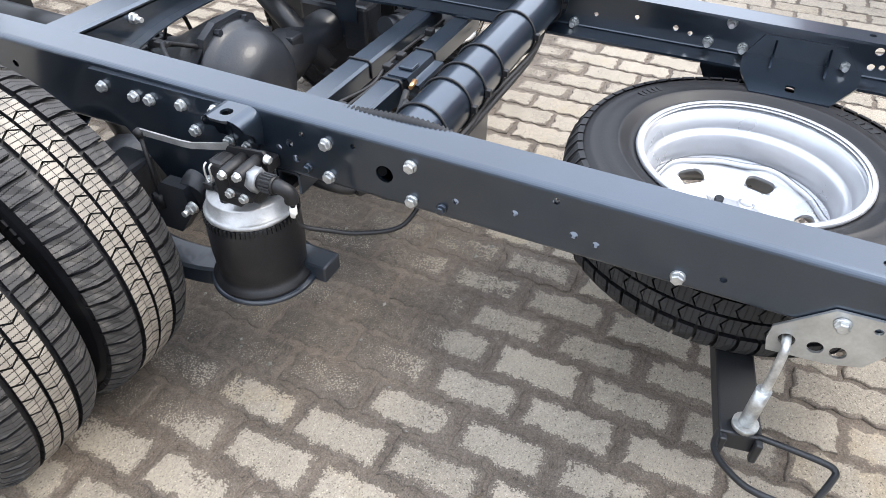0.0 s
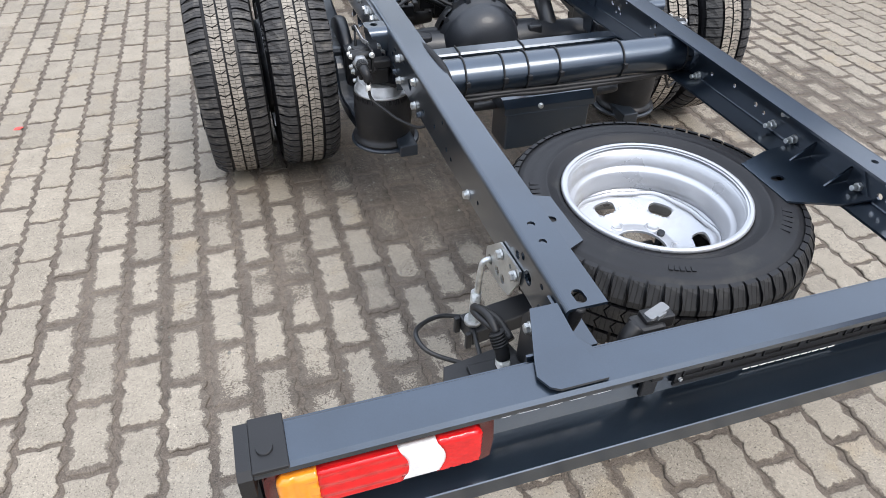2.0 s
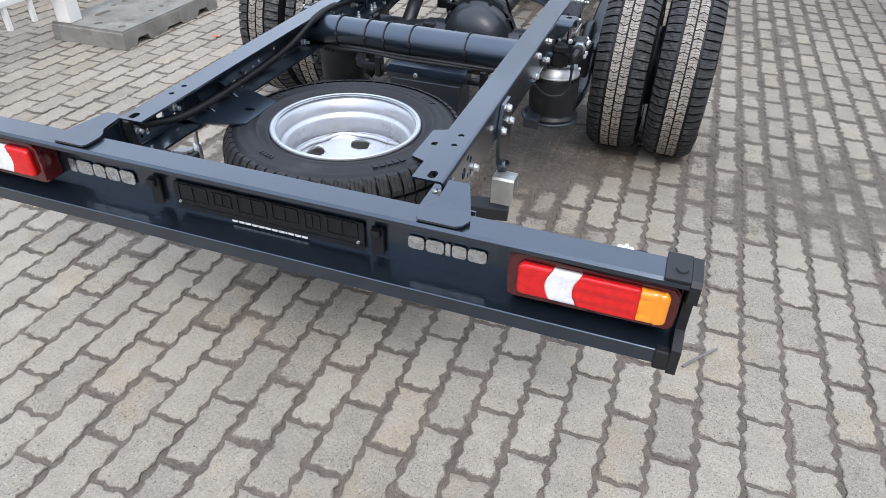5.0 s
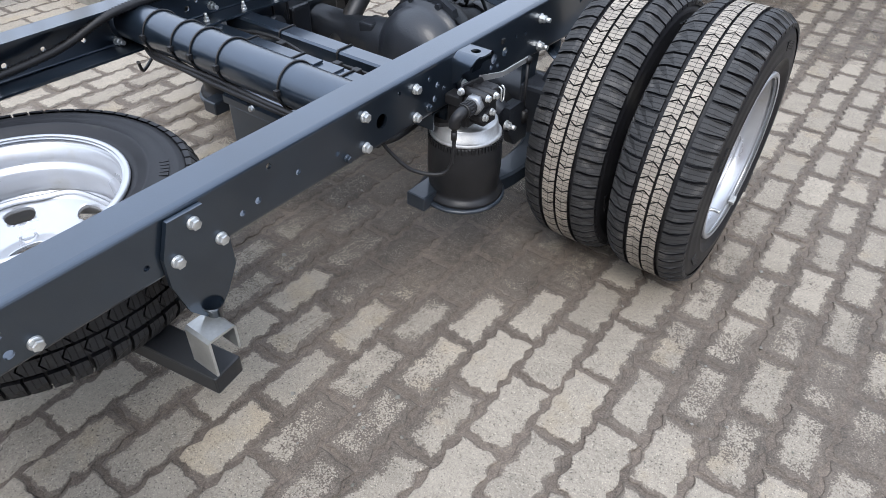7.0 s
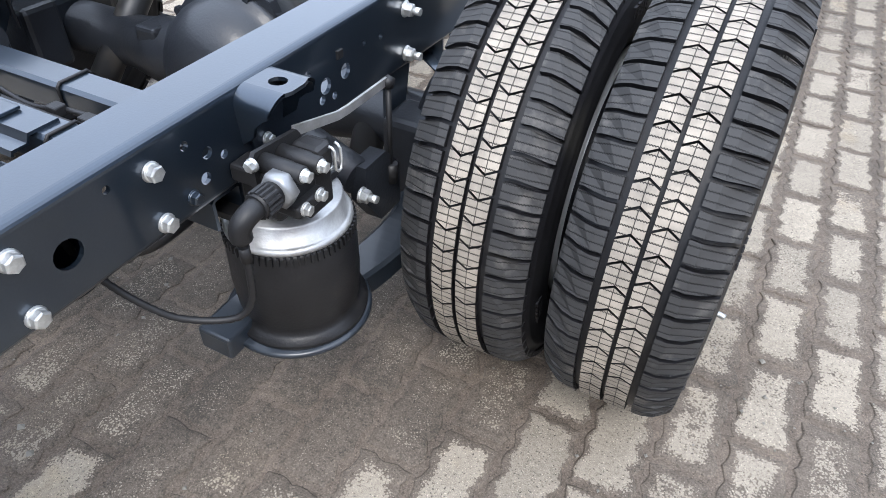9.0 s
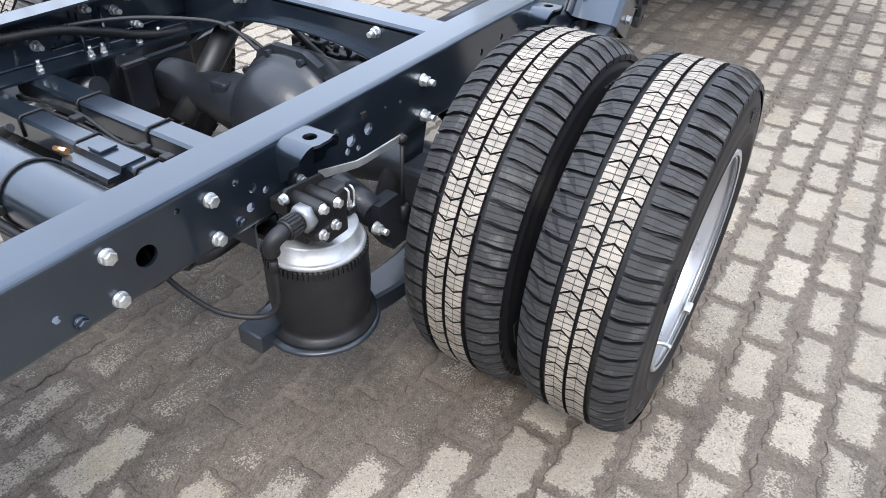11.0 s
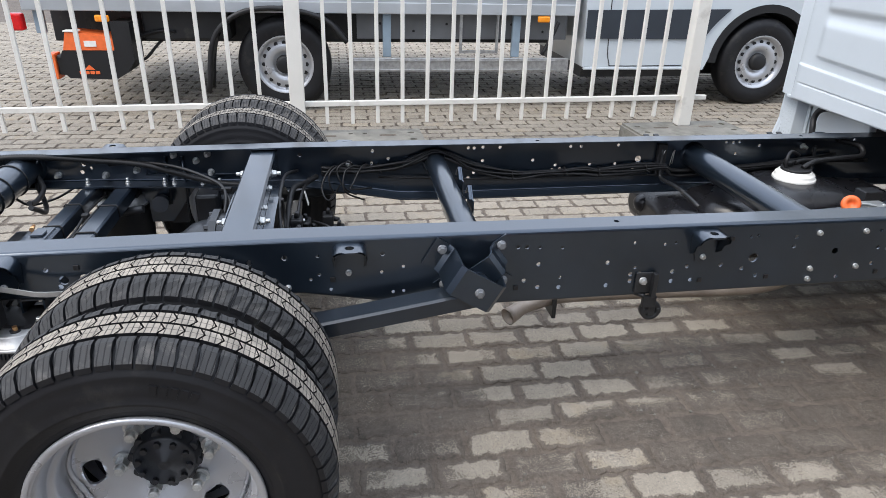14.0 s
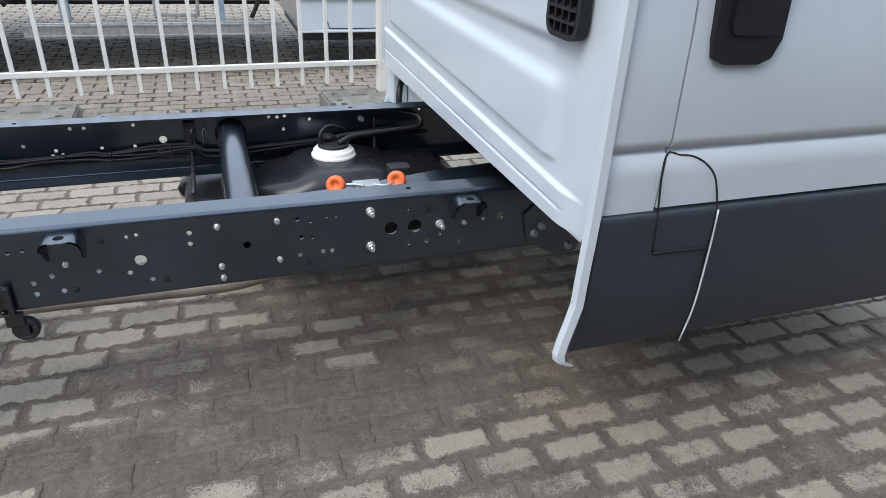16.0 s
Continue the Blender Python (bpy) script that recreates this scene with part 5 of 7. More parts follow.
# lamp lead with a white connector behind the bumper's end
bm = bm_new()
box(bm, -0.020, 0.018, -0.012, 0.012, -0.012, 0.012, 0.005, m=Matrix.Translation((0.880, 0.006, 0.585)) @ pose(0, 0, 0, 0, 12, 15))
box(bm, -0.004, 0.004, -0.006, 0.006, 0.008, 0.020, 0.002, m=Matrix.Translation((0.880, 0.006, 0.585)))
lead = part("lamp_connector", bm, LIGHTPL, bumper, "white connector with a corrugated lead")
bm = bm_new()
tube(bm, [(0.895, 0.010, 0.582), (0.918, 0.016, 0.584), (0.940, 0.014, 0.566), (0.950, 0.012, 0.53), (0.945, 0.006, 0.46), (0.93, -0.006, 0.44)], 0.0085, 12, 6, rough=0.0012)
part("lead", bm, PLASTIC, lead, "black corrugated lead")
# bolt ends inside the rail tails
for sx, xo in ((-1, WL), (1, WR)):
    part("bolt", NUT, None, bumper, at=Matrix.Translation((xo - sx * 0.007, 0.085, 0.590)) @ pose(0, 0, 0, 0, 0, 180 if sx > 0 else 0))

# supports over the spare wheel
for s, xo in ((-1, WL), (1, WR)):
    bm = bm_new()
    X = lambda v: xo - s * v
    plate(bm, [(0.006, 0.262), (0.085, 0.270), (0.192, 0.325), (0.192, 0.495), (0.10, 0.525), (0.006, 0.530)], lambda u, v, d: Vector((X(u), v, 0.548 - 0.012 * u / 0.19 - d)), 0.005, [(0.15, 0.41, 0.011, 0.006)])
    prism(bm, [(0.27, 0.545), (0.525, 0.545), (0.49, 0.60), (0.31, 0.60)], lambda u, v, d: Vector((X(0.006 + d), u, v)), 0.005)
    for y in (0.34, 0.46):
        prism(bm, [(0.011, 0.552), (0.075, 0.546), (0.011, 0.59)], lambda u, v, d, y=y: Vector((X(u), y + d, v)), 0.005)
    part("spare_stop", bm, PAINT, truck, "folded steel plate resting on the spare tyre")

# spare wheel and its carrier
SPC = (0.0, 0.458)
spare = thing("spare_wheel", "spare wheel lying flat in a carrier under the chassis", "spare wheel", (SPC[0], SPC[1], 0.312))
lay = Matrix.Translation((0, 0, 0.111)) @ pose(0, 0, 0, 0, -90, 0) @ pose(0, 0, 0, 12, 0, 0)
part("rim", RIM, None, spare, "silver-painted deep-dished steel rim", lay)
part("tyre", SPARE_TYRE, None, spare, "black tyre with new rubber", lay)
bm = bm_new()
skew = Matrix.Translation((0.0, 0.447, 0.0)) @ Matrix.Rotation(math.atan2(0.165, 1.0), 4, "Z")
box(bm, -0.515, 0.515, -0.034, 0.034, 0.268, 0.310, 0.004, m=skew)
box(bm, -0.53, -0.515, -0.034, -0.022, 0.262, 0.310, 0.003, m=skew)
box(bm, -0.53, -0.515, 0.022, 0.034, 0.262, 0.310, 0.003, m=skew)
carrier = part("spare_carrier", bm, BLACK, truck, "black beam carrying the spare wheel")
bm = bm_new()
cyl(bm, (0.075, 0.487, 0.31), (0.075, 0.487, 0.365), 0.010, seg=12)
part("stud", bm, CAST, carrier)
bm = bm_new()
box(bm, -0.05, 0.07, 0.39, 0.51, 0.310, 0.322, 0.002)
part("clamp_plate", bm, BLACK, carrier)
# right hanger with a bright stirrup
bm = bm_new()
prism(bm, [(0.517, 0.638), (0.585, 0.638), (0.620, 0.560), (0.620, 0.488), (0.595, 0.443), (0.573, 0.415), (0.540, 0.415), (0.513, 0.448), (0.494, 0.518), (0.494, 0.575)], lambda u, v, d: Vector((WR + 0.002 + d, u, v)), 0.010)
lathe(bm, [(0.405, 0.0), (0.405, 0.014), (0.43, 0.014), (0.432, 0.02), (0.438, 0.02)], (WR + 0.012, 0.556, 0), (0, 0, 1), 16)
hang = part("hanger", bm, PAINT, truck, "blue-grey hanger plate with a rubber stop")
for y, z in ((0.560, 0.614), (0.516, 0.561), (0.603, 0.556)):
    part("bolt", BOLT, None, hang, at=Matrix.Translation((WR + 0.012, y, z)))
bm = bm_new()
sweep(bm, [(-0.030, -0.088), (-0.030, -0.006), (-0.024, 0), (0.024, 0), (0.030, -0.006), (0.030, -0.058)], [(lambda u, v, x=x: Vector((x, 0.53 + u, 0.412 + v))) for x in (0.455, 0.522)], -0.005)
part("stirrup", bm, STEEL, carrier, "bright zinc-plated stirrup")
# left latch: zinc plate, hook bolt, wire handle
bm = bm_new()
plate(bm, [(0.216, 0.584), (0.318, 0.579), (0.384, 0.518), (0.385, 0.490), (0.379, 0.468), (0.296, 0.476), (0.254, 0.489), (0.219, 0.550)], lambda u, v, d: Vector((WL - 0.002 - d, u, v)), 0.005, [(0.359, 0.500, 0.012), (0.320, 0.501, 0.0115), (0.290, 0.503, 0.0115), (0.259, 0.563, 0.006)])
latch = part("latch_plate", bm, STEEL, truck, "zinc-plated latch plate with holes")
for y, z in ((0.304, 0.559), (0.232, 0.562)):
    part("bolt", BOLT, None, latch, at=Matrix.Translation((WL - 0.008, y, z)) @ pose(0, 0, 0, 0, 0, 180))
bm = bm_new()
tube(bm, [(WL + 0.01, 0.359, 0.500), (WL - 0.016, 0.359, 0.500), (WL - 0.026, 0.358, 0.487), (WL - 0.032, 0.358, 0.42), (WL - 0.034, 0.36, 0.40)], 0.007, 12, 5)
cyl(bm, (WL - 0.034, 0.36, 0.41), (WL - 0.036, 0.362, 0.325), 0.012, seg=16)
cyl(bm, (WL - 0.036, 0.362, 0.325), (WL - 0.036, 0.362, 0.315), 0.021, seg=16)
part("hook_bolt", bm, ZINC, latch, "zinc hook bolt")
bm = bm_new()
tube(bm, [(-0.50, 0.395, 0.30), (-0.56, 0.40, 0.315), (-0.62, 0.36, 0.34), (-0.642, 0.31, 0.36), (-0.62, 0.27, 0.345), (-0.545, 0.232, 0.325), (-0.525, 0.228, 0.325), (-0.515, 0.245, 0.322), (-0.505, 0.30, 0.315), (-0.495, 0.345, 0.305)], 0.0055, 10, 5)
part("wire_handle", bm, BLACK, carrier, "bent black wire handle")

# sockets and plugs at the left rail end
bm = bm_new()
prism(bm, [(-0.660, 0.055), (-0.640, 0.128), (-0.50, 0.150), (-0.485, 0.10), (-0.485, 0.012), (-0.57, 0.012)], lambda u, v, d: Vector((u, v, 0.420 + d)), 0.045)
box(bm, -0.600, -0.500, 0.045, 0.115, 0.463, 0.474, 0.003)
sock = part("socket_box", bm, PLASTIC, truck, "black trailer socket box beside the rail end")
bm = bm_new()
prism(bm, [(0.03, 0.42), (0.03, 0.575), (0.055, 0.603), (0.095, 0.605), (0.115, 0.575), (0.12, 0.43)], lambda u, v, d: Vector((-0.497 + d, u, v)), 0.006)
o = part("socket_bracket", bm, BLACK, truck, "black bracket plate")
part("bolt", BOLT, None, o, at=Matrix.Translation((-0.497, 0.080, 0.578)) @ pose(0, 0, 0, 0, 0, 180))
bm = bm_new()
tube(bm, [(-0.538, 0.090, 0.50), (-0.541, 0.100, 0.525), (-0.546, 0.114, 0.548)], 0.0135, 14, 5)
for k in range(5):
    cyl(bm, (-0.541 - 0.0011 * k, 0.100 + 0.0028 * k, 0.524 + 0.005 * k), (-0.542 - 0.0011 * k, 0.102 + 0.0028 * k, 0.527 + 0.005 * k), 0.0155, seg=14)
tube(bm, [(-0.546, 0.112, 0.546), (-0.550, 0.135, 0.560), (-0.556, 0.165, 0.556), (-0.560, 0.190, 0.540), (-0.550, 0.208, 0.522), (-0.528, 0.205, 0.508), (-0.510, 0.180, 0.500), (-0.50, 0.14, 0.485)], 0.008, 10, 5)
tube(bm, [(-0.546, 0.116, 0.548), (-0.560, 0.140, 0.552), (-0.566, 0.170, 0.545), (-0.560, 0.195, 0.528), (-0.540, 0.198, 0.510), (-0.515, 0.175, 0.492), (-0.50, 0.15, 0.47)], 0.006, 10, 5)
part("plug", bm, PLASTIC, sock, "black plug with a looped lead")
bm = bm_new()
box(bm, -0.550, -0.526, 0.076, 0.102, 0.474, 0.500, 0.006)
part("collar", bm, LIGHTPL, sock, "white plastic collar")
for x, y in ((-0.580, 0.060), (-0.520, 0.055)):
    part("bolt", SMALL, None, sock, at=Matrix.Translation((x, y, 0.474)) @ pose(0, 0, 0, 0, -90, 0))
bm = bm_new()
tube(bm, [(-0.335, -0.005, 0.45), (-0.340, 0.012, 0.50), (-0.328, 0.030, 0.545), (-0.305, 0.040, 0.565)], 0.017, 12, 5)
box(bm, -0.310, -0.250, 0.022, 0.068, 0.535, 0.568, 0.008)
box(bm, -0.290, -0.228, 0.034, 0.068, 0.548, 0.577, 0.005)
conn = part("connector", bm, PLASTIC, truck, "black connector with a grey locking clip")
bm = bm_new()
prism(bm, rounded(-0.024, 0.024, -0.010, 0.010, 0.004, 3), lambda u, v, d: Vector((-0.262 + u * 0.95 - v * 0.3, 0.050 + u * 0.3 + v * 0.95, 0.578 + d + u * 0.1)), 0.006)
prism(bm, rounded(-0.010, 0.012, -0.014, -0.009, 0.002, 2), lambda u, v, d: Vector((-0.262 + u * 0.95 - v * 0.3, 0.050 + u * 0.3 + v * 0.95, 0.566 + d)), 0.018)
part("clip", bm, mat("grey_plastic", (0.16, 0.165, 0.17), 0.45, 0, 0.1, 40), conn, "grey locking clip")
bm = bm_new()
tube(bm, [(-0.44, 0.09, 0.50), (-0.435, 0.06, 0.58), (-0.425, 0.05, 0.64)], 0.013, 12, 5, rough=0.0025)
part("conduit", bm, PLASTIC, truck)
bm = bm_new()
tube(bm, [(0.43, -0.002, 0.56), (0.425, 0.010, 0.53), (0.42, 0.022, 0.495), (0.415, 0.03, 0.47), (0.40, 0.03, 0.45)], 0.008, 10, 5, rough=0.0018)
tube(bm, [(0.415, 0.028, 0.475), (0.418, 0.058, 0.470), (0.42, 0.062, 0.445), (0.418, 0.050, 0.422), (0.41, 0.030, 0.412), (0.405, 0.015, 0.43), (0.41, 0.012, 0.46)], 0.0042, 8, 5)
tube(bm, [(0.415, 0.026, 0.47), (0.41, 0.034, 0.44), (0.40, 0.030, 0.41), (0.39, 0.025, 0.39)], 0.0045, 8, 5)
box(bm, 0.400, 0.425, 0.018, 0.042, 0.455, 0.478, 0.004)
part("rear_cable", bm, PLASTIC, rail_r, "black cable with a small connector")

# conduits and lines along the rails
bm = bm_new()
tube(bm, [(-0.43, 0.10, 0.60), (-0.40, 0.25, 0.575), (-0.405, 0.55, 0.57), (-0.40, 0.80, 0.59), (-0.375, 0.95, 0.645), (-0.38, 1.10, 0.652), (-0.39, 1.30, 0.632), (-0.39, 1.45, 0.615), (-0.39, 1.56, 0.582), (-0.40, 1.65, 0.548), (-0.40, 1.73, 0.530), (-0.40, 1.80, 0.522)], 0.0125, 12, 6, rough=0.0035)
part("conduit", bm, PLASTIC, rail_l, "black corrugated conduit")
bm = bm_new()
tube(bm, [(-0.42, 1.333, 0.604), (-0.41, 1.415, 0.614), (-0.39, 1.50, 0.617), (-0.33, 1.608, 0.615), (-0.25, 1.716, 0.600), (-0.20, 1.766, 0.585), (-0.15, 1.781, 0.561), (-0.08, 1.780, 0.527), (0.02, 1.775, 0.493)], 0.0055, 8)
tube(bm, [(-0.19, 1.772, 0.575), (-0.14, 1.795, 0.553), (-0.06, 1.795, 0.52), (0.04, 1.79, 0.485)], 0.005, 8)
box(bm, -0.205, -0.185, 1.760, 1.795, 0.574, 0.586, 0.002)
part("brake_line", bm, PLASTIC, truck, "thin black line arching over the axle")
# loom: several cables side by side, looped over the second tube and tied along the web
LOOM = [(2.10, 0.560), (2.18, 0.566), (2.26, 0.563), (2.386, 0.575), (2.472, 0.600), (2.535, 0.630), (2.60, 0.612), (2.70, 0.560), (2.86, 0.525), (3.0, 0.530), (3.155, 0.540), (3.226, 0.532), (3.37, 0.540), (3.51, 0.543), (3.58, 0.520), (3.9, 0.535), (4.3, 0.565)]
bm = bm_new()
for k in range(6):
    r = random.Random(k)
    a = k * 1.05
    tube(bm, [(-0.425 + 0.010 * math.cos(a) + r.uniform(0, 0.014) * (y < 2.4), y, z + 0.012 * math.sin(a) + r.uniform(-0.008, 0.008)) for y, z in LOOM], 0.0042 + 0.0012 * (k % 3), 7, 4)
tube(bm, [(-0.428, 2.32, 0.530), (-0.430, 2.70, 0.510), (-0.430, 3.2, 0.512), (-0.430, 3.6, 0.505)], 0.0035, 6, 3)
for k in range(5):
    r = random.Random(60 + k)
    y0 = 2.12 + 0.03 * k
    tube(bm, [(-0.42, y0 + 0.06, 0.57), (-0.40, y0 + 0.02, 0.575 + r.uniform(0, 0.03)), (-0.39 + r.uniform(0, 0.05), y0 - 0.02, 0.55 + r.uniform(-0.05, 0.03)), (-0.38 + r.uniform(0, 0.06), y0 + r.uniform(-0.03, 0.04), 0.50 + r.uniform(-0.05, 0.02)), (-0.40, y0 + 0.05, 0.47 + r.uniform(-0.03, 0.05))], 0.0036, 6, 4)
loom = part("wiring_loom", bm, PLASTIC, rail_l, "bundle of black cables tied along the rail")
for y, z in ((2.22, 0.566), (2.32, 0.567), (2.86, 0.525), (3.08, 0.536), (3.226, 0.532), (3.43, 0.541)):
    bm = bm_new()
    tube(bm, [(-0.425 + 0.017 * math.cos(a), y, z + 0.018 * math.sin(a)) for a in [math.pi * k / 6 for k in range(13)]], 0.0024, 6, 1, curve=False)
    tube(bm, [(-0.409, y, z), (-0.395, y + 0.012, z - 0.012)], 0.0016, 5, 1, curve=False)
    part("cable_tie", bm, PLASTIC, loom)
for y in (3.504, 3.545):
    bm = bm_new()
    tube(bm, [(-0.44, y, 0.545), (-0.428, y, 0.60), (-0.43, y + 0.008, 0.614), (-0.44, y + 0.012, 0.60), (-0.444, y + 0.012, 0.55)], 0.0022, 6, 3)
    part("wire_clip", bm, ZINC, loom, "bright wire clip")
# hoses, valve cluster and tag in the bay ahead of the arched crossmember
for pts, r, ro in (([(-0.41, 2.18, 0.545), (-0.36, 2.146, 0.540), (-0.28, 2.103, 0.548), (-0.20, 2.090, 0.528), (-0.13, 2.085, 0.492), (-0.05, 2.085, 0.448), (0.02, 2.09, 0.38)], 0.011, 0.0022),
                   ([(-0.41, 2.11, 0.57), (-0.30, 2.075, 0.592), (-0.12, 2.070, 0.60), (0.0, 2.072, 0.58), (0.08, 2.08, 0.52), (0.12, 2.09, 0.42)], 0.006, 0.0),
                   ([(-0.40, 2.15, 0.54), (-0.26, 2.13, 0.53), (-0.14, 2.12, 0.50), (-0.05, 2.12, 0.45), (0.0, 2.13, 0.38)], 0.006, 0.0),
                   ([(-0.24, 2.16, 0.43), (-0.14, 2.22, 0.45), (-0.06, 2.26, 0.44), (-0.03, 2.25, 0.41), (-0.08, 2.20, 0.39)], 0.005, 0.0),
                   ([(0.02, 2.085, 0.62), (-0.01, 2.085, 0.56), (0.02, 2.09, 0.50), (-0.02, 2.10, 0.44)], 0.005, 0.0)):
    bm = bm_new()
    tube(bm, [(x, y - 0.10, z) for x, y, z in pts], r, 9, 5, rough=ro)
    part("hose", bm, PLASTIC, xmem, "black hose behind the crossmember")
bm = bm_new()
for x, y, z, w, h in ((-0.12, 2.115, 0.47, 0.032, 0.026), (-0.06, 2.125, 0.44, 0.024, 0.030), (0.0, 2.11, 0.46, 0.020, 0.022), (-0.20, 2.14, 0.43, 0.030, 0.024), (-0.28, 2.22, 0.42, 0.028, 0.022), (-0.20, 2.26, 0.40, 0.022, 0.026), (-0.12, 2.24, 0.41, 0.026, 0.020), (-0.05, 2.20, 0.40, 0.022, 0.030)):
    y -= 0.10
    box(bm, x - w, x + w, y - 0.02, y + 0.02, z - h, z + h, 0.005)
    cyl(bm, (x, y, z + h), (x + 0.006, y + 0.002, z + h + 0.022), 0.009, 0.006, 12)
    cyl(bm, (x, y + 0.02, z), (x, y + 0.042, z - 0.004), 0.010, 0.007, 12)
cyl(bm, (-0.24, 2.14, 0.35), (-0.06, 2.19, 0.35), 0.036, seg=24)
valves = part("brake_valve", bm, PLASTIC, xmem, "black cluster of brake valves")
for x, y, z in ((-0.12, 2.037, 0.485), (-0.05, 2.047, 0.452), (0.01, 2.032, 0.47)):
    part("plug", SMALL, None, valves, at=Matrix.Translation((x, y, z)) @ pose(0, 0, 0, 0, 0, 90) @ Matrix.Scale(0.7, 4))
bm = bm_new()
prism(bm, [(-0.31, 0.475), (-0.265, 0.480), (-0.262, 0.535), (-0.300, 0.532)], lambda u, v, d: Vector((u, 2.045 + d - (v - 0.5) * 0.2, v)), 0.0015)
part("paper_tag", bm, LIGHTPL, xmem, "small white paper tag")

# exhaust, stabiliser link, tank, cradle
bm = bm_new()
tube(bm, [(0.262, 2.728, 0.304), (0.235, 2.79, 0.306), (0.20, 2.90, 0.306), (0.19, 3.2, 0.300), (0.20, 3.5, 0.298), (0.20, 3.66, 0.31), (0.18, 3.9, 0.36), (0.15, 4.6, 0.41)], 0.021, 20, 6)
lathe(bm, [(0.0, 0.0225), (0.03, 0.025), (0.055, 0.027), (0.074, 0.029), (0.073, 0.026), (0.03, 0.020)], (0.252, 2.748, 0.308), (0.036, -0.062, -0.014), 24)
part("exhaust_pipe", bm, mat("exhaust_steel", (0.30, 0.25, 0.205), 0.45, 0.35, 0.25, 8, 0.05), truck, "bare metal exhaust pipe")
bm = bm_new()
box(bm, 0.165, 0.245, 2.850, 2.864, 0.25, 0.46, 0.003)
part("exhaust_hanger", bm, BLACK, truck)
bm = bm_new()
box(bm, WR, WR + 0.008, 3.012, 3.066, 0.462, 0.528, 0.003)
box(bm, WR + 0.006, WR + 0.024, 3.060, 3.074, 0.452, 0.530, 0.002)
box(bm, WR - 0.004, WR + 0.012, 3.044, 3.086, 0.412, 0.450, 0.003)
box(bm, WR - 0.010, WR + 0.006, 3.066, 3.090, 0.378, 0.430, 0.003)
lathe(bm, [(-0.012, 0.0), (-0.012, 0.026), (-0.006, 0.032), (0.012, 0.032), (0.016, 0.028), (0.016, 0.018), (0.010, 0.016), (0.010, 0.0)], (WR - 0.012, 3.080, 0.394), (1, 0, 0), 28)
for dy in (-0.021, 0.021):
    box(bm, WR - 0.012, WR + 0.006, 3.082 + dy - 0.007, 3.082 + dy + 0.007, 0.386, 0.404, 0.003)
tube(bm, [(WR + 0.004, 3.05, 0.45), (WR - 0.03, 3.01, 0.452), (WR - 0.06, 2.99, 0.455)], 0.008, 10)
link = part("stabiliser_link", bm, BLACK, truck, "black drop link with a rubber bush")
part("bolt", BOLT, None, link, at=Matrix.Translation((WR + 0.008, 3.033, 0.503)))
part("bolt", SMALL, None, link, at=Matrix.Translation((WR - 0.006, 3.084, 0.374)) @ Matrix.Scale(0.8, 4))


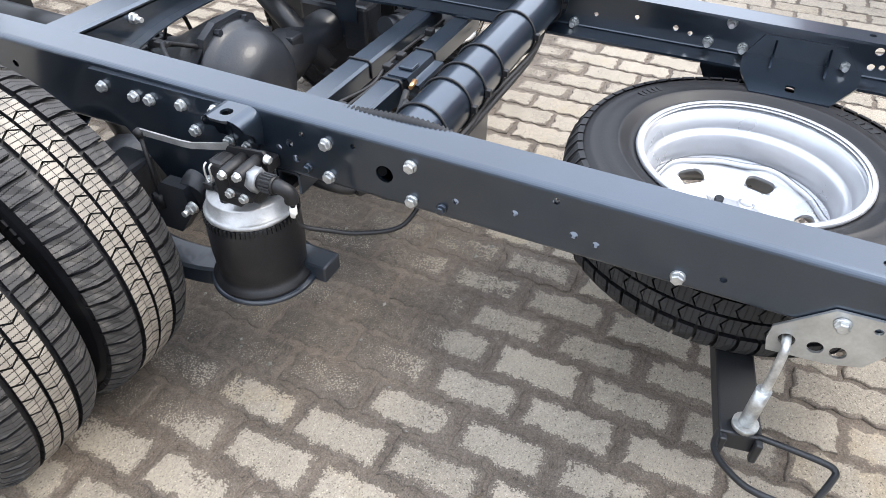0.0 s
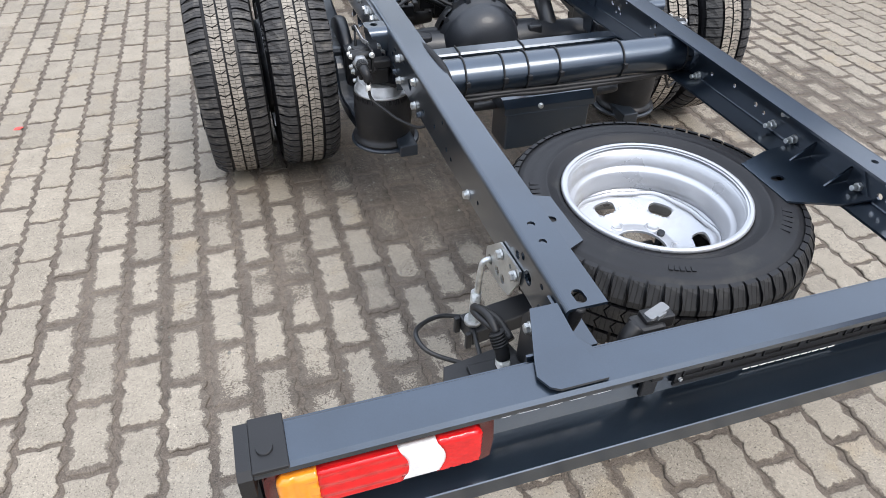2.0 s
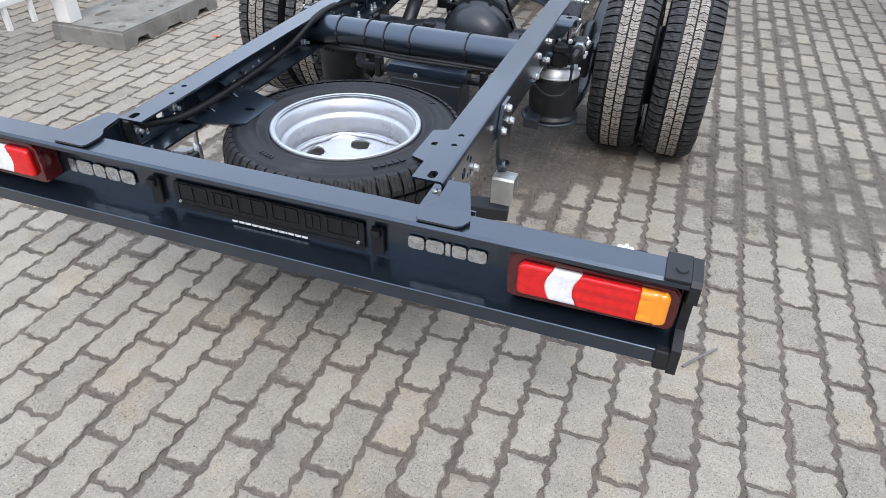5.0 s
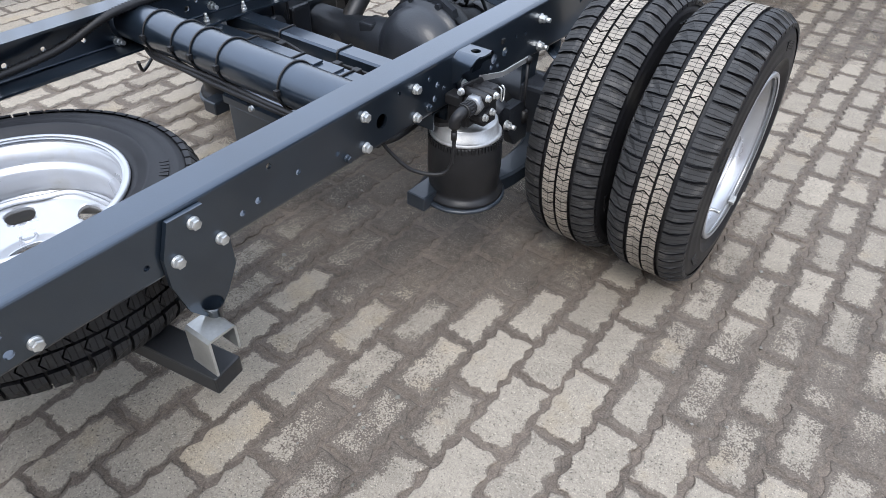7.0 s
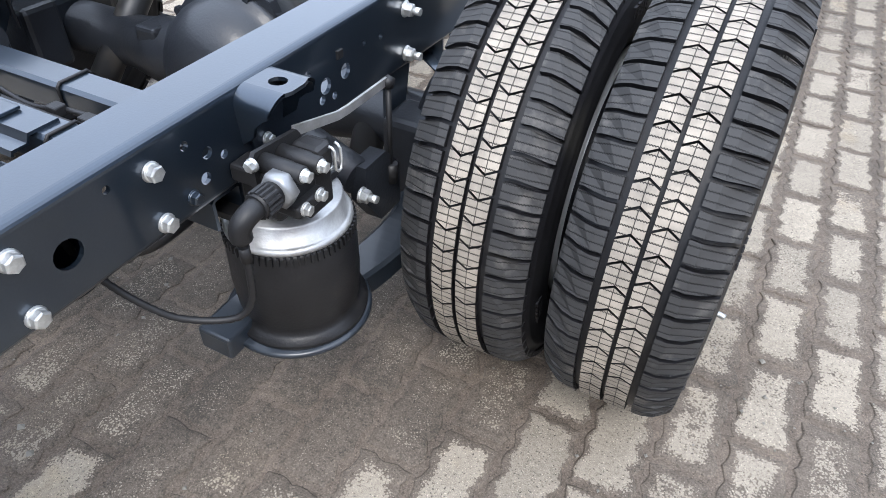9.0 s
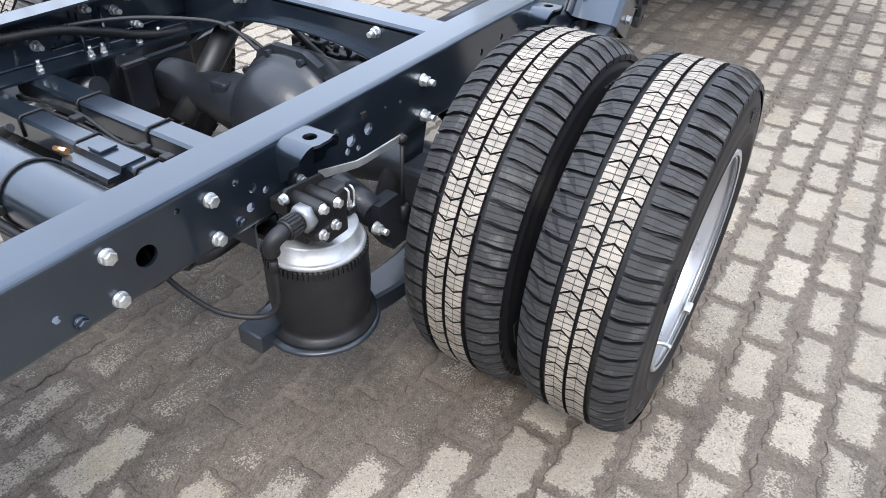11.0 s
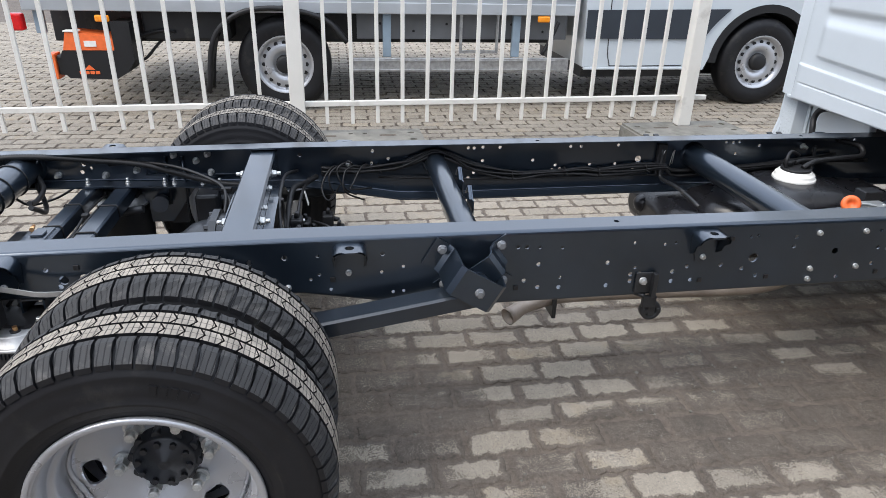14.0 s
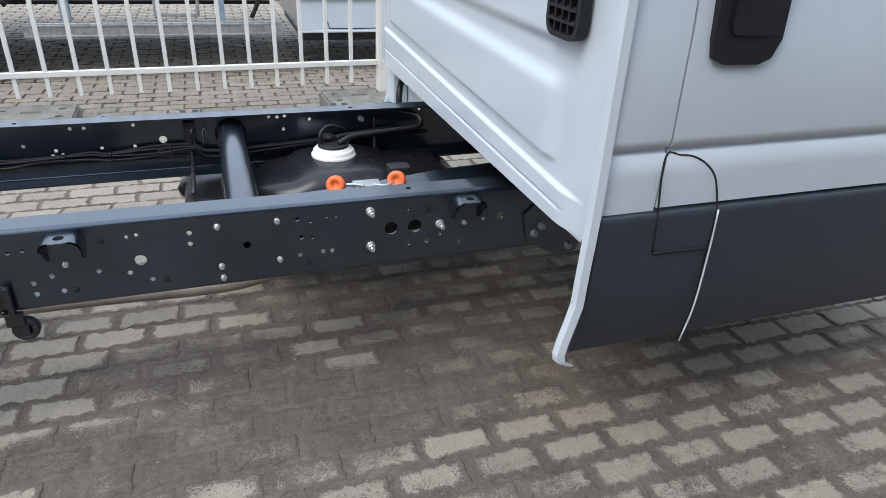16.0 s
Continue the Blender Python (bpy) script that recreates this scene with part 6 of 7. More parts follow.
def fuel_tank():
    bm = bm_new()
    def loft(stations, rmax):
        rows = []
        for y, x0, x1, z0, z1 in stations:
            rows.append([bm.verts.new((x, y, z)) for x, z in rounded(x0, x1, z0, z1, min(rmax, (z1 - z0) * 0.47, (x1 - x0) * 0.47), 7)])
        n = len(rows[0])
        for a, b in zip(rows, rows[1:]):
            for k in range(n):
                f = bm.faces.new((a[k], a[(k + 1) % n], b[(k + 1) % n], b[k])); f.smooth = True
        bm.faces.new(rows[0][::-1]); bm.faces.new(rows[-1])
    loft([(3.455, -0.585, -0.30, 0.31, 0.38), (3.465, -0.61, -0.26, 0.285, 0.405), (3.50, -0.635, -0.20, 0.262, 0.425), (3.58, -0.64, -0.12, 0.25, 0.43), (3.70, -0.64, -0.07, 0.25, 0.43), (4.40, -0.64, -0.06, 0.25, 0.43), (4.46, -0.62, -0.09, 0.28, 0.41)], 0.08)
    loft([(3.58, -0.40, -0.20, 0.36, 0.42), (3.62, -0.42, -0.14, 0.34, 0.47), (3.72, -0.43, -0.07, 0.30, 0.485), (3.84, -0.43, -0.05, 0.30, 0.505), (3.89, -0.43, -0.04, 0.30, 0.530), (3.93, -0.43, -0.04, 0.30, 0.536), (4.10, -0.43, -0.04, 0.30, 0.536), (4.16, -0.43, -0.05, 0.30, 0.525), (4.22, -0.43, -0.06, 0.30, 0.50), (4.40, -0.43, -0.06, 0.30, 0.49), (4.47, -0.41, -0.09, 0.32, 0.46)], 0.07)
    for x, y in ((-0.47, 3.47), (-0.56, 3.50)):
        lathe(bm, [(-0.04, 0.0), (-0.035, 0.03), (0.0, 0.042), (0.03, 0.032), (0.042, 0.0)], (x, y, 0.365), (0, -0.6, 0.8), 20)
    t = part("fuel_tank", bm, mat("tank_plastic", (0.012, 0.012, 0.014), 0.28, 0, 0.1, 8, 0.1, 300, spec=0.4), truck, "black moulded plastic fuel tank")
    bm = bm_new()
    lathe(bm, [(0.530, 0.0), (0.530, 0.080), (0.533, 0.083), (0.543, 0.083), (0.546, 0.080), (0.547, 0.076), (0.558, 0.076), (0.561, 0.073), (0.562, 0.066), (0.570, 0.064), (0.572, 0.058), (0.572, 0.0)], (-0.268, 4.005, 0), (0, 0, 1), 44)
    cap = part("ring_nut", bm, LIGHTPL, t, "white stepped plastic ring nut")
    bm = bm_new()
    cyl(bm, (-0.268, 4.005, 0.572), (-0.268, 4.005, 0.582), 0.058, seg=28)
    cyl(bm, (-0.30, 3.99, 0.58), (-0.30, 3.99, 0.605), 0.02, seg=14)
    part("sender", bm, PLASTIC, cap)
    for pts, r in (([(-0.27, 3.96, 0.58), (-0.275, 3.96, 0.62), (-0.31, 4.0, 0.635), (-0.34, 4.06, 0.61)], 0.007), ([(-0.25, 4.02, 0.585), (-0.26, 4.06, 0.60), (-0.29, 4.12, 0.60), (-0.32, 4.25, 0.60), (-0.35, 4.36, 0.60), (-0.39, 4.37, 0.63), (-0.42, 4.28, 0.65)], 0.011), ([(-0.30, 4.02, 0.59), (-0.33, 4.08, 0.59), (-0.34, 4.22, 0.585), (-0.36, 4.4, 0.575)], 0.009)):
        bm = bm_new()
        tube(bm, pts, r, 10)
        part("fuel_hose", bm, PLASTIC, t, "black fuel hose")
    for y in (3.50, 4.20):
        bm = bm_new()
        tube(bm, [(-0.435, y, 0.62), (-0.425, y, 0.53), (-0.40, y, 0.50), (-0.25, y, 0.512 if y < 4 else 0.50), (-0.08, y, 0.50)], 0.008, 6, 5)
        part("strap", bm, BLACK, t, "black tank strap")
    bm = bm_new()
    box(bm, -0.45, -0.43, 3.48, 3.52, 0.50, 0.64, 0.003)
    part("strap_bracket", bm, BLACK, t)
    bm = bm_new()
    box(bm, -0.12, -0.06, 4.17, 4.25, 0.50, 0.545, 0.004)
    part("strap_bracket", bm, BLACK, t)


fuel_tank()
bm = bm_new()
sweep(bm, [(-0.07, -0.06), (-0.06, 0.0), (0.06, 0.0), (0.07, -0.06)], [(lambda u, v, y=y, x=x, z=z: Vector((x + u, y, z + v))) for y, x, z in ((3.66, 0.20, 0.50), (3.80, 0.16, 0.548), (4.0, 0.14, 0.552), (4.3, 0.12, 0.575), (4.9, 0.10, 0.60))], -0.006)
cradle = part("cradle", bm, PAINT, truck, "blue-grey pressed centre beam")
for y in (3.94, 4.141):
    bm = bm_new()
    lathe(bm, [(-0.012, 0.012), (-0.012, 0.026), (-0.008, 0.031), (0.008, 0.031), (0.012, 0.026), (0.012, 0.014), (0.004, 0.011), (0.004, 0.0)], (0.135, y, 0.582), (0.8, -0.45, 0.35), 24)
    box(bm, 0.118, 0.134, y - 0.022, y + 0.022, 0.55, 0.572, 0.004)
    part("orange_cap", bm, ORANGE, cradle, "bright orange plastic cap")
bm = bm_new()
box(bm, 0.09, 0.15, 4.00, 4.09, 0.552, 0.575, 0.004)
tube(bm, [(0.13, 3.95, 0.578), (0.14, 4.0, 0.58), (0.15, 4.03, 0.575)], 0.006, 8)
tube(bm, [(0.13, 4.14, 0.575), (0.15, 4.10, 0.572), (0.14, 4.06, 0.575)], 0.006, 8)
part("coupling", bm, STEEL, cradle)
bm = bm_new()
prism(bm, [(4.450, 0.575), (4.50, 0.615), (4.62, 0.615), (4.665, 0.50), (4.645, 0.430), (4.56, 0.432), (4.47, 0.480)], lambda u, v, d: Vector((WR + 0.001 + d, u, v)), 0.008)
cabm = part("cab_mount", bm, PAINT, truck, "cab mounting plate on the rail")
for y, z in ((4.491, 0.508), (4.515, 0.532), (4.573, 0.553), (4.616, 0.452)):
    part("bolt", BOLT_G, None, cabm, at=Matrix.Translation((WR + 0.009, y, z)))

bm = bm_new()
box(bm, WL + 0.007, 0.10, 4.76, 4.86, 0.40, 0.56, 0.01)
part("crossmember", bm, PAINT, truck, "pressed crossmember under the cab")

# ---- cab ----
CY = 4.36
CW = 1.0
cab_bm = bm_new()


def swage(x, z):
    """How far the pressed back wall stands out at (x, z)."""
    e = lambda a, b, t: max(0.0, min(1.0, (t - a) / (b - a)))
    s = lambda a, b, t: e(a, b, t) ** 2 * (3 - 2 * e(a, b, t))
    side = s(0.0, 0.10, 0.93 - abs(x))
    out = 0.012 * side * (1 - s(0.851 - 0.042 * x, 0.861 - 0.042 * x, z)) + 0.004 * side
    groove = abs(z - 0.790 + 0.02 * x)
    if groove < 0.005:
        out -= 0.005 * math.cos(groove / 0.005 * math.pi / 2) * s(0, 0.05, 0.86 - abs(x))
    sd = s(0.0, 0.06, 0.79 - abs(x))
    for za, zb in ((0.893 - 0.045 * x, 1.100 - 0.025 * x), (1.130, 1.30), (1.36, 1.56), (1.62, 1.82)):
        out += 0.016 * s(za, za + 0.022, z) * (1 - s(zb - 0.05, zb, z)) * sd
    return out - (0.065 * ((-0.86 - x) / 0.14) ** 1.6 if x < -0.86 else 0.0)


nx = 120
levels_z = [0.735 + 0.0025 * k for k in range(96)] + [0.975 + 1.225 * k / 110 for k in range(111)]
rows = [[cab_bm.verts.new((-CW + 2 * CW * i / nx, CY - swage(-CW + 2 * CW * i / nx, z), z)) for i in range(nx + 1)] for z in levels_z]
for a, b in zip(rows, rows[1:]):
    for i in range(nx):
        f = cab_bm.faces.new((a[i], a[i + 1], b[i + 1], b[i])); f.smooth = True
box(cab_bm, -CW + 0.03, CW - 0.03, CY + 0.006, CY + 0.03, 0.735, 2.19)
box(cab_bm, -0.93, 0.93, CY + 0.004, CY + 0.05, 0.722, 0.738, 0.003)
cab = part("cab", cab_bm, WHITE, truck, "white pressed-steel cab")


def skin(bm, rows, inward):
    """A curved sheet with thickness: smooth outside, plain rim and inside."""
    m, n = len(rows), len(rows[0])
    A = [[bm.verts.new(p) for p in r] for r in rows]
    B = [[bm.verts.new(Vector(p) + inward) for p in r] for r in rows]
    for j in range(m - 1):
        for i in range(n - 1):
            f = bm.faces.new((A[j][i], A[j][i + 1], A[j + 1][i + 1], A[j + 1][i])); f.smooth = True
            bm.faces.new((B[j][i], B[j + 1][i], B[j + 1][i + 1], B[j][i + 1]))
    loop = [(0, i) for i in range(n)] + [(j, n - 1) for j in range(1, m)] + [(m - 1, i) for i in range(n - 2, -1, -1)] + [(j, 0) for j in range(m - 2, 0, -1)]
    for (a, b), (c, d) in zip(loop, loop[1:] + loop[:1]):
        q = [bm.verts.new(v.co) for v in (A[a][b], B[a][b], B[c][d], A[c][d])]
        bm.faces.new(q)


def side_skin(s):
    IN = Vector((-s * 0.02, 0, 0))
    X = lambda v: s * (CW + v)
    B = CY + (0.075 if s < 0 else 0.0)
    bm = bm_new()
    # outer skin in front of the seam, flared at the bottom edge
    prof = [(0.82, -0.007), (0.90, -0.006), (0.954, -0.005), (0.958, -0.011), (0.966, -0.011), (0.971, -0.001), (0.990, 0.003), (1.20, -0.003), (1.45, -0.02), (1.7, -0.05), (2.2, -0.14)]
    skin(bm, [[(X(v - o), y, z) for z, v in prof] for y, o in ((B - 0.022, 0.016), (B - 0.015, 0.006), (B, 0.0), (CY + 0.10, 0.0), (4.497, 0.0))], IN)
    part("corner_panel", bm, WHITE, cab)
    # seam flange that runs down to a curled tip
    bm = bm_new()
    tip = [(2.15, -0.002), (1.3, -0.002), (0.82, -0.002), (0.66, 0.003), (0.60, 0.004), (0.55, 0.015), (0.50, 0.027), (0.465, 0.033), (0.445, 0.029), (0.430, 0.004)]
    st = [(lambda u, v, z=z, o=o: Vector((X(-0.012 + u), B - 0.018 - o + v, z))) for z, o in tip]
    sweep(bm, [(-0.012, 0.0), (0.0, -0.012), (0.018, -0.008), (0.022, 0.010)], st, 0.006)
    part("seam_flange", bm, WHITE, cab, "white folded seam edge")
    # dark lower cladding
    bm = bm_new()
    prof = [(0.43, -0.045), (0.50, -0.02), (0.60, -0.004), (0.70, 0.002), (0.80, 0.004), (0.816, 0.004), (0.818, 0.0)]
    skin(bm, [[(X(v), y + (0.01 * (0.82 - z)), z) for z, v in prof] for y in (CY if s > 0 else 4.58, 4.62, 4.70, 5.3, 6.2)], IN)
    part("cladding", bm, CLAD, cab, "dark grey plastic lower cladding")
    # door
    bm = bm_new()
    prof = [(0.826, -0.007), (0.90, -0.006), (0.954, -0.005), (0.958, -0.011), (0.966, -0.011), (0.971, -0.001), (0.990, 0.003), (1.20, -0.003), (1.45, -0.02)]
    skin(bm, [[(X(v), y, z) for z, v in prof] for y in (4.503, 4.53, 4.8, 5.2, 5.7)], IN)
    d = part("door", bm, WHITE, cab, "closed white cab door")
    bm = bm_new()
    prism(bm, [(4.542, 1.19), (4.550, 1.155), (4.580, 1.142), (4.665, 1.140), (4.695, 1.152), (4.712, 1.19), (4.708, 1.27), (4.70, 1.38), (4.535, 1.38)], lambda u, v, d_: Vector((X(-0.012 + d_), u, v)), 0.022)
    prism(bm, rounded(4.575, 4.685, 1.20, 1.30, 0.02, 4), lambda u, v, d_: Vector((X(0.010 + d_), u, v)), 0.006)
    part("door_handle", bm, PLASTIC, d, "black recessed door handle")
    # fuel flap lines
    if s > 0:
        bm = bm_new()
        path = [(4.512, 0.715), (4.505, 0.80), (4.498, 0.945), (4.535, 0.949), (4.575, 0.942), (4.612, 0.922), (4.640, 0.895), (4.656, 0.862), (4.663, 0.81), (4.667, 0.71), (4.665, 0.55), (4.646, 0.445)]
        tube(bm, [(X(0.003 if z < 0.82 else -0.006), y, z) for y, z in path], 0.0024, 6, 3)
        tube(bm, [(X(0.004), 4.512, 0.715), (X(0.004), 4.58, 0.714), (X(0.004), 4.664, 0.712)], 0.003, 6, 3)
        part("flap_gap", bm, PLASTIC, cab)
        bm = bm_new()
        tube(bm, [(X(0.0045), y + 0.004, z) for y, z in path[-4:]], 0.003, 6, 4)
        part("white_edge", bm, WHITE, cab)
    # upper shell
    bm = bm_new()
    rows = [[bm.verts.new((X(v), y, z)) for z, v in ((1.46, -0.022), (1.7, -0.05), (2.2, -0.14))] for y in (4.5, 5.3, 5.9)]
    for a, b in zip(rows, rows[1:]):
        for i in range(2):
            bm.faces.new((a[i], a[i + 1], b[i + 1], b[i]))
    g = bmesh.ops.extrude_face_region(bm, geom=list(bm.faces))
    for v in g["geom"]:
        if isinstance(v, bmesh.types.BMVert):
            v.co.x -= s * 0.02
    part("upper_side", bm, WHITE, cab)


side_skin(1); side_skin(-1)
bm = bm_new()
box(bm, -0.88, 0.88, CY, 6.0, 2.19, 2.24, 0.02)
part("roof", bm, WHITE, cab)
bm = bm_new()
box(bm, -0.95, 0.95, CY + 0.05, 6.1, 0.735, 0.76)
box(bm, -0.95, 0.95, 6.05, 6.12, 0.45, 2.2)
part("floor_pan", bm, CLAD, cab)
bm = bm_new()
prism(bm, rounded(0.715, 0.860, 1.157, 1.37, 0.035), lambda u, v, d: Vector((u, CY - 0.012 - d, v)), 0.014)
outer, inner = rounded(0.715, 0.860, 1.157, 1.37, 0.035), rounded(0.727, 0.848, 1.169, 1.358, 0.025)
for k in range(len(outer)):
    q = (k + 1) % len(outer)
    a = [Vector((p[0], CY - 0.026, p[1])) for p in (outer[k], outer[q], inner[q], inner[k])]
    b = [p - Vector((0, 0.012, 0)) for p in a]
    top, low = [bm.verts.new(p) for p in b], [bm.verts.new(p) for p in a]
    bm.faces.new(top)
    for i in range(4):
        bm.faces.new((low[i], low[(i + 1) % 4], top[(i + 1) % 4], top[i]))
for j in range(1, 4):
    x = 0.727 + 0.121 * j / 4
    box(bm, x - 0.0025, x + 0.0025, CY - 0.038, CY - 0.026, 1.170, 1.357)
for k in range(1, 7):
    z = 1.169 + 0.189 * k / 7
    prism(bm, [(CY - 0.026, z + 0.004), (CY - 0.040, z - 0.002), (CY - 0.040, z - 0.006), (CY - 0.026, z - 0.002)], lambda u, v, d: Vector((0.7275 + d, u, v)), 0.120)
part("vent_grille", bm, PLASTIC, cab, "black plastic air vent with a grid of slats")
# inner arch seen past the far side of the chassis
bm = bm_new()
box(bm, -0.99, -0.46, 4.46, 4.50, 0.50, 0.75, 0.01)
part("inner_wing", bm, WHITE, cab, "white ribbed inner wing panel")
bm = bm_new()
sweep(bm, [(-0.988 + 0.009 * k, 4.40 + 0.006 * (k % 2)) for k in range(12)] + [(-0.875, 4.458), (-0.845, 4.45)], [(lambda u, v, z=z: Vector((u, v, z))) for z in (0.50, 0.735)], 0.004)
part("pillar", bm, WHITE, cab, "ribbed white pillar")
bm = bm_new()
tube(bm, [(-0.66, 4.46, 0.715), (-0.68, 4.42, 0.72), (-0.72, 4.40, 0.70), (-0.73, 4.39, 0.66), (-0.71, 4.38, 0.62), (-0.70, 4.38, 0.56)], 0.014, 12)
part("drain_hose", bm, PLASTIC, cab, "black rubber hose")
for y0 in (3.47, 4.05):
    bm = bm_new()
    for dy in (0.0, 0.045):
        sweep(bm, [(WL - 0.001, 0.585), (WL - 0.05, 0.600), (WL - 0.095, 0.640), (WL - 0.115, 0.646)], [(lambda u, v, y=y: Vector((u, y, v))) for y in (y0 + dy, y0 + dy + 0.022)], 0.005)
    box(bm, WL - 0.085, WL - 0.06, y0 + 0.01, y0 + 0.06, 0.612, 0.624, 0.003)
    part("step_bracket", bm, BLACK, truck, "black hooked step bracket")

# ---- fence ----
POSTS = [(-1.95, -6.95), (-2.20, -4.0), (-2.42, -1.05), (-2.60, 1.893), (-2.715, 4.815)]
FOOT = 0.108


def fence_panel(p, q, label):
    """A panel of square bars from post p to post q; the post stands at p."""
    L = math.hypot(q[0] - p[0], q[1] - p[1])
    t = thing("fence", label, "fence", (p[0], p[1], FOOT), "fence panels")
    t.rotation_euler.z = math.atan2(p[0] - q[0], q[1] - p[1])
    bm = bm_new()
    box(bm, -0.05, 0.05, -0.05, 0.05, 0.0, 1.75, 0.006)
    part("post", bm, FENCEW, t, "square white post")
    for z in (0.212, 1.64):
        bm = bm_new()
        box(bm, -0.018, 0.018, 0.05, L - 0.05, z - 0.018, z + 0.018, 0.004)
        part("rail", bm, FENCEW, t)
    n = 15
    bm = bm_new()
    box(bm, -0.0125, 0.0125, -0.0125, 0.0125, 0.068, 1.74, 0.002)
    me = mesh_of("bar", bm, FENCEW)
    for k in range(n):
        part("bar", me, None, t, at=Matrix.Translation((0.0, L * (0.0675 + 0.0606 * k), 0)))
    return t


for a, b in zip(POSTS, POSTS[1:]):
    fence_panel(a, b, "white-coated steel bar fence panel on concrete feet")
bm = bm_new()
EX, EY = POSTS[-1]
box(bm, EX - 0.05, EX + 0.05, EY - 0.05, EY + 0.05, FOOT, 1.90, 0.006)
box(bm, EX - 0.018, EX + 0.018, EY + 0.05, EY + 0.16, FOOT + 0.194, FOOT + 0.230, 0.004)
solo("fence_post", bm, FENCEW, "square white end post of the bar fence", "fence post")


def fence_foot(x, y, turn, length):
    """A concrete ballast block: notches for a fork below, holes and a slot in its top."""
    h2 = length / 2
    P = Matrix.Translation((x, y, 0)) @ Matrix.Rotation(turn, 4, "Z")
    bm = bm_new()
    side = [(-h2, 0.0), (-h2 + 0.10, 0.0), (-h2 + 0.125, 0.055), (-h2 + 0.21, 0.055), (-h2 + 0.235, 0.0), (-0.09, 0.0), (-0.065, 0.03), (0.065, 0.03), (0.09, 0.0), (h2 - 0.235, 0.0), (h2 - 0.21, 0.055), (h2 - 0.125, 0.055), (h2 - 0.10, 0.0), (h2, 0.0), (h2 - 0.006, 0.128), (h2 - 0.02, 0.14), (-h2 + 0.02, 0.14), (-h2 + 0.006, 0.128)]
    prism(bm, side, lambda u, v, d: P @ Vector((-0.20 + d, u, v * FOOT / 0.155)), 0.52)
    top = [(-0.195, -h2 + 0.015), (0.315, -h2 + 0.015), (0.315, h2 - 0.015), (-0.195, h2 - 0.015)]
    holes = [(hx, sy * (h2 - 0.09), 0.024) for hx in (-0.09, 0.08, 0.25) for sy in (-1, 1)] + [(hx, sy * (h2 - 0.42), 0.017) for hx in (-0.09, 0.20) for sy in (-1, 1)]
    plate(bm, top, lambda u, v, d: P @ Vector((u, v, FOOT - d)), 0.015, holes)
    foot = solo("concrete_foot", bm, CONC, "weathered concrete fence foot with holes and notches", "fence foot", group="fence feet")
    for sy in (-1, 1):
        bm = bm_new()
        prism(bm, rounded(-0.018, 0.018, -0.06, 0.06, 0.016, 3), lambda u, v, d: P @ Vector((u - 0.035, sy * (h2 - 0.26) + v, FOOT + d)), 0.0015)
        part("slot", bm, SOIL, foot, "dirt-filled slot")
    return foot


for x, y, w, ln_ in ((-2.50, 2.30, 0.02, 0.94), (-2.60, 4.80, 0.05, 0.90), (-2.36, -1.0, 0.06, 0.88)):
    fence_foot(x, y, w, ln_)

# ---- vehicles behind the fence ----
def far_wheel(parent, x, y, r, s=1):
    bm = bm_new()
    k = r / 0.367
    lathe(bm, [(-0.1, 0.22 * k), (-0.11, 0.30 * k), (-0.09, 0.355 * k), (-0.05, r), (0.05, r), (0.09, 0.355 * k), (0.112, 0.30 * k), (0.10, 0.25 * k), (0.095, 0.222 * k)], seg=64)
    o = part("wheel", bm, RUBBER, parent, "black tyre on a silver steel wheel", Matrix.Translation((x, y, r)))
    bm = bm_new()
    lathe(bm, [(0.098, 0.225 * k), (0.10, 0.215 * k), (0.06, 0.20 * k), (0.05, 0.185 * k), (0.075, 0.15 * k), (0.07, 0.10 * k), (0.05, 0.09 * k), (0.05, 0.07 * k)], seg=48)
    rm = part("rim", bm, SILVER, o)
    bm = bm_new()
    lathe(bm, [(0.05, 0.075 * k), (0.085, 0.07 * k), (0.095, 0.05 * k), (0.095, 0.0)], seg=24)
    part("hub", bm, PLASTIC, o)
    # solid black discs stand in for the shade inside the vent holes
    bm = bm_new()
    for j in range(16):
        a = 2 * math.pi * j / 16
        cyl(bm, (0.060, 0.168 * k * math.sin(a), 0.168 * k * math.cos(a)), (0.068, 0.168 * k * math.sin(a), 0.168 * k * math.cos(a)), 0.016 * k, seg=12)
    tagged(part("vent_holes", bm, PLASTIC, rm), kind="stuff")


flat = thing("flatbed_truck", "parked truck with a grey drop-side bed behind the fence", "truck", (-4.2, 2.0, 0))
PF = Vector((-4.2, 2.0, 0))


def fpart(name, bm, m, label="", parent=None):
    bmesh.ops.translate(bm, verts=bm.verts, vec=-PF)
    return part(name, bm, m, parent or flat, label)


far_wheel(flat, 0.36, -0.258, 0.385)
bm = bm_new()
box(bm, -6.2, -3.80, -0.22, 4.25, 0.87, 1.35, 0.01)
fpart("bed", bm, GREYBED, "grey aluminium drop-side bed")
bm = bm_new()
box(bm, -3.80, -3.765, -0.22, 4.25, 0.795, 0.885, 0.006)
fpart("bed_rail", bm, GREYBED, "grey bed rail")
for k in range(2):
    bm = bm_new()
    box(bm, -3.798, -3.785, -0.22, 4.25, 0.93 + 0.17 * k, 1.03 + 0.17 * k, 0.004)
    fpart("side_board", bm, GREYBED)
bm = bm_new()
plate(bm, [(2.35, 0.575), (4.22, 0.575), (4.22, 0.86), (2.35, 0.86)], lambda u, v, d: Vector((-3.93 - d, u, v)), 0.01, [(2.55 + 0.29 * k, 0.70 - 0.06 * (k % 2), 0.012) for k in range(6)])
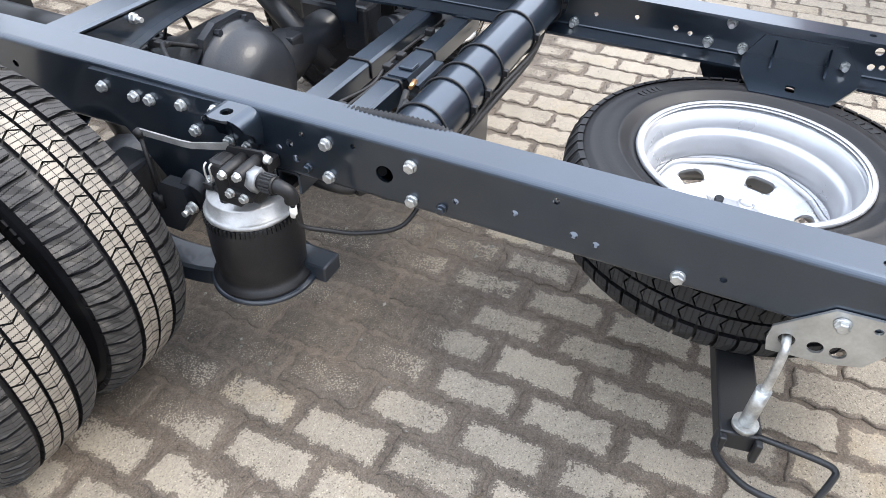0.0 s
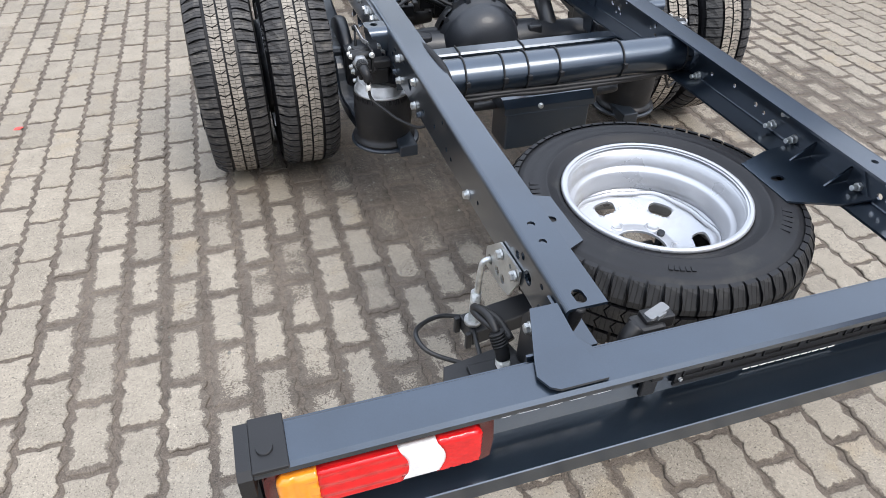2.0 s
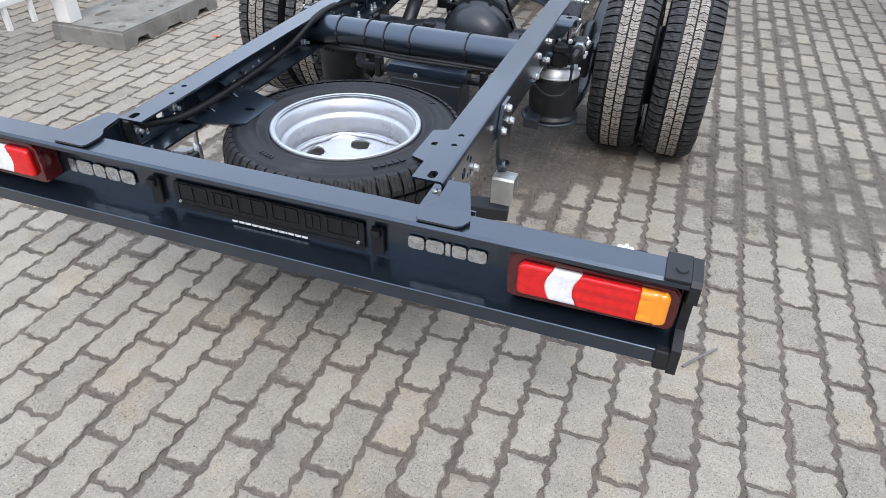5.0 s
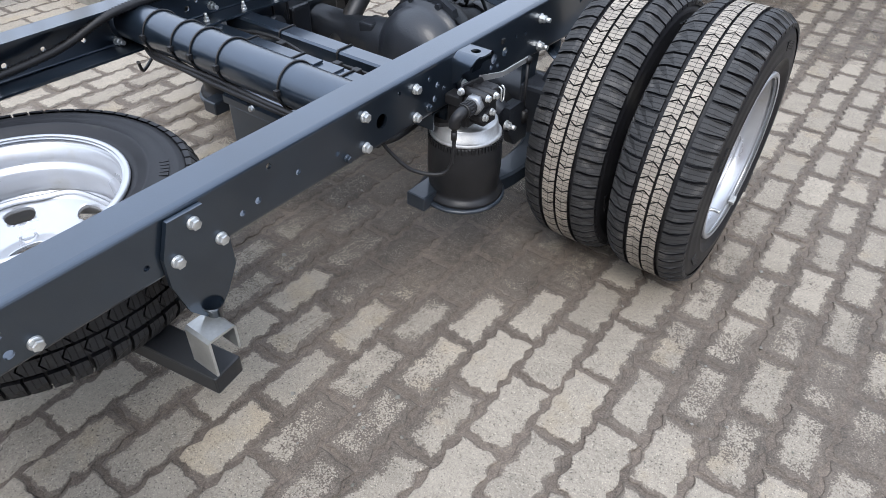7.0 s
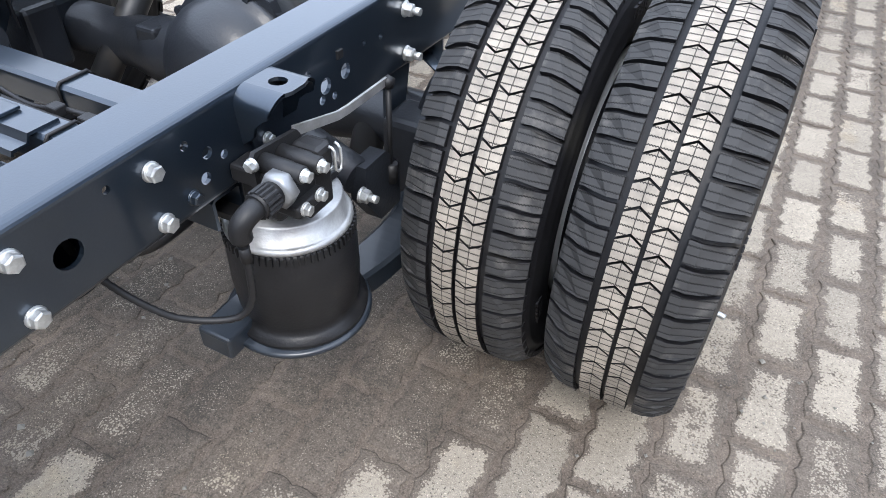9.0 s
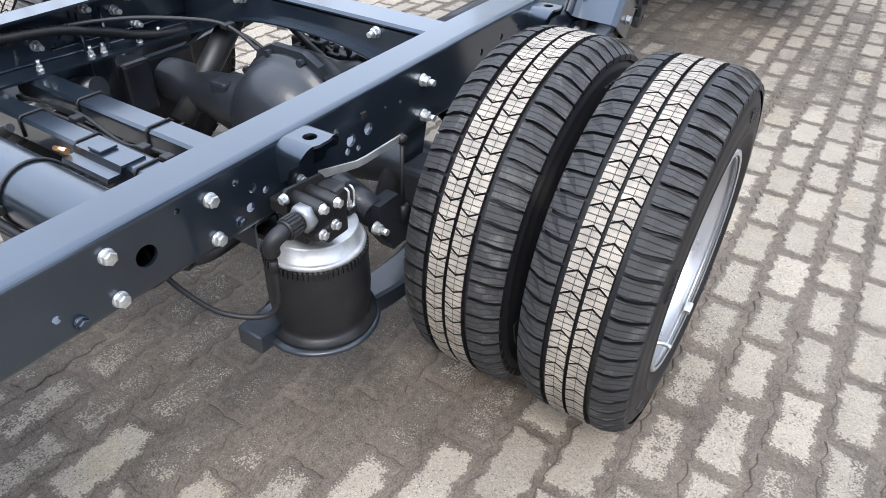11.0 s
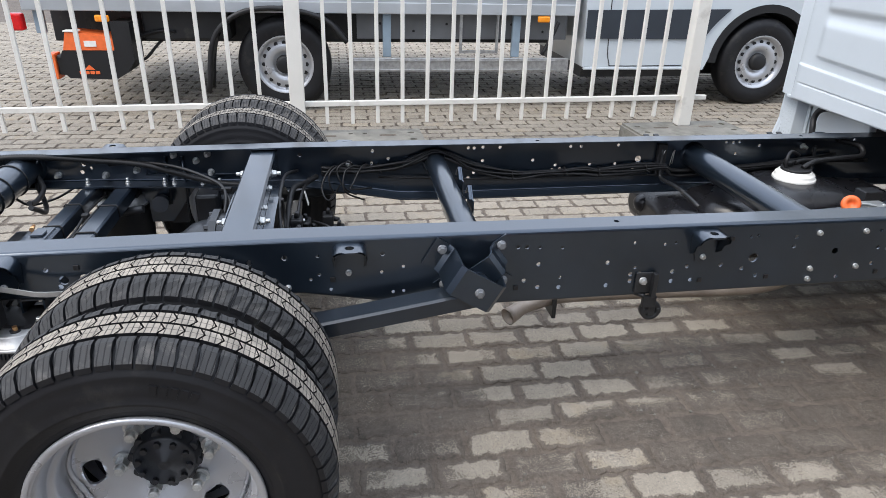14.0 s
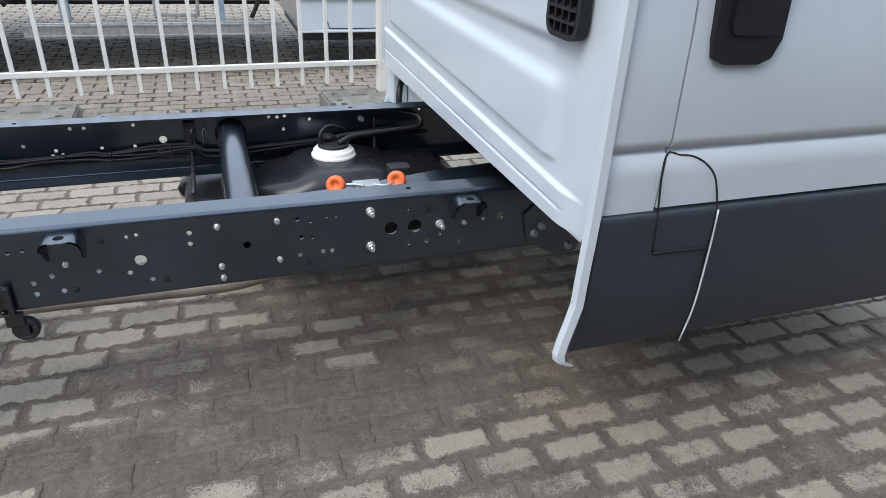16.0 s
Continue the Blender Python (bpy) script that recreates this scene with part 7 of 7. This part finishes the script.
fpart("side_panel", bm, mat("grey_steel", (0.17, 0.175, 0.18), 0.5, 0.3, 0.15, 4), "grey perforated steel panel")
bm = bm_new()
box(bm, -6.0, -4.25, -0.2, 4.2, 0.50, 0.86, 0.01)
box(bm, -4.6, -3.95, 0.6, 1.3, 0.55, 0.83, 0.02)
fpart("subframe", bm, BLACK)
bm = bm_new()
box(bm, -3.80, -3.762, 2.305, 4.21, 0.318, 0.438, 0.006)
guard = fpart("side_guard", bm, ALU, "aluminium side guard rail")
for z in (0.340, 0.417):
    bm = bm_new()
    box(bm, -3.765, -3.752, 2.305, 4.10, z - 0.006, z + 0.006, 0.002)
    fpart("guard_rib", bm, ALU, "", guard)
for y in (2.60, 3.73, -0.13):
    bm = bm_new()
    box(bm, -3.86, -3.815, y - 0.035, y + 0.035, 0.44 if y > 0 else 0.62, 0.83, 0.004)
    fpart("guard_strut", bm, mat("blue_grey_strut", (0.25, 0.32, 0.38), 0.5, 0.2), "blue-grey strut")
bm = bm_new()
for x in (-3.86, -3.66):
    tube(bm, [(x, 1.12, 0.18), (x, 1.20, 0.60), (x, 1.42, 0.80), (x, 1.75, 0.84), (x, 2.08, 0.76), (x, 2.26, 0.58)], 0.02, 8)
sweep(bm, [(-3.86, 0.0), (-3.66, 0.0)], [(lambda u, v, y=y, z=z: Vector((u, y, z + v))) for y, z in ((1.12, 0.18), (1.16, 0.42), (1.22, 0.62), (1.42, 0.80), (1.75, 0.845), (2.08, 0.76), (2.26, 0.58))], 0.01)
fpart("mudguard", bm, PLASTIC, "black mudguard")
for y, z in ((3.955, 0.764), (0.353, 0.740)):
    bm = bm_new()
    box(bm, -3.785, -3.76, y - 0.055, y + 0.055, z - 0.026, z + 0.026, 0.012)
    fpart("side_marker", bm, AMBER, "amber side marker lamp")
bm = bm_new()
prism(bm, [(0.01, 0.33), (0.05, 0.285), (0.40, 0.275), (0.50, 0.33), (0.56, 0.42), (0.56, 0.72), (0.42, 0.72), (0.42, 0.50), (0.03, 0.50), (0.01, 0.46)], lambda u, v, d: Vector((-4.02 + d, u, v)), 0.30)
box(bm, -4.00, -3.76, -0.045, 0.02, 0.30, 0.46, 0.02)
fpart("tool_box", bm, PLASTIC, "black plastic machine box")
bm = bm_new()
prism(bm, [(0.035, 0.502), (0.418, 0.502), (0.415, 0.590), (0.35, 0.615), (0.07, 0.640)], lambda u, v, d: Vector((-4.0 + d, u, v)), 0.27)
fpart("orange_cover", bm, ORANGE, "orange machine cover")
bm = bm_new()
box(bm, -3.729, -3.724, 0.20, 0.29, 0.53, 0.575, 0.001)
fpart("label_plate", bm, LIGHTPL, "small white label")
bm = bm_new()
box(bm, -3.80, -3.72, 0.06, 0.17, 0.642, 0.652, 0.001)
fpart("label_plate", bm, LIGHTPL, "small white label")
bm = bm_new()
for k in range(4):
    box(bm, -3.719, -3.715, 0.13 + 0.040 * k, 0.162 + 0.040 * k, 0.318, 0.342, 0.001)
prism(bm, [(0.17, 0.352), (0.25, 0.352), (0.21, 0.392)], lambda u, v, d: Vector((-3.719 + d, u, v)), 0.004)
fpart("emblem", bm, ORANGE, "small orange emblem shapes")
bm = bm_new()
box(bm, -3.88, -3.75, -0.10, -0.045, 0.27, 0.47, 0.008)
fpart("corner_guard", bm, ORANGE, "orange corner guard")
bm = bm_new()
box(bm, -3.86, -3.78, -0.34, -0.24, 0.64, 0.77, 0.015)
fpart("rear_lamp", bm, RED, "red rear lamp")
bm = bm_new()
tube(bm, [(-3.95, 0.48, 0.56), (-3.93, 0.62, 0.60), (-3.92, 0.74, 0.63), (-3.95, 0.86, 0.62)], 0.014, 8)
tube(bm, [(-3.97, 0.48, 0.42), (-3.95, 0.58, 0.40), (-3.98, 0.70, 0.52), (-4.0, 0.80, 0.60)], 0.012, 8)
fpart("hydraulic_hose", bm, PLASTIC, "black hydraulic hose")

bm = bm_new()
for y in (3.24, 3.56):
    box(bm, -3.84, -3.815, y - 0.012, y + 0.012, 0.47, 0.80, 0.003)
box(bm, -3.84, -3.815, 3.252, 3.548, 0.47, 0.495, 0.003)
fpart("ladder_frame", bm, ALU, "light grey tubular frame")
bm = bm_new()
tube(bm, [(-3.80, 4.10, 0.74), (-3.80, 4.05, 0.62), (-3.80, 3.97, 0.46)], 0.018, 10)
fpart("lock_lever", bm, PLASTIC, "black locking lever")

van = thing("van", "parked white van with a dark side strip behind the fence", "van", (-3.9, 6.0, 0))
PV = Vector((-3.9, 6.0, 0))


def vpart(name, bm, m, label="", parent=None):
    bmesh.ops.translate(bm, verts=bm.verts, vec=-PV)
    return part(name, bm, m, parent or van, label)


bm = bm_new()
sideline = [(4.35, 0.36), (5.52, 0.33)] + [(6.09 - 0.53 * math.cos(radians(a)), 0.38 + 0.53 * math.sin(radians(a))) for a in range(6, 178, 9)] + [(6.64, 0.36), (8.6, 0.36), (8.6, 1.6), (4.32, 1.6)]
prism(bm, sideline, lambda u, v, d: Vector((-3.79 - d, u, v)), 1.7)
vpart("body", bm, WHITE, "white van body")
bm = bm_new()
prism(bm, [(4.355, 0.605), (5.47, 0.605), (5.53, 0.70), (5.60, 0.78), (5.69, 0.865), (4.35, 0.845)], lambda u, v, d: Vector((-3.785 + d, u, v)), 0.012)
vpart("side_strip", bm, CLAD, "dark grey side strip")
bm = bm_new()
tube(bm, [(-3.788, 5.3, 0.372), (-3.788, 4.68, 0.368), (-3.788, 4.60, 0.40), (-3.788, 4.57, 0.6), (-3.788, 4.55, 1.3)], 0.004, 6)
vpart("door_gap", bm, PLASTIC)
far_wheel(van, 0.0, 0.09, 0.395)
bm = bm_new()
arc = [(6.09 - 0.53 * math.cos(radians(a)), 0.38 + 0.53 * math.sin(radians(a))) for a in range(2, 179, 8)]
sweep(bm, arc, [(lambda u, v, x=x: Vector((x, u, v))) for x in (-3.782, -4.15)], -0.07)
vpart("wheel_arch", bm, PLASTIC, "black wheel arch trim")
bm = bm_new()
box(bm, -3.80, -3.775, 4.36, 5.50, 0.335, 0.355, 0.006)
vpart("sill_trim", bm, WHITE)
bm = bm_new()
box(bm, -5.3, -3.95, 4.4, 5.45, 0.24, 0.40)
box(bm, -5.3, -4.2, 5.45, 8.5, 0.22, 0.95)
vpart("underbody", bm, BLACK)

# ---- trailer parked to the other side ----
PT = Vector((3.05, 2.75, 0))
trailer = thing("parked_trailer", "dark blue parked box trailer with a steel leg and orange guard", "trailer", PT)


def tpart(name, bm, m, label="", parent=None):
    bmesh.ops.translate(bm, verts=bm.verts, vec=-PT)
    return part(name, bm, m, parent or trailer, label)


# body is out of view, added so the rail tops reflect something dark
bm = bm_new()
box(bm, 3.02, 5.45, 2.70, 9.2, 0.92, 2.45, 0.03)
tpart("box_body", bm, mat("dark_blue_sheet", (0.020, 0.030, 0.052), 0.4, 0, 0.1, 2, 0.05), "dark blue box body")
bm = bm_new()
for x in (3.55, 4.75):
    box(bm, x, x + 0.12, 2.75, 9.1, 0.66, 0.92, 0.01)
for y in (3.2, 4.6, 6.0, 7.4):
    box(bm, 3.1, 5.4, y, y + 0.08, 0.78, 0.92, 0.01)
tpart("underframe", bm, BLACK, "black steel underframe")
bm = bm_new()
box(bm, 3.00, 3.07, 2.76, 2.83, 0.02, 0.92, 0.006)
box(bm, 2.97, 3.10, 2.73, 2.86, 0.0, 0.02, 0.004)
tpart("support_leg", bm, STEEL, "galvanised support leg")
bm = bm_new()
box(bm, 3.06, 3.14, 2.87, 3.9, 0.27, 0.40, 0.01)
tpart("guard_rail", bm, ORANGE, "orange side guard")
bm = bm_new()
for y in (3.0, 3.75):
    box(bm, 3.085, 3.115, y, y + 0.05, 0.40, 0.92, 0.004)
tpart("guard_bracket", bm, BLACK)
for y in (6.2, 7.3):
    for x in (3.25, 5.2):
        bm = bm_new()
        lathe(bm, [(-0.12, 0.20), (-0.13, 0.32), (-0.10, 0.38), (0.10, 0.38), (0.13, 0.32), (0.12, 0.20), (0.05, 0.18), (0.05, 0.0)], seg=40)
        part("wheel", bm, RUBBER, trailer, "black trailer wheel", Matrix.Translation(Vector((x, y, 0.38)) - PT))

# ---- red truck standing behind the trailer ----
PR = Vector((3.3, -2.2, 0))
red_truck = thing("parked_truck", "red parked box truck standing on the pavers", "truck", PR)
RPAINT = mat("red_truck_paint", (0.11, 0.018, 0.020), 0.3, 0, 0.06, 3, 0.0, coat=0.4)


def rpart(name, bm, m, label="", parent=None):
    bmesh.ops.translate(bm, verts=bm.verts, vec=-PR)
    return part(name, bm, m, parent or red_truck, label)


bm = bm_new()
box(bm, 3.30, 5.50, -4.6, -1.35, 0.95, 2.70, 0.04)
rpart("box_body", bm, RPAINT, "red box body")
bm = bm_new()
prism(bm, [(-1.25, 0.45), (0.42, 0.45), (0.50, 0.60), (0.50, 1.15), (0.28, 1.35), (0.05, 2.15), (-0.15, 2.30), (-1.25, 2.35)], lambda u, v, d: Vector((3.35 + d, u, v)), 2.05)
bmesh.ops.bevel(bm, geom=list(bm.edges), offset=0.03, segments=2, affect="EDGES")
rpart("cab", bm, RPAINT, "red cab")
bm = bm_new()
prism(bm, [(-1.05, 1.40), (0.10, 1.40), (-0.08, 2.05), (-1.05, 2.10)], lambda u, v, d: Vector((3.343 + d, u, v)), 0.01)
rpart("side_window", bm, PLASTIC, "dark side window")
bm = bm_new()
box(bm, 3.75, 4.95, -4.5, 0.2, 0.55, 0.94, 0.01)
rpart("chassis", bm, BLACK)
for y in (-3.6, -0.35):
    for x in (3.50, 5.20):
        bm = bm_new()
        lathe(bm, [(-0.11, 0.20), (-0.12, 0.32), (-0.09, 0.38), (0.09, 0.38), (0.12, 0.32), (0.11, 0.20), (0.05, 0.18), (0.05, 0.0)], seg=40)
        part("wheel", bm, RUBBER, red_truck, "black truck wheel", Matrix.Translation(Vector((x, y, 0.38)) - PR))

# ---- ground ----
bm = bm_new()
S = 60
vs = [bm.verts.new(p) for p in ((-S, -S, -0.012), (S, -S, -0.012), (S, S, -0.012), (-S, S, -0.012))]
bm.faces.new(vs)
solo("ground", bm, SOIL, "damp sandy dirt between and under the pavers", "ground", "structure")

# dirt that fills the joints and lies over the stones in the thickest places
def dirt_sheet(x0, x1, y0, y1, step):
    nxx, nyy = int((x1 - x0) / step), int((y1 - y0) / step)
    verts = []
    for j in range(nyy + 1):
        y = y0 + j * step
        for i in range(nxx + 1):
            x = x0 + i * step
            n2 = noise.fractal(Vector((x * 17, y * 17, 5.1)), 0.8, 2.0, 3)
            edge = max(0.0, min(1.0, min(x - x0, x1 - x, y - y0, y1 - y) / 0.15))
            d = 0.0
            for px, py, rx, ry, a in PATCHES:
                d = max(d, a * (1 - math.hypot((x - px) / rx, (y - py) / ry) / 1.6))
            h = -0.0062 + 0.0012 * n2 + 0.0046 * d
            verts.append((x, y, h * edge - 0.011 * (1 - edge)))
    faces = [(j * (nxx + 1) + i, j * (nxx + 1) + i + 1, (j + 1) * (nxx + 1) + i + 1, (j + 1) * (nxx + 1) + i) for j in range(nyy) for i in range(nxx)]
    me = bpy.data.meshes.new("dirt")
    me.from_pydata(verts, [], faces)
    me.polygons.foreach_set("use_smooth", [True] * len(faces))
    me.materials.append(SOIL)
    return tagged(new("dirt", me), "damp sandy dirt washed into the paver joints", "dirt", kind="stuff")


dirt_sheet(-3.2, 3.4, -2.0, 6.2, 0.02)

# interlocking pavers with toothed sides
PX, PY = 0.1145, 0.2195


def paver_outline(rnd, fine):
    """Toothed outline, chipped a little."""
    g = 0.0066
    hw, hl = PX / 2 - g, PY / 2 - g
    teeth = [(-1.0, -0.002), (-0.74, 0.0056), (-0.48, -0.0048), (-0.16, 0.0056), (0.14, -0.0048), (0.44, 0.0056), (0.72, -0.0048), (1.0, 0.002)]
    ends = [(-0.5, 0.003), (0.0, -0.003), (0.5, 0.003)]
    a = [(hw + o, t * hl) for t, o in teeth] + [(-t * hw, hl + o) for t, o in ends] + [(-hw + o, -t * hl) for t, o in teeth] + [(t * hw, -hl + o) for t, o in ends]
    if not fine:
        return [(x + rnd.uniform(-0.001, 0.001), y + rnd.uniform(-0.001, 0.001)) for x, y in a]
    out = []
    for (x0, y0), (x1, y1) in zip(a, a[1:] + a[:1]):
        out.append((x0 + rnd.uniform(-0.0024, 0.0024), y0 + rnd.uniform(-0.0024, 0.0024)))
        out.append(((x0 + x1) / 2 + rnd.uniform(-0.0026, 0.0026), (y0 + y1) / 2 + rnd.uniform(-0.0026, 0.0026)))
    return out


def paver_rings(rnd, fine):
    """Rings from the skirt to the worn, slightly crowned top: (points, height)."""
    o = paver_outline(rnd, fine)
    hw, hl = PX / 2, PY / 2
    shrink = lambda d: [(x * (1 - d / hw), y * (1 - d / hl)) for x, y in o]
    if fine:
        return [(o, -0.02, 0.0), (o, -0.0050, 0.0), (shrink(0.003), -0.0022, 0.12), (shrink(0.010), -0.0008, 0.36), (shrink(0.028), 0.0, 1.0)]
    return [(o, -0.02, 0.0), (o, -0.005, 0.0), (shrink(0.008), -0.001, 0.4), (shrink(0.028), 0.0, 1.0)]


rp = random.Random(7)
KINDS = [paver_rings(rp, True) for _ in range(10)]
PLAIN = [paver_rings(rp, False) for _ in range(6)]


def paver_geo(rings, x, y, z, tx, ty, base):
    n = len(rings[0][0])
    v = [(x + a, y + b, (z + h + a * tx + b * ty) if i else h) for i, (pts, h, e) in enumerate(rings) for a, b in pts]
    f = [tuple(base + (len(rings) - 1) * n + i for i in range(n))]
    for r in range(len(rings) - 1):
        for i in range(n):
            k = (i + 1) % n
            f.append((base + r * n + i, base + r * n + k, base + (r + 1) * n + k, base + (r + 1) * n + i))
    return v, f


def inset_of(me, values):
    """How far in from the joint each corner of a stone lies."""
    at = me.attributes.new("inset", "FLOAT", "POINT")
    at.data.foreach_set("value", values)


levels = lambda rings: [e for pts, h, e in rings for _ in pts]
KIND_MESH = []
for kd in KINDS:
    v, f = paver_geo(kd, 0, 0, 0, 0, 0, 0)
    me = bpy.data.meshes.new("paver")
    me.from_pydata(v, [], f)
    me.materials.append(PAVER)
    inset_of(me, levels(kd))
    KIND_MESH.append(me)
paving = tagged(new("pavement"), "grey-beige interlocking concrete pavers with toothed edges", "pavement", kind="structure")
V, Fc, Lv = [], [], []
single = 0
for k in range(-85, 42):
    cx = 0.0703 + PX * k
    for n in range(-18, 52):
        cy = -0.118 + PY * (n + 0.5) + (0.1105 if k % 2 else 0.0)
        z = rp.gauss(0, 0.0010)
        tx, ty = rp.gauss(0, 0.006), rp.gauss(0, 0.005)
        fine = -1.9 < cx < 2.3 and -1.4 < cy < 5.2
        near = (-0.75 < cx < 0.95 and -1.05 < cy < 0.20) or (1.12 < cx < 1.75 and 0.2 < cy < 1.7)
        if near and single < 300:
            single += 1
            part("paver", KIND_MESH[rp.randrange(10)], None, paving, at=Matrix.Translation((cx, cy, z)) @ Euler((ty, -tx, 0)).to_matrix().to_4x4())
        else:
            kd = KINDS[rp.randrange(10)] if fine else PLAIN[rp.randrange(6)]
            v, f = paver_geo(kd, cx, cy, z, tx, ty, len(V))
            V += v; Fc += f; Lv += levels(kd)
me = bpy.data.meshes.new("pavers")
me.from_pydata(V, [], Fc)
inset_of(me, Lv)
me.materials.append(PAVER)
rest = new("pavers", me)
rest.parent = paving
tagged(rest, "field of interlocking concrete pavers", kind="stuff")

# a stick, a scrap of red plastic and pebbles on the paving
bm = bm_new()
tube(bm, [(1.107, 0.339, 0.005), (1.15, 0.392, 0.008), (1.199, 0.451, 0.006)], 0.004, 7, 4)
solo("stick", bm, mat("grey_wood", (0.16, 0.15, 0.14), 0.8, 0, 0.25, 30, 0.3), "thin grey stick lying on the pavers", "stick")
bm = bm_new()
prism(bm, [(-0.018, -0.008), (0.004, -0.014), (0.022, 0.002), (0.006, 0.012), (-0.012, 0.010)], lambda u, v, d: Vector((-1.842 + u, 2.255 + v, 0.001 + d + u * 0.1)), 0.002)
solo("plastic_scrap", bm, mat("red_plastic", (0.75, 0.06, 0.05), 0.45, 0, 0.1, 40), "small scrap of red plastic on the pavers", "litter")
rq = random.Random(12)
pv, pf = [], []
for _ in range(700):
    px, py, rx, ry, a = PATCHES[rq.randrange(len(PATCHES))]
    x, y = px + rq.gauss(0, 0.6) * rx, py + rq.gauss(0, 0.6) * ry
    r = abs(rq.gauss(0, 0.0022)) + 0.0016
    b0 = len(pv)
    for dx, dy, dz in ((1, 0, 0), (0, 1, 0), (-1, 0, 0), (0, -1, 0), (0, 0, 0.8), (0, 0, -0.8)):
        pv.append((x + dx * r * rq.uniform(0.7, 1.4), y + dy * r * rq.uniform(0.7, 1.4), 0.001 + dz * r))
    for i in range(4):
        pf += [(b0 + i, b0 + (i + 1) % 4, b0 + 4), (b0 + (i + 1) % 4, b0 + i, b0 + 5)]
me = bpy.data.meshes.new("pebbles")
me.from_pydata(pv, [], pf)
me.materials.append(CONC)
tagged(new("pebbles", me), "scattered grit and small pebbles on the dirt", "pebbles", kind="stuff")
